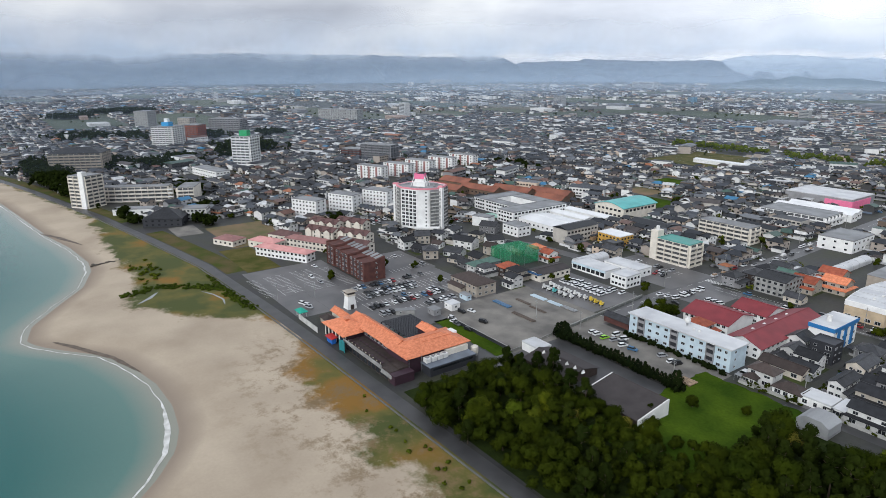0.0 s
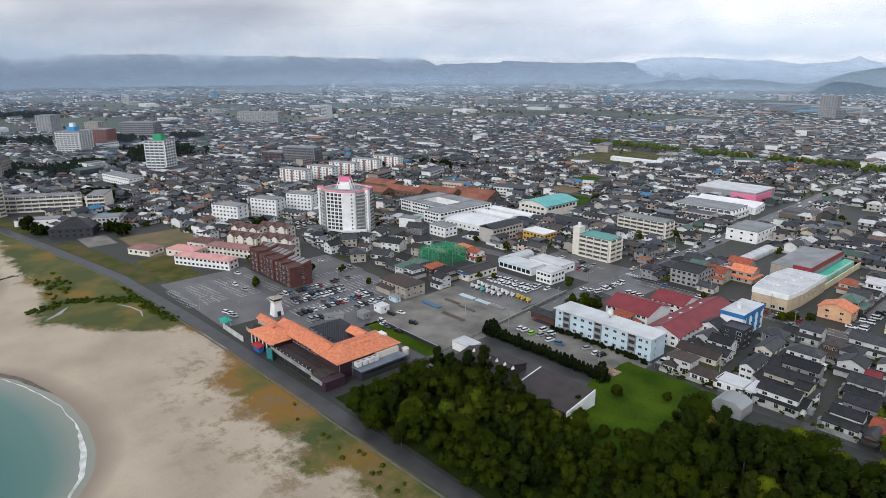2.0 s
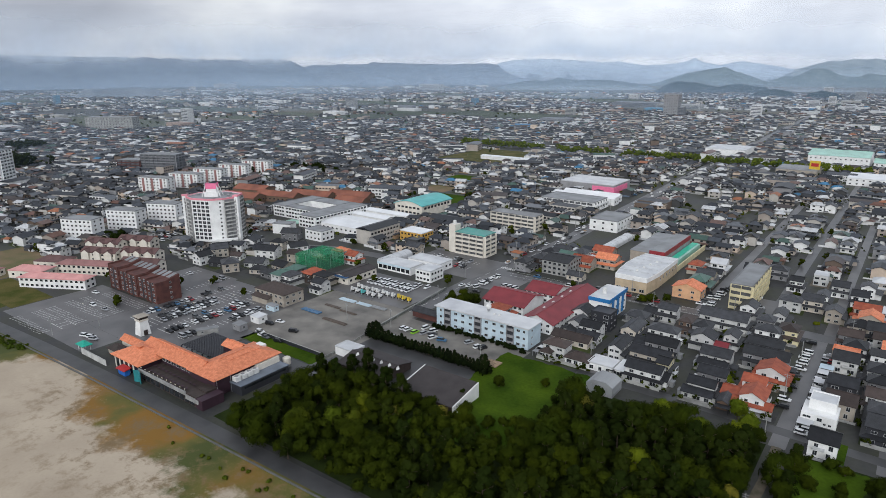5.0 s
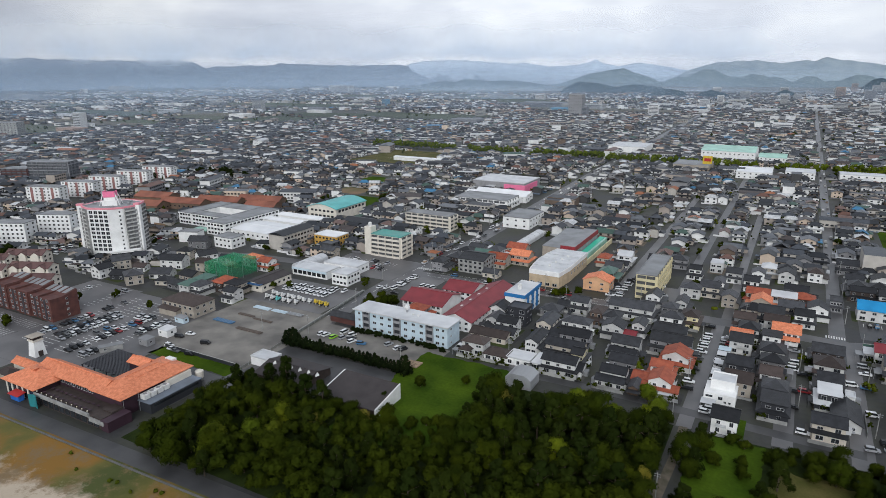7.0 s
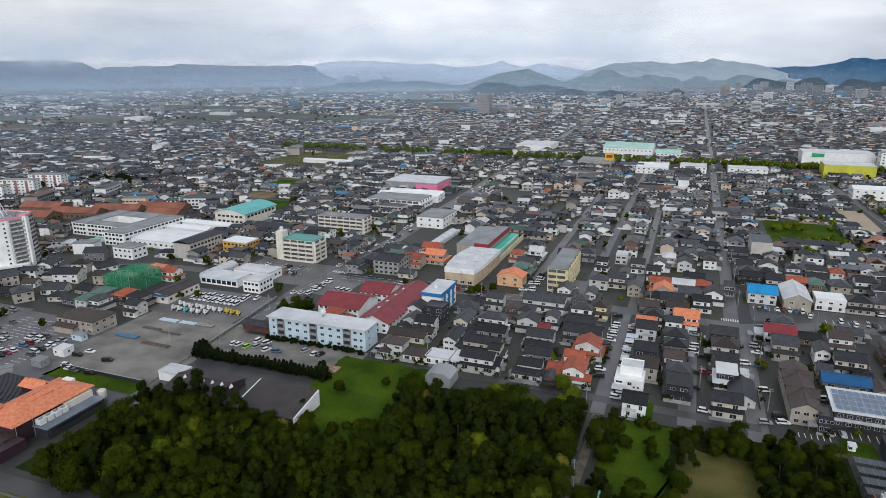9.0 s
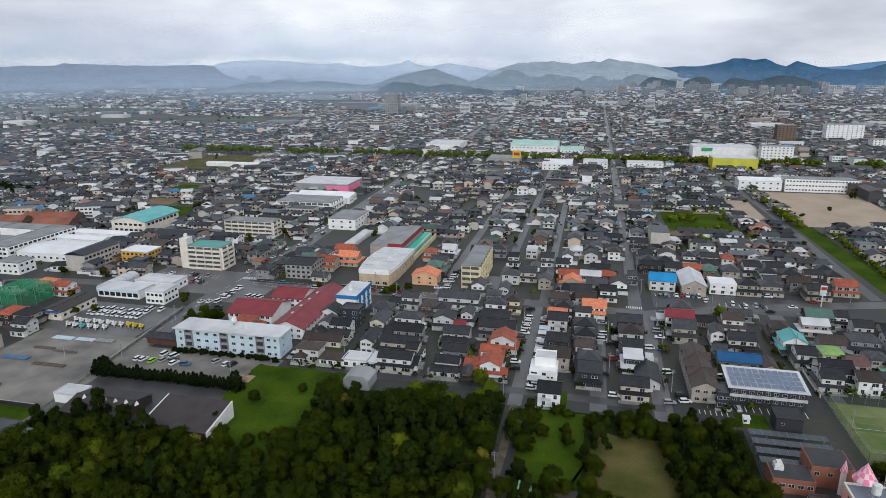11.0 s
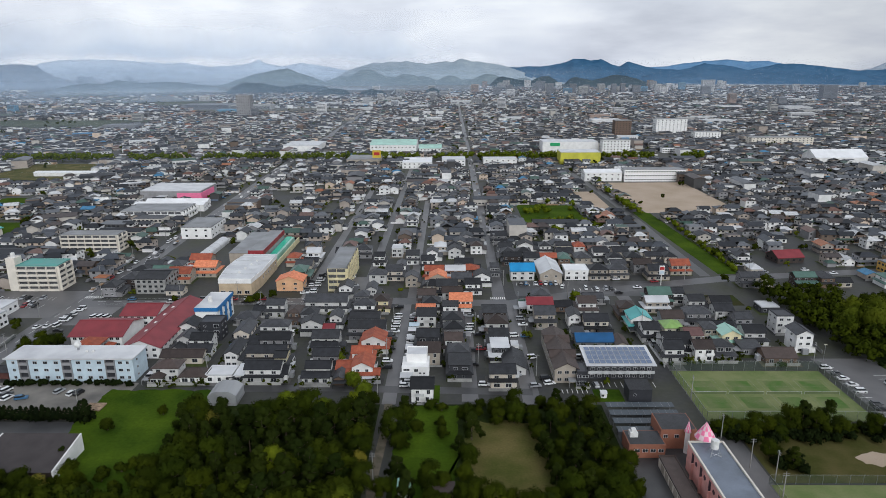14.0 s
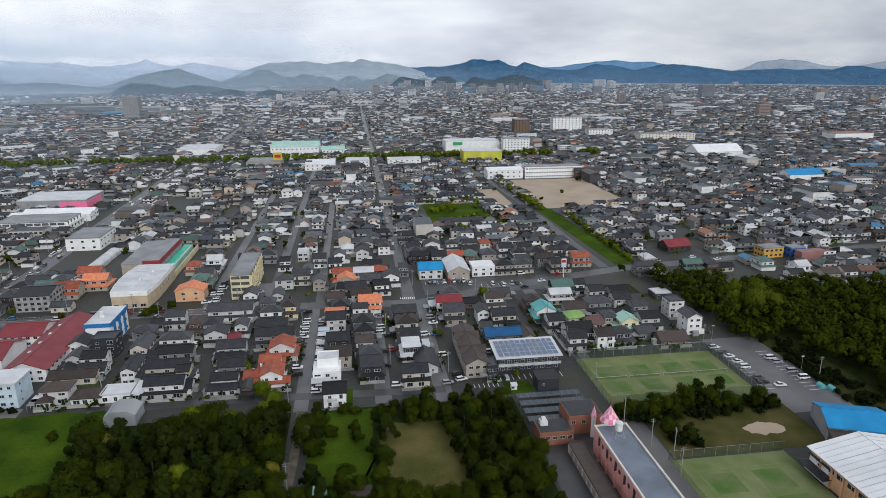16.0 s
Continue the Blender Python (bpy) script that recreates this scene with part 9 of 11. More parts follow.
car_row(-56, 338, 350, 2.7, 0.6, 17, MIX)
car_row(-216, 566, 620, 2.7, 0.7, 18, MIX)
car_row(-207, 566, 620, 2.7, 0.6, 19, MIX)


# ---------------------------------------------------------------- plant and stock in the yards
def digger(x, y, rot, m, label):
    d = thing("digger", pose(x, y, 0.04, 0, 0, rot), label, "machine", "machines in the sales yard")
    part_mesh("track", Shape().box(-1.3, 1.3, -1.0, -0.6, 0, 0.6).mesh("track", M["tyre"]), d)
    part_mesh("track", Shape().box(-1.3, 1.3, 0.6, 1.0, 0, 0.6).mesh("track", M["tyre"]), d)
    part_mesh("body", Shape().box(-1.6, 0.9, -0.95, 0.95, 0.6, 1.3).box(-0.1, 0.9, -0.8, 0.2, 1.3, 2.4).mesh("body", M[m]), d)
    part_mesh("boom", Shape().rod((0.7, 0.5, 1.2), (2.2, 0.5, 2.4), 0.16, n=4).rod((2.2, 0.5, 2.4), (3.2, 0.5, 1.0), 0.13, n=4).mesh("boom", M[m]), d)
    part_mesh("bucket", Shape().prism([(2.9, 0.15), (3.5, 0.15), (3.5, 0.85), (2.9, 0.85)], 0.5, 1.1).mesh("bucket", M["steel"]), d)


rr = random.Random(77)
for k in range(11):
    digger(-234 + k * 3.6, 237 + rr.uniform(-0.8, 0.8), -70 + rr.uniform(-10, 10), "tank" if k < 8 else "yellowpaint", "small white tracked digger with folded boom" if k < 8 else "small yellow tracked digger with folded boom")
for k in range(6):
    digger(-233 + k * 3.8, 231.5 + rr.uniform(-0.5, 0.5), -70 + rr.uniform(-10, 10), "tank" if k != 2 else "r_teal", "small white tracked digger with folded boom" if k != 2 else "small teal tracked digger with folded boom")


def stack(name, x, y, l, w, n, m, label, rot=0):
    t = thing(name, pose(x, y, 0.04, 0, 0, rot), label, "stock")
    for k in range(n):
        part_mesh("beam", Shape().box(-l / 2, l / 2, -0.22, 0.22, 0.15, 0.55).mesh("beam", M[m]), t, pose(0, -w / 2 + w * k / max(1, n - 1), 0))
    for sx in (-0.4, 0, 0.4):
        part_mesh("bearer", Shape().box(sx * l - 0.12, sx * l + 0.12, -w / 2 - 0.3, w / 2 + 0.3, 0, 0.15).mesh("bearer", M["timber"]), t)


stack("beam_stack", -224, 218.6, 10, 2.4, 4, "bluewhite", "stack of pale blue steel beams on bearers")
stack("beam_stack", -213, 219, 9, 2.0, 3, "bluewhite", "stack of pale blue steel beams on bearers")
stack("beam_stack", -203.5, 219.6, 9, 2.2, 4, "steel", "stack of grey steel beams on bearers")
stack("beam_stack", -224, 208, 10, 1.2, 3, "rust", "stack of rusty steel rails on the gravel")
stack("beam_stack", -212, 206.5, 11, 0.8, 2, "rust", "stack of rusty steel rails on the gravel")
stack("beam_stack", -209, 194.6, 15, 1.6, 3, "rust", "stack of rusty steel beams on the gravel")
stack("beam_stack", -228, 197.5, 12, 2.4, 5, "car_blue", "heap of blue steel frames on the gravel")
stack("pallet_stack", -125, 200.5, 6, 4.5, 8, "timber", "pile of pale timber pallets beside the field")


def hut(x, y, w, d, h, m, rm, label, rot=0):
    b = thing("site_hut", pose(x, y, 0, 0, 0, rot), label, "hut")
    part_mesh("wall", Shape().box(-w / 2, w / 2, -d / 2, d / 2, 0, h).mesh("wall", M[m]), b)
    part_mesh("roof", roof_shape("shed", w, d, h, 0.3, 0.2, 0.12).mesh("roof", M[rm]), b)
    put_window(b, -w / 4, -d / 2 - 0.01, h * 0.6, 1.0, 0.9)
    put_window(b, w / 2 + 0.01, 0, h * 0.6, 1.0, 0.9, "E")
    keep(x - w / 2, x + w / 2, y - d / 2, y + d / 2)


hut(-238, 174, 6, 5, 3.2, "white", "r_white", "white site hut with pale roof")
hut(-237.5, 163, 5.5, 4, 2.8, "grey", "r_flat", "grey site hut with a flat roof")
hut(-245, 187.5, 6, 3, 2.6, "bluewhite", "r_flat", "pale blue site hut on the gravel")
hut(-245.5, 151.5, 9, 2.6, 2.3, "concrete", "r_flat", "long white storage container", 60)
hut(-13, 154, 3.6, 4, 3, "white", "r_mint", "small white hut with mint roof")
hut(-2, 153, 6, 4, 2.6, "brown", "r_brown", "small brown garden hut")
hut(67, 208, 8, 7, 5, "black", "r_dark", "black two-storey hut-like annex")
hut(55, 208.5, 2, 2, 1.8, "white", "r_white", "small white shed on the lawn")
for x, y in ((168, 193.5), (170.5, 191)):
    b = thing("dome_shelter", pose(x, y, 0), "small turquoise arched shelter", "shelter")
    s = Shape()
    pr = [(1.2 * math.cos(math.pi * k / 8), 1.5 * math.sin(math.pi * k / 8)) for k in range(9)]
    s.add([(px, -1.5, pz) for px, pz in pr] + [(px, 1.5, pz) for px, pz in pr], [(k, k + 1, 10 + k, 9 + k) for k in range(8)] + [tuple(range(8, -1, -1)), tuple(range(9, 18))])
    part_mesh("shell", s.mesh("shell", M["car_teal"]), b)


# ---------------------------------------------------------------- green practice net
def make_net():
    n = thing("practice_net", pose(-278, 250, 0), "green mesh practice cage on steel posts", "net")
    for x in (-9, 0, 9):
        for y in (-11, 0, 11):
            part_mesh("post", Shape().rod((0, 0, -0.2), (0, 0, 10), 0.12).mesh("post", M["steel"]), n, pose(x, y, 0))
    for x0, x1, y0, y1 in ((-9, 9, -11, -11), (-9, 9, 11, 11), (-9, -9, -11, 11), (9, 9, -11, 11)):
        s = Shape().add([(x0, y0, 1), (x1, y1, 1), (x1, y1, 9.8), (x0, y0, 9.8)], [(0, 1, 2, 3)])
        part_mesh("mesh_panel", s.mesh("mesh_panel", M["net"]), n)
    part_mesh("mesh_panel", Shape().add([(-9, -11, 9.8), (9, -11, 9.8), (9, 11, 9.8), (-9, 11, 9.8)], [(0, 1, 2, 3)]).mesh("mesh_panel", M["net"]), n)
    keep(-291, -266, 236, 263)


def mesh_mat(name, col, alpha):
    m = mat(name, col, 0.8)
    nt = m.node_tree
    N, L = nt.nodes.new, nt.links.new
    out = next(k for k in nt.nodes if k.type == "OUTPUT_MATERIAL")
    tr, mx = N("ShaderNodeBsdfTransparent"), N("ShaderNodeMixShader")
    mx.inputs[0].default_value = alpha
    L(tr.outputs[0], mx.inputs[1]); L(nt.nodes["Principled BSDF"].outputs[0], mx.inputs[2]); L(mx.outputs[0], out.inputs[0])
    return m


M["net"] = mesh_mat("green_net_mesh", (0.015, 0.30, 0.13), 0.5)
M["fence_mesh"] = mesh_mat("wire_fence_mesh", (0.06, 0.10, 0.07), 0.3)
make_net()


def fence(name, pts, h, label, gap=4.0, m="fence_mesh"):
    """A wire fence along pts: posts, rails and mesh panels."""
    ox, oy = pts[0]
    f = thing(name, pose(ox, oy, 0), label, "fence")
    for a, b in zip(pts, pts[1:]):
        l = math.hypot(b[0] - a[0], b[1] - a[1])
        n = max(1, round(l / gap))
        for k in range(n + 1):
            x, y = a[0] + (b[0] - a[0]) * k / n - ox, a[1] + (b[1] - a[1]) * k / n - oy
            part_mesh("post", Shape().rod((0, 0, -0.2), (0, 0, h), 0.06, n=5).mesh("post", M["steel"]), f, pose(x, y, 0))
        va, vb = (a[0] - ox, a[1] - oy), (b[0] - ox, b[1] - oy)
        part_mesh("mesh_panel", Shape().add([(*va, 0.05), (*vb, 0.05), (*vb, h - 0.05), (*va, h - 0.05)], [(0, 1, 2, 3)]).mesh("mesh_panel", M[m]), f)
        part_mesh("rail", Shape().rod((*va, h), (*vb, h), 0.04, n=5).mesh("rail", M["steel"]), f)


fence("court_fence", [(85.5, 191.5), (143.5, 191.5), (143.5, 229.5), (85.5, 229.5), (85.5, 191.5)], 4, "tall wire fence round the tennis courts")
fence("court_fence", [(90.5, 158.5), (128.5, 158.5)], 3, "tall wire fence by the lower court")
fence("court_fence", [(90.5, 118), (90.5, 158.5)], 3, "tall wire fence by the lower court", 6)
for k in range(4):
    x0 = 88 + k * 13.6
    nt = thing("tennis_net", pose(x0 + 5.5, 210.5, 0.04), "sagging white-taped tennis net", "tennis net", "nets of the courts")
    part_mesh("net_mesh", Shape().add([(-6.2, 0, 0.05), (6.2, 0, 0.05), (6.2, 0, 1.0), (-6.2, 0, 1.0)], [(0, 1, 2, 3)]).mesh("net_mesh", M["fence_mesh"]), nt)
    part_mesh("tape", Shape().box(-6.2, 6.2, -0.03, 0.03, 0.98, 1.06).mesh("tape", M["frame"]), nt)
    for sx in (-6.3, 6.3):
        part_mesh("post", Shape().rod((sx, 0, 0), (sx, 0, 1.15), 0.06).mesh("post", M["steel"]), nt)
fence("yard_fence", [(-183, 164), (-184, 178), (-186, 192), (-189, 225), (-193, 262)], 1.4, "long pale concrete and wire yard wall", 5)


def wall_run(x0, y0, x1, y1, h, m, label):
    l = math.hypot(x1 - x0, y1 - y0)
    w = thing("boundary_wall", pose(x0, y0, 0, 0, 0, math.degrees(math.atan2(y1 - y0, x1 - x0))), label, "wall")
    part_mesh("panel", Shape().box(0, l, -0.1, 0.1, -0.2, h).mesh("panel", M[m]), w)
    part_mesh("coping", Shape().box(-0.05, l + 0.05, -0.16, 0.16, h, h + 0.09).mesh("coping", M["kerb"]), w)


wall_run(-186.5, 192, -194, 262, 1.2, "concrete", "low concrete wall along the sales yard")
wall_run(-228, 164.8, -184.5, 164.8, 1.6, "black", "dark fence wall behind the gravel yard")
wall_run(-114, 217, -92, 217, 1.2, "concrete", "low grey garden wall")
wall_run(-19, 216, -6, 216, 0.9, "concrete", "low grey garden wall")
wall_run(84.5, 232, 84.5, 262, 1.2, "white", "low white garden wall")
wall_run(34, 306.5, 48, 307.5, 1.0, "r_green", "low green fence wall")
# sea wall along the beach side of the coast road
sw = Shape()
pts = [(x, coast(x) - 4.3) for x in range(-700, -60, 10)]
for (x0, y0), (x1, y1) in zip(pts, pts[1:]):
    sw.add([(x0, y0 - 0.25, -0.5), (x1, y1 - 0.25, -0.5), (x1, y1 + 0.25, -0.5), (x0, y0 + 0.25, -0.5), (x0, y0 - 0.25, 0.45), (x1, y1 - 0.25, 0.45), (x1, y1 + 0.25, 0.45), (x0, y0 + 0.25, 0.45)],
           [(4, 5, 6, 7), (0, 1, 5, 4), (2, 3, 7, 6)])
tagged(new("kerb_seawall", sw.mesh("kerb_seawall", M["kerb_dark"])), "low concrete kerb wall along the coast road", "kerb", kind="structure")


# ---------------------------------------------------------------- poles, lamps and signs
def pole(x, y, h=9, arms=2, label="grey concrete utility pole with cross arms"):
    p = thing("utility_pole", pose(x, y, 0, 0, 0, 90 * ((int(x) + int(y)) % 2)), label, "pole", "utility poles")
    part_mesh("shaft", Shape().rod((0, 0, -0.3), (0, 0, h), 0.17, 0.11, 7).mesh("shaft", M["concrete"]), p)
    for k in range(arms):
        part_mesh("cross_arm", Shape().box(-0.9, 0.9, -0.05, 0.05, h - 0.5 - 0.7 * k, h - 0.4 - 0.7 * k).mesh("cross_arm", M["steel"]), p)


for x, y in ((-26, 205), (-26, 240), (-26, 275), (-94, 225), (-94, 262), (-94, 298), (33, 225), (33, 262), (33, 296), (11, 235), (11, 268), (85.5, 180), (85.5, 206), (85.5, 240), (85.5, 268), (88.5, 166), (90, 150), (93, 160),
             (-183, 205), (-186, 245), (-197, 285), (-181, 312), (-140, 312), (-110, 312), (-60, 312), (-12, 312), (60, 311), (28.6, 330), (28.6, 370), (28.6, 410), (28.6, 455), (28.6, 500), (28.6, 560),
             (-22.5, 160), (-205, 199), (-292, 126), (-300, 109), (-196, 340), (-197, 380), (-198, 430), (-200, 500), (145, 236), (172, 200), (130, 340), (170, 350), (-128, 196)):
    pole(x, y, 9 if x < 80 or x > 95 else 10)
for x, y in ((-292, 184), (-268, 160), (-310, 128), (-262, 178), (168, 205), (150, 238)):
    l = thing("street_lamp", pose(x, y, 0), "slim steel car park lamp", "lamp")
    part_mesh("shaft", Shape().rod((0, 0, 0), (0, 0, 7), 0.09, 0.06).mesh("shaft", M["steel"]), l)
    part_mesh("head", Shape().box(-0.6, 0.6, -0.15, 0.15, 6.95, 7.12).mesh("head", M["lamp"]), l)
s = thing("sign_pylon", pose(114, 331, 0), "slim white and red roadside sign pylon", "sign")
part_mesh("shaft", Shape().rod((0, 0, 0), (0, 0, 6), 0.3, 0.25).mesh("shaft", M["tank"]), s)
part_mesh("board", Shape().box(-1.4, 1.4, -0.3, 0.3, 6, 11).mesh("board", M["tank"]), s)
part_mesh("panel", Shape().box(-1.2, 1.2, -0.36, -0.31, 8.8, 10.4).mesh("panel", M["redpaint"]), s)
part_mesh("panel", Shape().box(-1.2, 1.2, -0.36, -0.31, 6.6, 8.2).mesh("panel", M["bluewhite"]), s)
s = thing("sign_pylon", pose(-262, 322, 0), "roadside sign pole with yellow board", "sign")
part_mesh("shaft", Shape().rod((0, 0, 0), (0, 0, 8), 0.2).mesh("shaft", M["steel"]), s)
part_mesh("board", Shape().box(-1, 1, -0.2, 0.2, 3, 6).mesh("board", M["yellowpaint"]), s)

# ---------------------------------------------------------------- the rest of the town
ROOFS = [("r_dark", 0.42), ("r_grey", 0.66), ("r_brown", 0.78), ("r_white", 0.85), ("r_rust", 0.92), ("r_orange", 0.955), ("r_green", 0.99), ("r_blue", 1.0)]
WALLS = [("white", 0.42), ("offwhite", 0.62), ("grey", 0.74), ("beige", 0.86), ("brown", 0.94), ("darkwood", 1.0)]


def pick(table, r):
    return next(k for k, p in table if r <= p)


def in_view(x, y, margin=3):
    a = math.degrees(math.atan2(x, y))
    return -97 < a < 45 + margin


def paddies():
    rng = random.Random(43)
    out = []
    while len(out) < 95:
        a, r = rng.uniform(-88, -14), rng.uniform(1500, 4300)
        x, y = r * math.sin(radians(a)), r * math.cos(radians(a))
        if y > coast(x) + 160:
            out.append((x, y, rng.uniform(70, 260), rng.uniform(30, 90)))
    return out


FIELDS = paddies()


def lots():
    """Plots along back streets, on the town's grid, out to the edge of the built-up plain."""
    rng = random.Random(11)
    out = []
    yy = -420.0
    row = 0
    while yy < 4000:
        far = yy > 1100
        step = (10.5 if row % 2 else 14.5) * (1 if yy < 1000 else 1.25 if yy < 1900 else 1.8)
        xx = -4000.0
        while xx < 3300:
            r = math.hypot(xx, yy)
            xx += rng.uniform(8.8, 12.6) * (1 if r < 1000 else 1.25 if r < 1900 else 1.8)
            if r > 4000 or not in_view(xx, yy) or r > 3000 and -33 * r < math.degrees(math.atan2(xx, yy)) * r < 2.5 * r:
                continue
            f = noise.noise((xx * 0.004, yy * 0.004, 2.0))
            gap = 0.10 + (0.1 if f < -0.1 else 0) + (0.35 if f < -0.32 else 0)
            # fields take over the plain to the west
            if xx < -900 and r > 1500:
                gap += 0.5 if noise.noise((xx * 0.0012, yy * 0.002, 7.0)) > -0.15 else 0.1
            if rng.random() < gap:
                continue
            x, y = xx + rng.uniform(-1.5, 1.5), yy + rng.uniform(-1.5, 1.5)
            if y < coast(x) + 14:
                continue
            out.append((r, x, y, rng.random(), rng.random(), rng.random(), rng.random()))
        yy += step
        row += 1
    return sorted(out)


near_left = 90
TV = {"wall": [], "roof": [], "glass": [], "plot": [], "clutter": []}
TF = {"wall": [], "roof": [], "glass": [], "plot": [], "clutter": []}
TOWN_BUSH = []


def town_add(kind, verts, faces):
    n = len(TV[kind])
    TV[kind] += verts
    TF[kind] += [tuple(n + k for k in f) for f in faces]


def far_house(x, y, w, d, h, rot, flat, rise, detail, hip=False):
    c, s = math.cos(rot), math.sin(rot)
    P = lambda px, py, pz: (x + c * px - s * py, y + s * px + c * py, pz)
    a, b = w / 2, d / 2
    v = [P(-a, -b, -0.2), P(a, -b, -0.2), P(a, b, -0.2), P(-a, b, -0.2), P(-a, -b, h), P(a, -b, h), P(a, b, h), P(-a, b, h)]
    f = [(0, 1, 5, 4), (1, 2, 6, 5), (2, 3, 7, 6), (3, 0, 4, 7)]
    if not flat and not hip:
        v += [P(-a, 0, h + rise), P(a, 0, h + rise)]
        f += [(4, 7, 8), (5, 9, 6)]
    town_add("wall", v, f)
    if flat:
        town_add("roof", [P(-a, -b, h), P(a, -b, h), P(a, b, h), P(-a, b, h)], [(0, 1, 2, 3)])
    else:
        o = 0.65
        i = min(a, b) * 0.9 if hip else 0.0
        a2, b2, lo = a + o, b + o, h - rise * o / b
        v = [P(-a2, -b2, lo), P(a2, -b2, lo), P(a2, b2, lo), P(-a2, b2, lo), P(-a2 + i, 0, h + rise + 0.05), P(a2 - i, 0, h + rise + 0.05)]
        if detail == 0:
            town_add("roof", v, [(0, 1, 5, 4), (2, 3, 4, 5), (1, 2, 5), (3, 0, 4)])
            return
        v += [P(-a2, -b2, lo + .2), P(a2, -b2, lo + .2), P(a2, b2, lo + .2), P(-a2, b2, lo + .2), P(-a2 + i, 0, h + rise + 0.25), P(a2 - i, 0, h + rise + 0.25)]
        town_add("roof", v, [(6, 7, 11, 10), (8, 9, 10, 11), (0, 1, 7, 6), (2, 3, 9, 8), (1, 5, 11, 7), (5, 2, 8, 11), (3, 4, 10, 9), (4, 0, 6, 10)])
    if detail:
        for k in range(detail):
            fx = (k % 2 - 0.5) * a + 0.2
            z = 1.5 + 2.9 * (k // 2)
            if z + 0.6 < h:
                town_add("glass", [P(fx - 0.8, -b - 0.05, z - 0.6), P(fx + 0.8, -b - 0.05, z - 0.6), P(fx + 0.8, -b - 0.05, z + 0.6), P(fx - 0.8, -b - 0.05, z + 0.6)], [(0, 1, 2, 3)])
                sx = a + 0.05 if x < 0 else -a - 0.05
                q = [P(sx, fx * 0.8 - 0.6, z - 0.5), P(sx, fx * 0.8 + 0.6, z - 0.5), P(sx, fx * 0.8 + 0.6, z + 0.5), P(sx, fx * 0.8 - 0.6, z + 0.5)]
                town_add("glass", q, [(0, 1, 2, 3) if x < 0 else (3, 2, 1, 0)])


def eaves(x, y, w, d, z, rot, out):
    """The lower roof that runs round a house between its storeys."""
    c, s = math.cos(rot), math.sin(rot)
    P = lambda px, py, pz: (x + c * px - s * py, y + s * px + c * py, pz)
    v = []
    for a, b, zz in ((w / 2 + out, d / 2 + out, z - 0.22), (w / 2 + out, d / 2 + out, z), (w / 2 - 0.1, d / 2 - 0.1, z + 0.45 * out)):
        v += [P(-a, -b, zz), P(a, -b, zz), P(a, b, zz), P(-a, b, zz)]
    town_add("roof", v, [(k, (k + 1) % 4, 4 + (k + 1) % 4, 4 + k) for k in range(4)] + [(4 + k, 4 + (k + 1) % 4, 8 + (k + 1) % 4, 8 + k) for k in range(4)])


def low_wing(x, y, w, d, rot, px, py, rise):
    """A single-storey wing with a hip roof beside the main house."""
    far_house(x + math.cos(rot) * px - math.sin(rot) * py, y + math.sin(rot) * px + math.cos(rot) * py, w, d, 2.8, rot, False, rise, 0, True)


def town_box(x0, x1, y0, y1, z0, z1):
    v = [(x0, y0, z0), (x1, y0, z0), (x1, y1, z0), (x0, y1, z0), (x0, y0, z1), (x1, y0, z1), (x1, y1, z1), (x0, y1, z1)]
    town_add("clutter", v, [(4, 5, 6, 7), (0, 1, 5, 4), (1, 2, 6, 5), (2, 3, 7, 6), (3, 0, 4, 7)])


def town_yard(x, y, w, d, r, k):
    """What stands round a house: its plot, a garden wall, a carport or shed, cars and bushes."""
    q = random.Random(k)
    z = 0.005 + 0.009 * q.random()
    town_add("plot", [(x - w * 0.72, y - d * 0.95, z), (x + w * 0.72, y - d * 0.95, z), (x + w * 0.72, y + d * 0.75, z), (x - w * 0.72, y + d * 0.75, z)], [(0, 1, 2, 3)])
    if r < 1000 and q.random() < 0.6:
        town_box(x - w * 0.7, x + w * q.uniform(0.1, 0.6), y - d * 0.93, y - d * 0.93 + 0.15, 0, q.uniform(0.8, 1.5))
    if q.random() < 0.45:
        cx, cy = x + q.choice((-1, 1)) * w * 0.62, y - d * q.uniform(0.2, 0.6)
        town_box(cx - 1.3, cx + 1.3, cy - q.uniform(1, 2.4), cy + 1.4, q.choice((0, 0, 2.1)), 2.3)
    if r < 1300 and q.random() < 0.5:
        cx, cy = x + q.uniform(-0.6, 0.6) * w, y - d * 0.5 - 2.2
        if q.random() < 0.5:
            town_box(cx - 0.8, cx + 0.8, cy - 2.0, cy + 2.0, 0.3, 0.95); town_box(cx - 0.7, cx + 0.7, cy - 1.4, cy + 1.3, 0.95, 1.55)
        else:
            town_box(cx - 2.0, cx + 2.0, cy - 0.8, cy + 0.8, 0.3, 0.95); town_box(cx - 1.4, cx + 1.3, cy - 0.7, cy + 0.7, 0.95, 1.55)
    if r < 1250:
        for _ in range(q.choice((0, 1, 2, 2, 3))):
            TOWN_BUSH.append((x + q.uniform(-0.75, 0.75) * w, y + q.choice((-1, -1, 1)) * d * q.uniform(0.6, 0.9), q.uniform(1.5, 4.0), q.uniform(1.3, 2.4)))


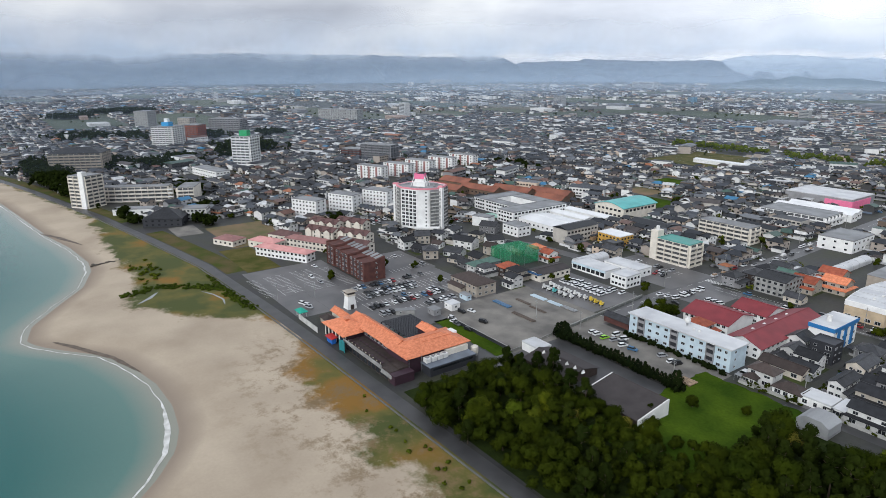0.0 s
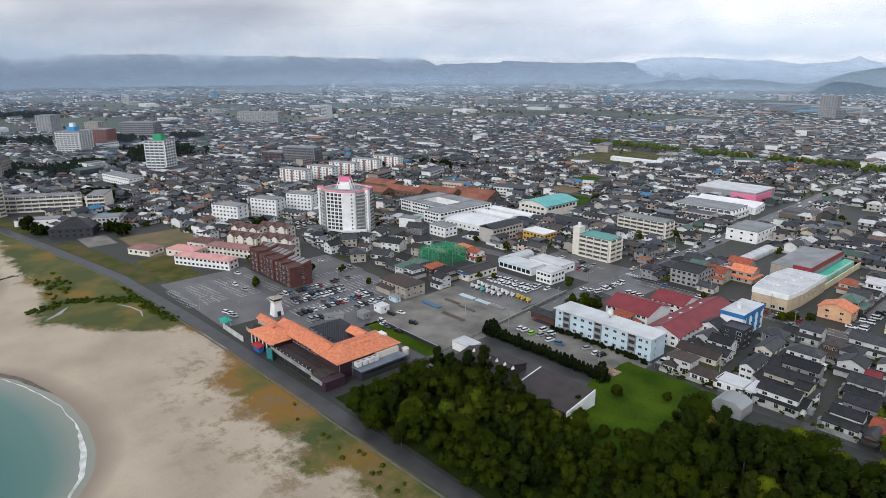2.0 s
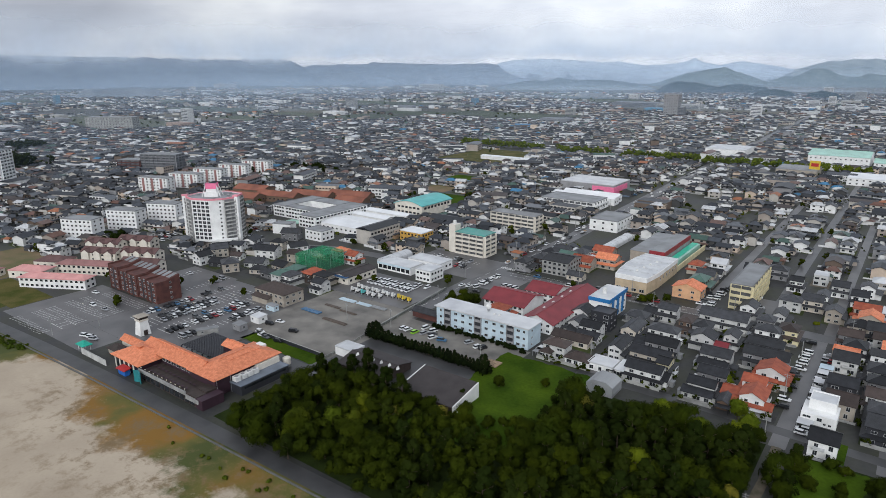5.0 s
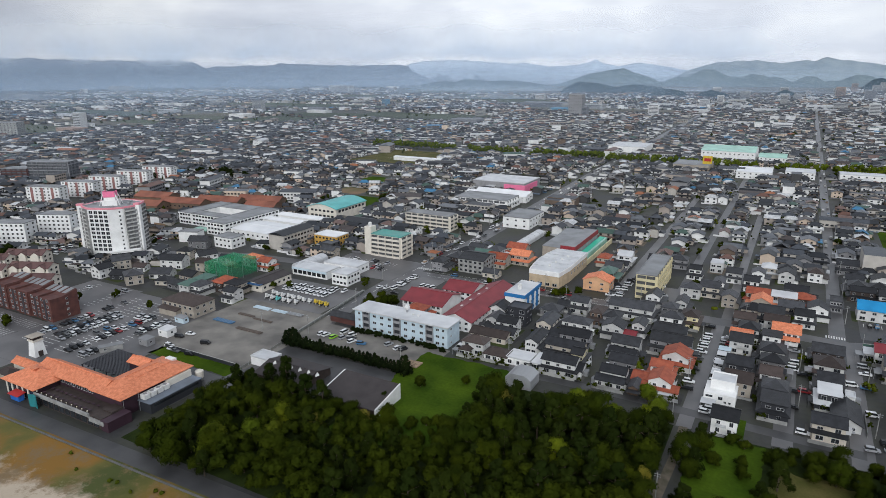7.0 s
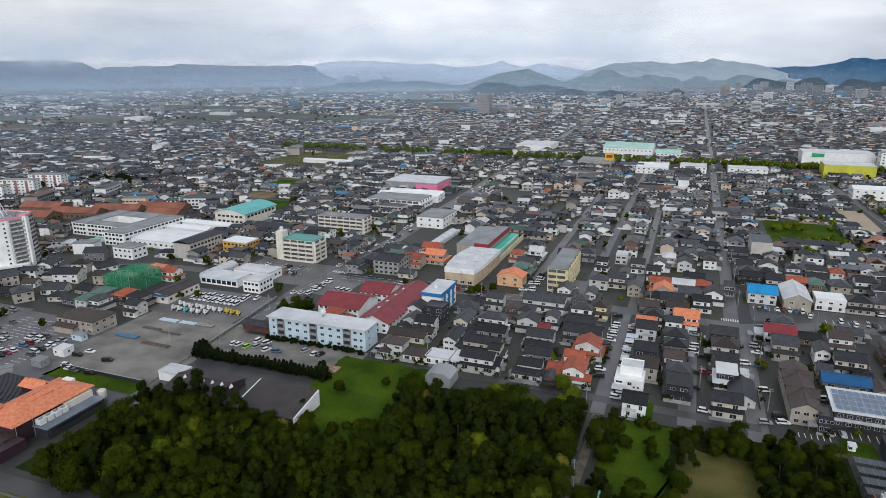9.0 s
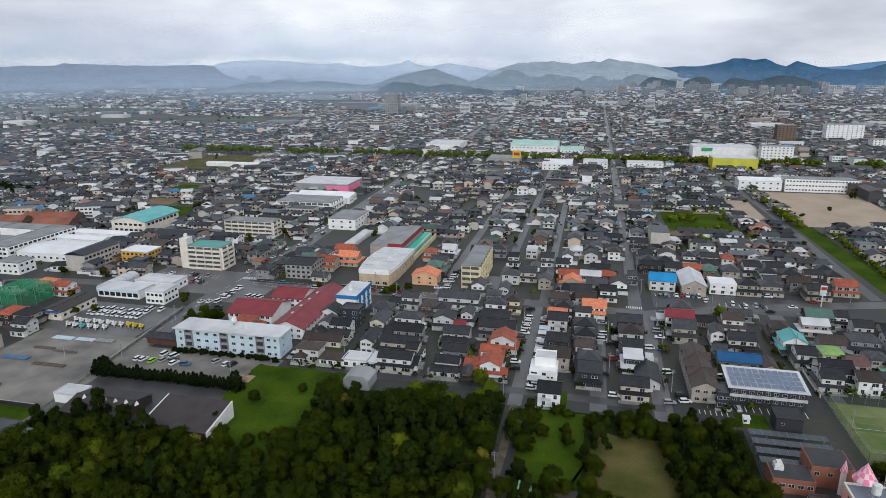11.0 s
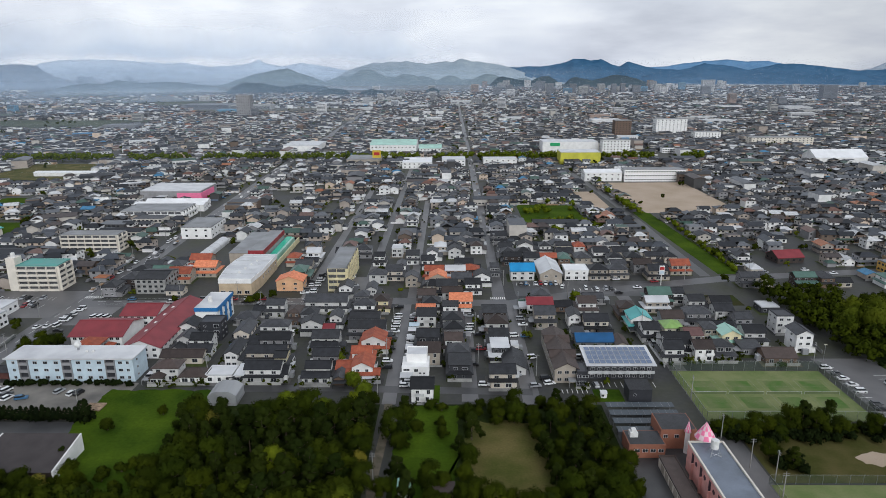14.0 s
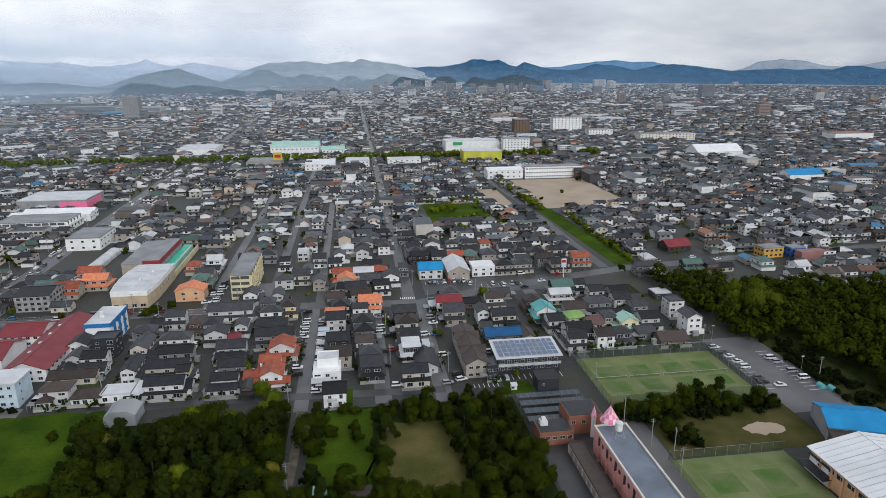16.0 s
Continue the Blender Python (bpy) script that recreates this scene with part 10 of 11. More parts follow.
def make_town():
    left = near_left
    for fx, fy, fw, fd in FIELDS:
        keep(fx - fw, fx + fw, fy - fd, fy + fd, 0)
    for r, x, y, a, b, c, e in lots():
        if not is_free(x, y, 3.5 if r > 330 else 4.2):
            continue
        w, d = 7.3 + 3.6 * b, 6.2 + 2.8 * c
        if left > 0:
            left -= 1
            kind = "gable" if a < 0.55 else "hip"
            rf, wl = pick(ROOFS, e), pick(WALLS, b)
            house(x, y, w, d, rf, wl, kind, 2 if c > 0.15 else 1, 0 if a < 0.7 else 90)
            TAKEN.pop()
            continue
        rot = (0 if a < 0.65 else math.pi / 2) + (0.0 if x > -300 else 0.38)
        big = e > 0.978 and r > 420
        if big:
            wb, db, hb = 15 + 18 * b, 9 + 7 * c, 5.5 + 7 * a * a
            far_house(x, y, wb, db, hb, rot, b < 0.55, 1.6, 0)
            cs, sn = math.cos(rot), math.sin(rot)
            for fl in range(int(hb / 3)):
                for g in range(int(wb / 3.2)):
                    px, z = -wb / 2 + 1.7 + g * 3.2, 1.1 + 3 * fl
                    q = [(px - 1, -db / 2 - 0.06, z), (px + 1, -db / 2 - 0.06, z), (px + 1, -db / 2 - 0.06, z + 1.3), (px - 1, -db / 2 - 0.06, z + 1.3)]
                    town_add("glass", [(x + cs * u - sn * v, y + sn * u + cs * v, w0) for u, v, w0 in q], [(0, 1, 2, 3)])
        else:
            s = 1 if r < 1800 else 1.35
            flat, two, hip = e < 0.05, c > 0.3, a * 7 % 1 < 0.6
            far_house(x, y, w * s, d * s, 5.2 + 0.6 * b if two else 3.0, rot, flat, (1.2 + 0.6 * b) * s, 4 if r < 900 else 0, hip)
            if two and not flat and a * 13 % 1 < 0.55 and r < 2200:
                eaves(x, y, w * s, d * s, 2.9, rot, 0.9 + 0.8 * b)
            elif r < 1500 and a * 17 % 1 < 0.55:
                low_wing(x, y, w * 0.62, d * 0.6, rot, w * (0.3 if b > 0.5 else -0.3), -d * 0.62, 0.9)
            if r < 2000:
                town_yard(x, y, w, d, r, int(a * 1e6))


TOWN_WALL = mat("town_walls", (1, 1, 1), 0.75, scale=0.3, var=0.15, island=True, ramp=[
    (0, (0.72, 0.72, 0.71)), (0.22, (0.50, 0.47, 0.43)), (0.36, (0.38, 0.33, 0.29)), (0.50, (0.26, 0.26, 0.27)), (0.64, (0.15, 0.11, 0.085)), (0.72, (0.06, 0.06, 0.062)), (0.80, (0.82, 0.82, 0.81)), (0.93, (0.62, 0.50, 0.40))])
TOWN_ROOF = mat("town_roofs", (1, 1, 1), 0.48, spec=0.34, scale=0.5, var=0.3, bscale=4, fine=0.25, island=True, ramp=[
    (0, (0.017, 0.020, 0.025)), (0.27, (0.031, 0.035, 0.043)), (0.50, (0.060, 0.068, 0.082)), (0.70, (0.066, 0.053, 0.050)), (0.755, (0.13, 0.14, 0.155)),
    (0.83, (0.58, 0.59, 0.60)), (0.905, (0.15, 0.075, 0.055)), (0.922, (0.36, 0.14, 0.07)), (0.932, (0.06, 0.11, 0.09)), (0.955, (0.05, 0.20, 0.36)), (0.965, (0.16, 0.10, 0.085))])
TOWN_PLOT = mat("house_plots", (1, 1, 1), 0.8, spec=0.3, scale=0.25, var=0.4, bscale=1.5, fine=0.3, island=True, ramp=[
    (0, (0.058, 0.058, 0.058)), (0.24, (0.11, 0.105, 0.095)), (0.38, (0.040, 0.055, 0.012)), (0.58, (0.042, 0.043, 0.044)), (0.76, (0.055, 0.072, 0.016)), (0.92, (0.17, 0.14, 0.105))])
TOWN_CLUTTER = mat("yard_clutter", (1, 1, 1), 0.5, scale=0.5, var=0.15, island=True, ramp=[
    (0, (0.35, 0.35, 0.34)), (0.3, (0.7, 0.7, 0.7)), (0.5, (0.16, 0.16, 0.17)), (0.65, (0.04, 0.042, 0.046)), (0.78, (0.5, 0.51, 0.53)), (0.9, (0.12, 0.16, 0.22)), (0.94, (0.3, 0.2, 0.12))])


# ---------------------------------------------------------------- garden bushes between the houses
canopy("garden_bushes", "small green garden bushes and clipped pines", BUSHES, "leaf", 61, 14, 0.35, 5)

make_town()
for k, (x, y, w, d) in enumerate(NEAR_PLOTS):
    z = 0.004 + 0.0001 * (k % 80)
    town_add("plot", [(x - w * 0.6 - 0.6, y - d * 0.5 - 2.6, z), (x + w * 0.6 + 0.6, y - d * 0.5 - 2.6, z), (x + w * 0.6 + 0.6, y + d * 0.5 + 1.2, z), (x - w * 0.6 - 0.6, y + d * 0.5 + 1.2, z)], [(0, 1, 2, 3)])
rng_c = random.Random(71)
for k in range(64):
    y = 320 + k * 9 + rng_c.uniform(0, 6)
    x = float(np.interp(y, [300, 370, 480, 600, 700, 860], [-190, -186, -190, -194, -198, -203])) + rng_c.choice((-2.2, 2.2))
    if rng_c.random() < 0.55:
        town_box(x - 0.85, x + 0.85, y - 2.1, y + 2.1, 0.3, 1.0); town_box(x - 0.75, x + 0.75, y - 1.4, y + 1.4, 1.0, 1.6)
for k in range(60):
    y = 330 + k * 14 + rng_c.uniform(0, 8)
    if rng_c.random() < 0.5:
        x = 25 + rng_c.choice((-1.7, 1.7))
        town_box(x - 0.85, x + 0.85, y - 2.1, y + 2.1, 0.3, 1.0); town_box(x - 0.75, x + 0.75, y - 1.4, y + 1.4, 1.0, 1.6)
for kind, m, lab in (("wall", TOWN_WALL, "mixed walls of the distant town houses"), ("roof", TOWN_ROOF, "mostly dark tiled roofs of the distant town"), ("glass", M["window"], "dark windows of the distant town houses"),
                     ("plot", TOWN_PLOT, "paved, gravelled and green plots of the town houses"), ("clutter", TOWN_CLUTTER, "carports, sheds, garden walls and cars in town yards")):
    tagged(new("town_" + kind, obj_mesh("town_" + kind, TV[kind], TF[kind], [m])), lab, "town", kind="stuff")


canopy("fresh_garden_trees", "fresh green and yellowish trees in the town gardens", [q for q in GARDEN if is_free(q[0], q[1], 0.5)], "spring", 67, 14, 0.55, 7)
canopy("town_bushes", "small dark green bushes in the town gardens", TOWN_BUSH, "leaf", 63, 5, 0.8, 2)

# ---------------------------------------------------------------- far blocks, halls and fields on the plain
def far_blocks():
    """Apartment and office blocks standing out of the far roofs, with rows of window bands."""
    rng = random.Random(41)
    body, band = Shape(), Shape()
    spots = []
    while len(spots) < 260:
        a = rng.uniform(-88, 44)
        r = rng.uniform(1350, 3900)
        if a < -25 and rng.random() < 0.55:
            continue
        tall = rng.random() < (0.30 if a > -12 else 0.12)
        w, d = (rng.uniform(16, 34), rng.uniform(12, 18)) if tall else (rng.uniform(24, 70), rng.uniform(14, 40))
        h = rng.uniform(16, 34) if tall else rng.uniform(6, 12)
        spots.append((r * math.sin(radians(a)), r * math.cos(radians(a)), w, d, h))
    # the row of high blocks before the eastern hills
    for k in range(46):
        a = rng.uniform(-2, 24)
        r = rng.uniform(2700, 3500)
        spots.append((r * math.sin(radians(a)), r * math.cos(radians(a)), rng.uniform(16, 36), 16, rng.uniform(22, 44)))
    for x, y, w, d, h in ((-1958, 2540, 120, 40, 34), (-3420, 2410, 170, 40, 24), (-682, 1860, 130, 60, 14), (-560, 1850, 120, 40, 12), (1240, 2180, 46, 30, 48), (1315, 3395, 60, 30, 40), (-470, 1560, 20, 20, 22)):
        spots.append((x, y, w, d, h))
    for x, y, w, d, h in spots:
        az = math.degrees(math.atan2(x, y))
        if -33 < az < 2.5 and math.hypot(x, y) > 2950:
            continue
        body.box(x - w / 2, x + w / 2, y - d / 2, y + d / 2, -0.5, h)
        if h > 11:
            for fl in range(int(h / 3.2)):
                z = 1.6 + fl * 3.2
                band.add([(x - w * 0.46, y - d / 2 - 0.15, z), (x + w * 0.46, y - d / 2 - 0.15, z), (x + w * 0.46, y - d / 2 - 0.15, z + 1.5), (x - w * 0.46, y - d / 2 - 0.15, z + 1.5)], [(0, 1, 2, 3)])
    tagged(new("town_blocks", body.mesh("town_blocks", FAR_BLOCK)), "pale apartment and office blocks of the far town", "town", kind="stuff")
    tagged(new("town_block_windows", band.mesh("town_block_windows", M["window_far"])), "window bands of the far blocks", "town", kind="stuff")


FAR_BLOCK = mat("far_block_walls", (1, 1, 1), 0.7, scale=0.05, var=0.1, island=True, ramp=[
    (0, (0.52, 0.53, 0.54)), (0.35, (0.36, 0.36, 0.35)), (0.55, (0.2, 0.21, 0.23)), (0.72, (0.32, 0.24, 0.20)), (0.8, (0.66, 0.66, 0.66)), (0.94, (0.12, 0.26, 0.38))])
M["window_far"] = mat("far_window_bands", (0.09, 0.1, 0.12), 0.3)
far_blocks()


def far_fields():
    s = Shape()
    for k, (x, y, w, d) in enumerate(FIELDS):
        z = 0.2 + 0.006 * k
        s.add([(x - w, y - d, z), (x + w, y - d, z), (x + w, y + d, z), (x - w, y + d, z)], [(0, 1, 2, 3)])
    tagged(new("far_fields", s.mesh("far_fields", FIELD)), "green and brown paddy fields on the plain", "fields", kind="stuff")


FIELD = mat("paddy_fields", (1, 1, 1), 0.9, scale=0.01, var=0.25, island=True, ramp=[(0, (0.075, 0.095, 0.06)), (0.35, (0.1, 0.115, 0.08)), (0.6, (0.13, 0.125, 0.1)), (0.8, (0.06, 0.08, 0.055))])
far_fields()
# the bay behind the eastern town
bay = Shape().add([(1150, 3800, 1.5), (2960, 3180, 1.5), (4300, 3100, 1.5), (3700, 3900, 1.5), (1480, 4420, 1.5)], [(0, 1, 2, 3, 4)])
M["bay"] = mat("bay_water", (0.30, 0.36, 0.42), 0.25, scale=0.004, var=0.1)
tagged(new("water_bay", bay.mesh("water_bay", M["bay"])), "pale strip of bay water before the hills", "bay", kind="structure")


# ---------------------------------------------------------------- hills at the edge of the plain
def hazed_hill_mat(name, low, high, glow):
    m = bpy.data.materials.new(name)
    m.use_nodes = True
    nt = m.node_tree
    N, L = nt.nodes.new, nt.links.new
    b = nt.nodes["Principled BSDF"]
    b.inputs["Roughness"].default_value, b.inputs["Specular IOR Level"].default_value = 1.0, 0.0
    geo, n = N("ShaderNodeNewGeometry"), N("ShaderNodeTexNoise")
    n.inputs["Scale"].default_value, n.inputs["Detail"].default_value, n.inputs["Roughness"].default_value = 0.014, 9, 0.72
    L(geo.outputs["Position"], n.inputs["Vector"])
    rg = N("ShaderNodeMapRange"); rg.inputs[1].default_value, rg.inputs[2].default_value = 0.35, 0.65
    L(n.outputs["Fac"], rg.inputs[0])
    mx = N("ShaderNodeMix"); mx.data_type = "RGBA"
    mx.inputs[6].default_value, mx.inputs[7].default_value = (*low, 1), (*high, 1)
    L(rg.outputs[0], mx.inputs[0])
    # haze is painted into the slope colour, which also glows
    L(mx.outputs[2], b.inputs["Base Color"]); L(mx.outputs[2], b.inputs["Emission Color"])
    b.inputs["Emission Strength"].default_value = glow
    return m


def ridge(name, az, hs, r, m, label, depth=420, rough=0.10, seed=1.0, step=0.14):
    """A range of hills on an arc round the plain: heights at azimuths east of north, with gullies down its face."""
    v, f = [], []
    n = int((az[-1] - az[0]) / step) + 1
    rows = 9
    for k in range(n):
        a = az[0] + step * k
        h = float(np.interp(a, az, hs))
        h = max(2.0, h * (1 + rough * noise.fractal((a * 0.9, seed, 0.0), 1.0, 2.0, 5)))
        for j in range(rows):
            u = j / (rows - 1)
            gully = noise.fractal((a * 0.7, u * 1.5, seed + 3), 1.0, 2.0, 4)
            rr = r + depth * (u - 0.62) + 18 * gully
            t = min(1.0, u / 0.62) if u < 0.62 else (1 - u) / 0.38
            z = h * (t ** 0.85) * (1 + 0.22 * gully * (1 - t)) - (4 if j in (0, rows - 1) else 0)
            v.append((rr * math.sin(radians(a)), rr * math.cos(radians(a)), z))
    for k in range(n - 1):
        for j in range(rows - 1):
            f.append((k * rows + j, (k + 1) * rows + j, (k + 1) * rows + j + 1, k * rows + j + 1))
    return tagged(new(name, obj_mesh(name, v, f, [m], None, True)), label, "hills", kind="structure")


# paler and bluer hill colours imitate the haze in front of each range
H_HAZE = hazed_hill_mat("hazed_west_hills", (0.15, 0.19, 0.25), (0.18, 0.225, 0.28), 0.36)
H_PALE = hazed_hill_mat("pale_far_hills", (0.32, 0.385, 0.47), (0.37, 0.44, 0.53), 0.44)
H_GREY = hazed_hill_mat("hazed_grey_hills", (0.19, 0.24, 0.285), (0.26, 0.31, 0.345), 0.38)
H_GREEN = hazed_hill_mat("grey_green_hills", (0.105, 0.14, 0.16), (0.155, 0.195, 0.21), 0.30)
H_BLUE = hazed_hill_mat("dark_blue_hills", (0.016, 0.062, 0.125), (0.036, 0.10, 0.18), 0.28)
H_DARK = hazed_hill_mat("dark_wooded_knolls", (0.025, 0.042, 0.055), (0.04, 0.062, 0.07), 0.22)
H_SOFT = hazed_hill_mat("soft_grey_knolls", (0.10, 0.135, 0.165), (0.135, 0.175, 0.205), 0.34)
H_FARB = hazed_hill_mat("far_blue_hills", (0.07, 0.16, 0.28), (0.10, 0.20, 0.33), 0.4)
H_FARG = hazed_hill_mat("far_grey_hills", (0.20, 0.245, 0.30), (0.25, 0.295, 0.35), 0.4)
ridge("backdrop_west", [-106, -88, -84.5, -80.8, -75.9, -71, -66.2, -60.9, -55, -52.5, -50.7, -49.4, -48.5, -47.9, -47], [192, 197, 192, 207, 194, 198, 190, 184, 170, 170, 174, 158, 122, 90, 20], 4700, H_HAZE, "grey-blue hills lost in low cloud", rough=0.03, seed=1.0)
ridge("backdrop_west", [-53, -50, -47.9, -43.1, -42.7, -40.4, -35.9, -32.8, -30, -28], [40, 83, 131, 138, 151, 142, 132, 138, 100, 10], 4760, H_HAZE, "misty blue-grey middle hills", rough=0.03, seed=1.7)
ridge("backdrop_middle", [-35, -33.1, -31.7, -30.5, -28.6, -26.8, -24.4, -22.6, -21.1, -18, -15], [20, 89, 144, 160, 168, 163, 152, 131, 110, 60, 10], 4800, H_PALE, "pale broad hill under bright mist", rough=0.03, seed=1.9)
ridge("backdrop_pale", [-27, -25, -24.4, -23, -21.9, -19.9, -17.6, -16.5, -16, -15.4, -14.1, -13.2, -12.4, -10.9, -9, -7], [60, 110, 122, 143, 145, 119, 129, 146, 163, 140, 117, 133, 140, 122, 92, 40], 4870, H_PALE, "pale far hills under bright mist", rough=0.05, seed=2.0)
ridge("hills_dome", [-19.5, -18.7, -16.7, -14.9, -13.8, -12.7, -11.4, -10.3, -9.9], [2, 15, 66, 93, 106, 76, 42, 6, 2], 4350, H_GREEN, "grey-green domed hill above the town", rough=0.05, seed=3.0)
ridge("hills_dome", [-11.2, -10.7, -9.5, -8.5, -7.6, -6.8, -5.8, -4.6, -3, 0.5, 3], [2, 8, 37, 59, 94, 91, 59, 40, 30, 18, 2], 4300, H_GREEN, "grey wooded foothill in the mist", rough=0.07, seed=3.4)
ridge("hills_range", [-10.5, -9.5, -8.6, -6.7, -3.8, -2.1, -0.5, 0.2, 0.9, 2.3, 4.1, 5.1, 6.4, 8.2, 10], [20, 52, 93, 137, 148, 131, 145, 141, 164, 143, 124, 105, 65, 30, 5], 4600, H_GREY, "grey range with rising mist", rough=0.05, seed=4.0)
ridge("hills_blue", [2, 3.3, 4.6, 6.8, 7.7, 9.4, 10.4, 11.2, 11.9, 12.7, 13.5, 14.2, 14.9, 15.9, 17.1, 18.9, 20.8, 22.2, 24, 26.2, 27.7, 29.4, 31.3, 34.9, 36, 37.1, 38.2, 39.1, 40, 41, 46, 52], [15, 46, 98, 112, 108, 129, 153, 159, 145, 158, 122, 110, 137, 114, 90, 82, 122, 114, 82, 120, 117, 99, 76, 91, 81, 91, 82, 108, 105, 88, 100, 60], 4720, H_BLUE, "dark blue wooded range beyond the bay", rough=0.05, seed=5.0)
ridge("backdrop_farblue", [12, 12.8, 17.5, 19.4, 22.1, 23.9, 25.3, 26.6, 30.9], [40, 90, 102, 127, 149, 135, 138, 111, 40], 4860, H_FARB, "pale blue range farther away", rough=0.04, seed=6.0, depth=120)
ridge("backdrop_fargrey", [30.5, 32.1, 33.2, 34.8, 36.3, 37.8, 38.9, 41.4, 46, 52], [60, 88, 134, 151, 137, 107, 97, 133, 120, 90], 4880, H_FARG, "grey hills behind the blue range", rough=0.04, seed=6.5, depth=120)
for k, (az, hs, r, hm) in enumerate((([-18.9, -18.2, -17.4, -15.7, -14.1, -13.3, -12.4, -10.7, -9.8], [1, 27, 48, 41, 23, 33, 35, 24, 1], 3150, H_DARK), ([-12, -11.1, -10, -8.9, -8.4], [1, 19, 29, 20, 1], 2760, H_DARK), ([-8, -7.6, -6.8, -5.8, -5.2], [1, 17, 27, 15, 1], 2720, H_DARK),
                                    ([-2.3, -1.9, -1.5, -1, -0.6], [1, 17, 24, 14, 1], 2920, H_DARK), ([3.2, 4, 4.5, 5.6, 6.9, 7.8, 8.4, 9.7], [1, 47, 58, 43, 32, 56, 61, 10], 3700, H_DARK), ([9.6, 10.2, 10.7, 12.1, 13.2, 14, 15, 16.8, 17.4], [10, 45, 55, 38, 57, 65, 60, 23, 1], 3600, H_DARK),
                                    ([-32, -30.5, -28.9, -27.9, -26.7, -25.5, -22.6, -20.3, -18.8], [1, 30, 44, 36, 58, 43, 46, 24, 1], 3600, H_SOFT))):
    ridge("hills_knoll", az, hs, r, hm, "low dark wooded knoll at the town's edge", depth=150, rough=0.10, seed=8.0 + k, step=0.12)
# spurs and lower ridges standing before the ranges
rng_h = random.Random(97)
for name, a0, a1, r, hm, base, num, lab in (("hills_spur", -9.5, 7, 4400, H_GREEN, 58, 10, "misty wooded spur before the grey range"), ("hills_spur", 4, 44, 4560, H_BLUE, 62, 20, "dark blue wooded spur before the range"), ("hills_spur", -47, -24, 4600, H_HAZE, 70, 7, "faint misty spur of the western hills")):
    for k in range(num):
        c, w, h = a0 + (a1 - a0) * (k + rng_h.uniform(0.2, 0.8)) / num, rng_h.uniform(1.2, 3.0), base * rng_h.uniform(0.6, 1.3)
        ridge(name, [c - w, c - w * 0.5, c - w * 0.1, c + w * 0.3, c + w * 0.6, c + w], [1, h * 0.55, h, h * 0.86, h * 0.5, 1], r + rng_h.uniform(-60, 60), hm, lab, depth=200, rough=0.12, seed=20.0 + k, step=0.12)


# ---------------------------------------------------------------- translucent curtains that imitate mist and distance haze over the plain
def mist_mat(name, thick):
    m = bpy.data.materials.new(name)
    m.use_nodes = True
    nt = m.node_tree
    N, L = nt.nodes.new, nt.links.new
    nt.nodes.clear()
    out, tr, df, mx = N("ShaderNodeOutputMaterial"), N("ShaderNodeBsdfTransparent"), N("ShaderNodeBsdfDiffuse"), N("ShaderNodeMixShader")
    # bluish haze colour put on the sheet
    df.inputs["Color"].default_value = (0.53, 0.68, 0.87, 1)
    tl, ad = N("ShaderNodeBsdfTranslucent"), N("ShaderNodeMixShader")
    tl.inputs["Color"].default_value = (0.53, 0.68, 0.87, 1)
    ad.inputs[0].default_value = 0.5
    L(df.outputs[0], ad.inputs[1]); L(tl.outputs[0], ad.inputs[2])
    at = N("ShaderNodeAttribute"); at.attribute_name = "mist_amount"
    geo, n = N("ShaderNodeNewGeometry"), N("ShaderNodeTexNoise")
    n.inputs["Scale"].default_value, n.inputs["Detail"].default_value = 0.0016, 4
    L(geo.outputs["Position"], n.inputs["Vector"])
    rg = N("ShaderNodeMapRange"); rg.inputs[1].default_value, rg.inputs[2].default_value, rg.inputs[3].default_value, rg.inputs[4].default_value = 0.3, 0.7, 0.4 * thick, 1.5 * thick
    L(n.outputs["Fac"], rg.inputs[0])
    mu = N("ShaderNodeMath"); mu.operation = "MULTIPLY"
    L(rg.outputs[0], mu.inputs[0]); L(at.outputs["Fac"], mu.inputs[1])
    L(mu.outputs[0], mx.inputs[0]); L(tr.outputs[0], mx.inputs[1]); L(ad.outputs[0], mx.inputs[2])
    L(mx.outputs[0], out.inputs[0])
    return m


HAZE = mist_mat("haze_sheet_tint", 1.0)
# farther sheets are denser to the west; each fades upward like haze
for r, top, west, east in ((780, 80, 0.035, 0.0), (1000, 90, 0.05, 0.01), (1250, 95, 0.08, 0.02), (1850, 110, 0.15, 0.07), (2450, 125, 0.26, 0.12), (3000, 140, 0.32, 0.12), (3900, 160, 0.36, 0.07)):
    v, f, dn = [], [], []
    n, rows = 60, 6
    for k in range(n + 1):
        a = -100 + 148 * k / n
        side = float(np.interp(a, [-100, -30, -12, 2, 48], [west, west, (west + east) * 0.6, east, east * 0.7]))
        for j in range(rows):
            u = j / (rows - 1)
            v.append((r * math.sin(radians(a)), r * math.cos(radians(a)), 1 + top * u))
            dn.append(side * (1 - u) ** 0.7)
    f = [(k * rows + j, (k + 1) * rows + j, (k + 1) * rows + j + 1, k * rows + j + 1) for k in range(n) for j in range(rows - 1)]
    me = obj_mesh("haze_curtain", v, f, [HAZE], None, True)
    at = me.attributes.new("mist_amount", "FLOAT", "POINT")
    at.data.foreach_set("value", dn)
    ob = tagged(new("haze_curtain", me), "translucent curtain imitating mist and distance haze over the plain", "mist", kind="stuff")

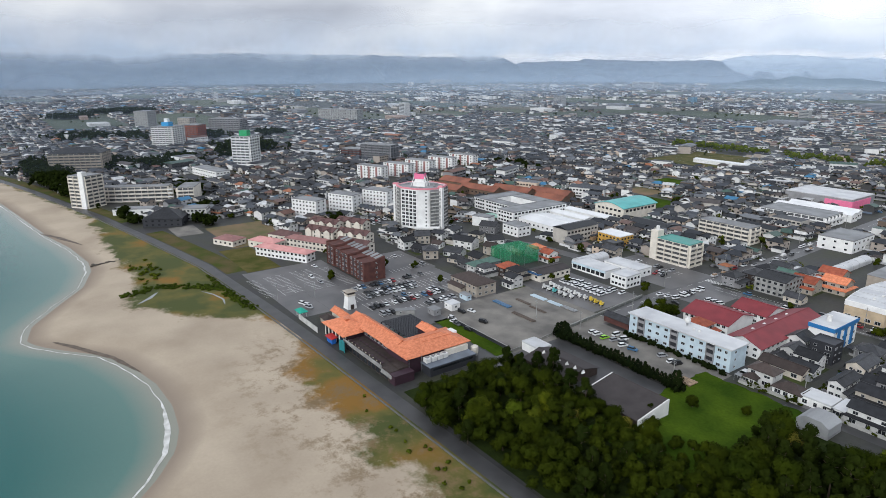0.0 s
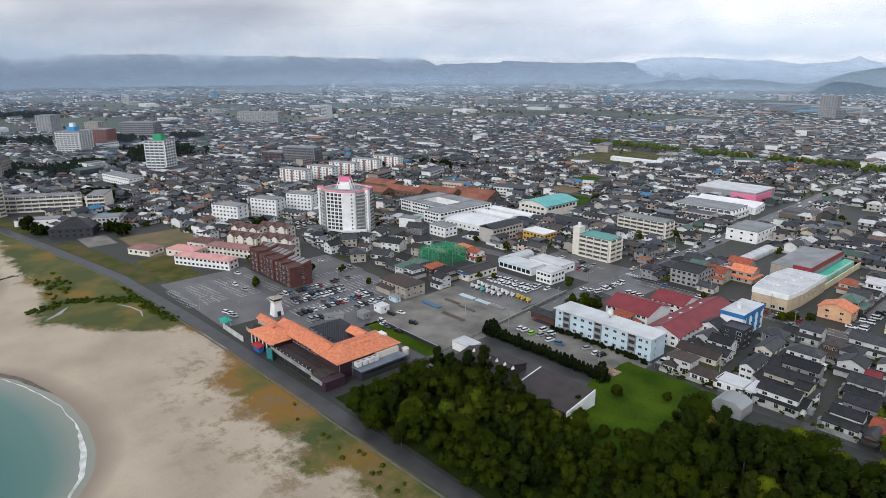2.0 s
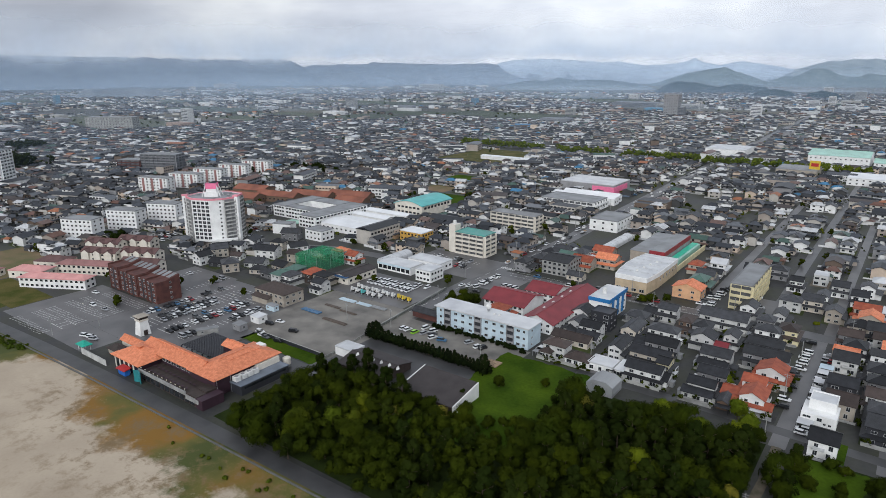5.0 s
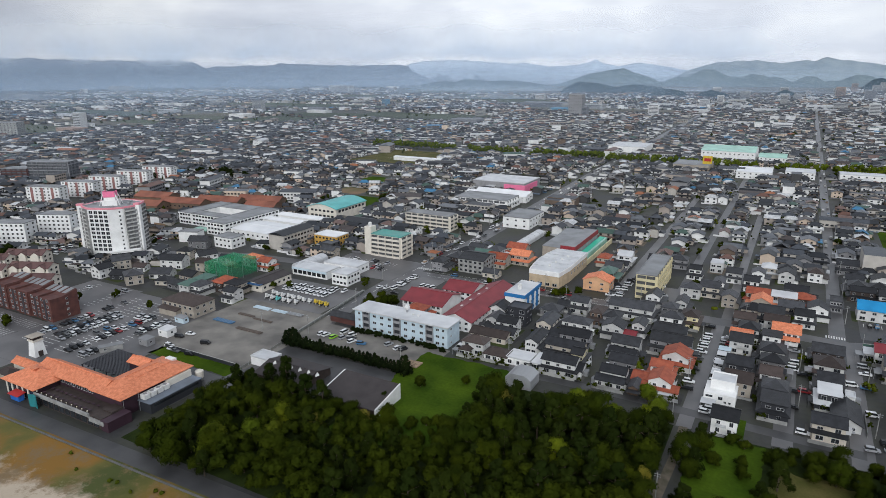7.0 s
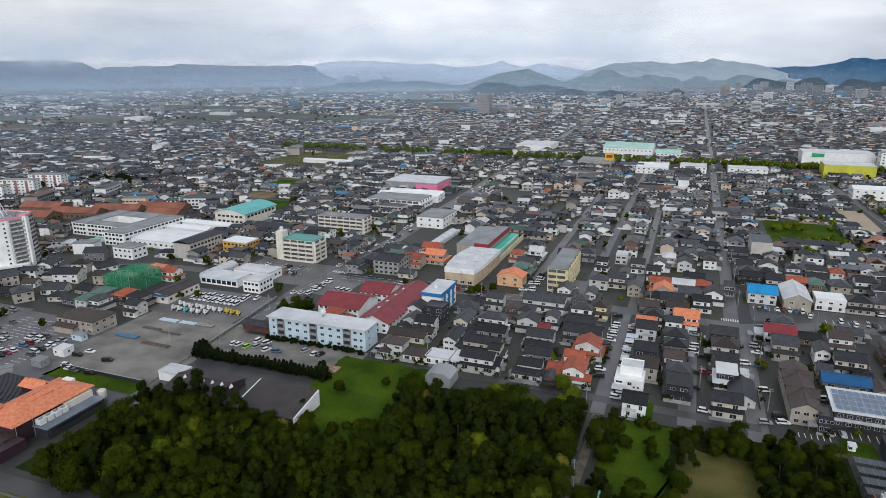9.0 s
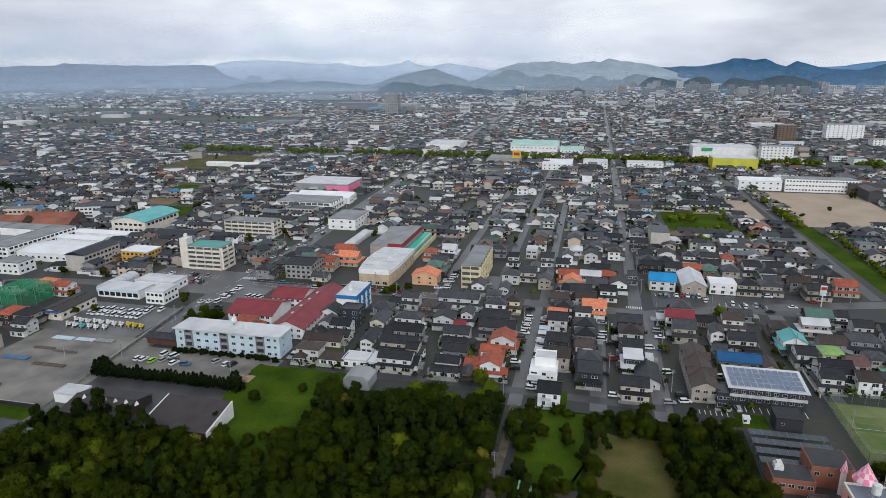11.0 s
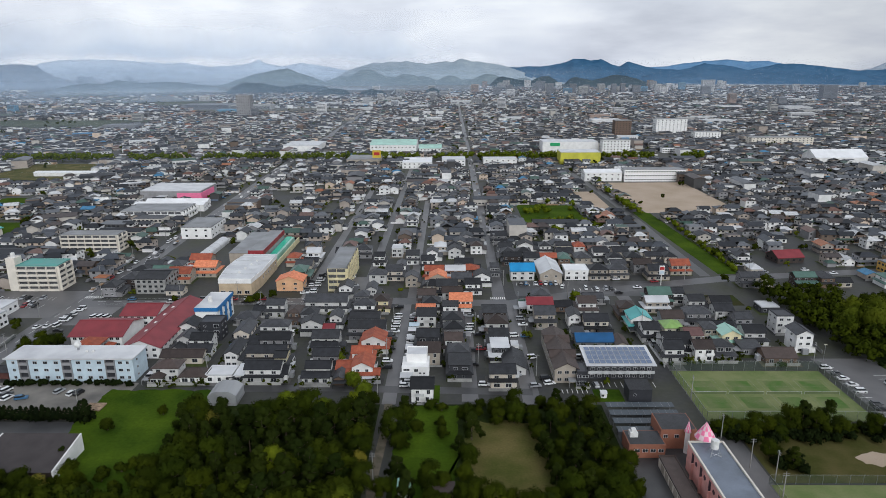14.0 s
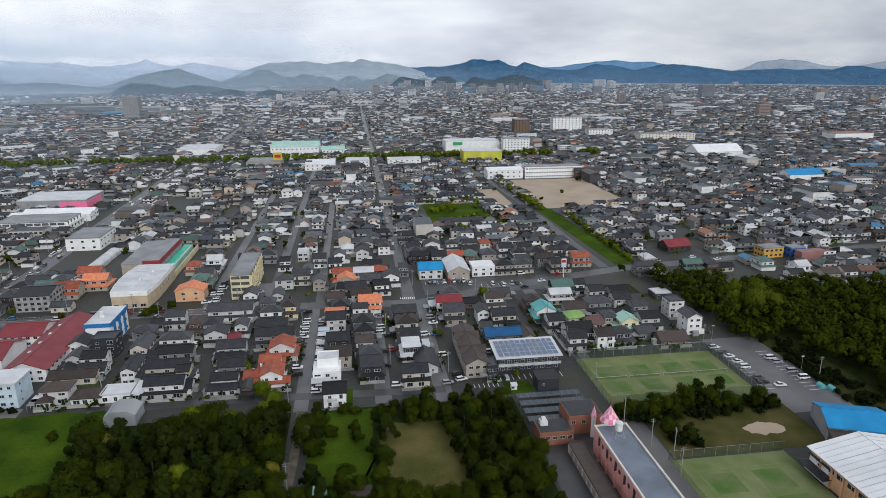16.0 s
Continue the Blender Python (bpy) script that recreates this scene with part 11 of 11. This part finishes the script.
# brighter tinted sheets imitating mist and haze in the valleys between the ranges
VALLEY = mist_mat("valley_mist", 1.0)
for nd in VALLEY.node_tree.nodes:
    if nd.type in ("BSDF_DIFFUSE", "BSDF_TRANSLUCENT"):
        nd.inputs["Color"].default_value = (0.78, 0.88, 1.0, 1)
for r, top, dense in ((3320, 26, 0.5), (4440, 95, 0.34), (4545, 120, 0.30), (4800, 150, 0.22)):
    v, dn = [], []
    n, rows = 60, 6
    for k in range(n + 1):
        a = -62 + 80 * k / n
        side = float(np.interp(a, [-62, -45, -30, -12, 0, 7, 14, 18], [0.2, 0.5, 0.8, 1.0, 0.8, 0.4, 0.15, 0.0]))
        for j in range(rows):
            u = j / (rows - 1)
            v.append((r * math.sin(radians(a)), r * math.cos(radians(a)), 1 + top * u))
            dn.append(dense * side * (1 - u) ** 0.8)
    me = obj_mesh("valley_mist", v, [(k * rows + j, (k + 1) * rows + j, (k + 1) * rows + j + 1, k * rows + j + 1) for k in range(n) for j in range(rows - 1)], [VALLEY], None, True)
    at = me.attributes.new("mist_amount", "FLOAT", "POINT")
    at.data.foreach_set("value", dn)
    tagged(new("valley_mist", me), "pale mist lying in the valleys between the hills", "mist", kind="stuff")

# low cloud that hides the tops of the western hills
v, dn = [], []
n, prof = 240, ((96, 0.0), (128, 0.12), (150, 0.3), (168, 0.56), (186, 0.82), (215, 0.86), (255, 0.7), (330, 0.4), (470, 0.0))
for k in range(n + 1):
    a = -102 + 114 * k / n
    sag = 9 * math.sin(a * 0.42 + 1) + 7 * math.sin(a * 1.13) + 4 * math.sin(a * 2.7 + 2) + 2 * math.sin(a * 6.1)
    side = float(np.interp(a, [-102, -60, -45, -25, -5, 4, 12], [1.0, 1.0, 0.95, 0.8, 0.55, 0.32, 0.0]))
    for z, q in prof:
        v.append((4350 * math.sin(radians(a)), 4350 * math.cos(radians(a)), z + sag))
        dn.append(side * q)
rows = len(prof)
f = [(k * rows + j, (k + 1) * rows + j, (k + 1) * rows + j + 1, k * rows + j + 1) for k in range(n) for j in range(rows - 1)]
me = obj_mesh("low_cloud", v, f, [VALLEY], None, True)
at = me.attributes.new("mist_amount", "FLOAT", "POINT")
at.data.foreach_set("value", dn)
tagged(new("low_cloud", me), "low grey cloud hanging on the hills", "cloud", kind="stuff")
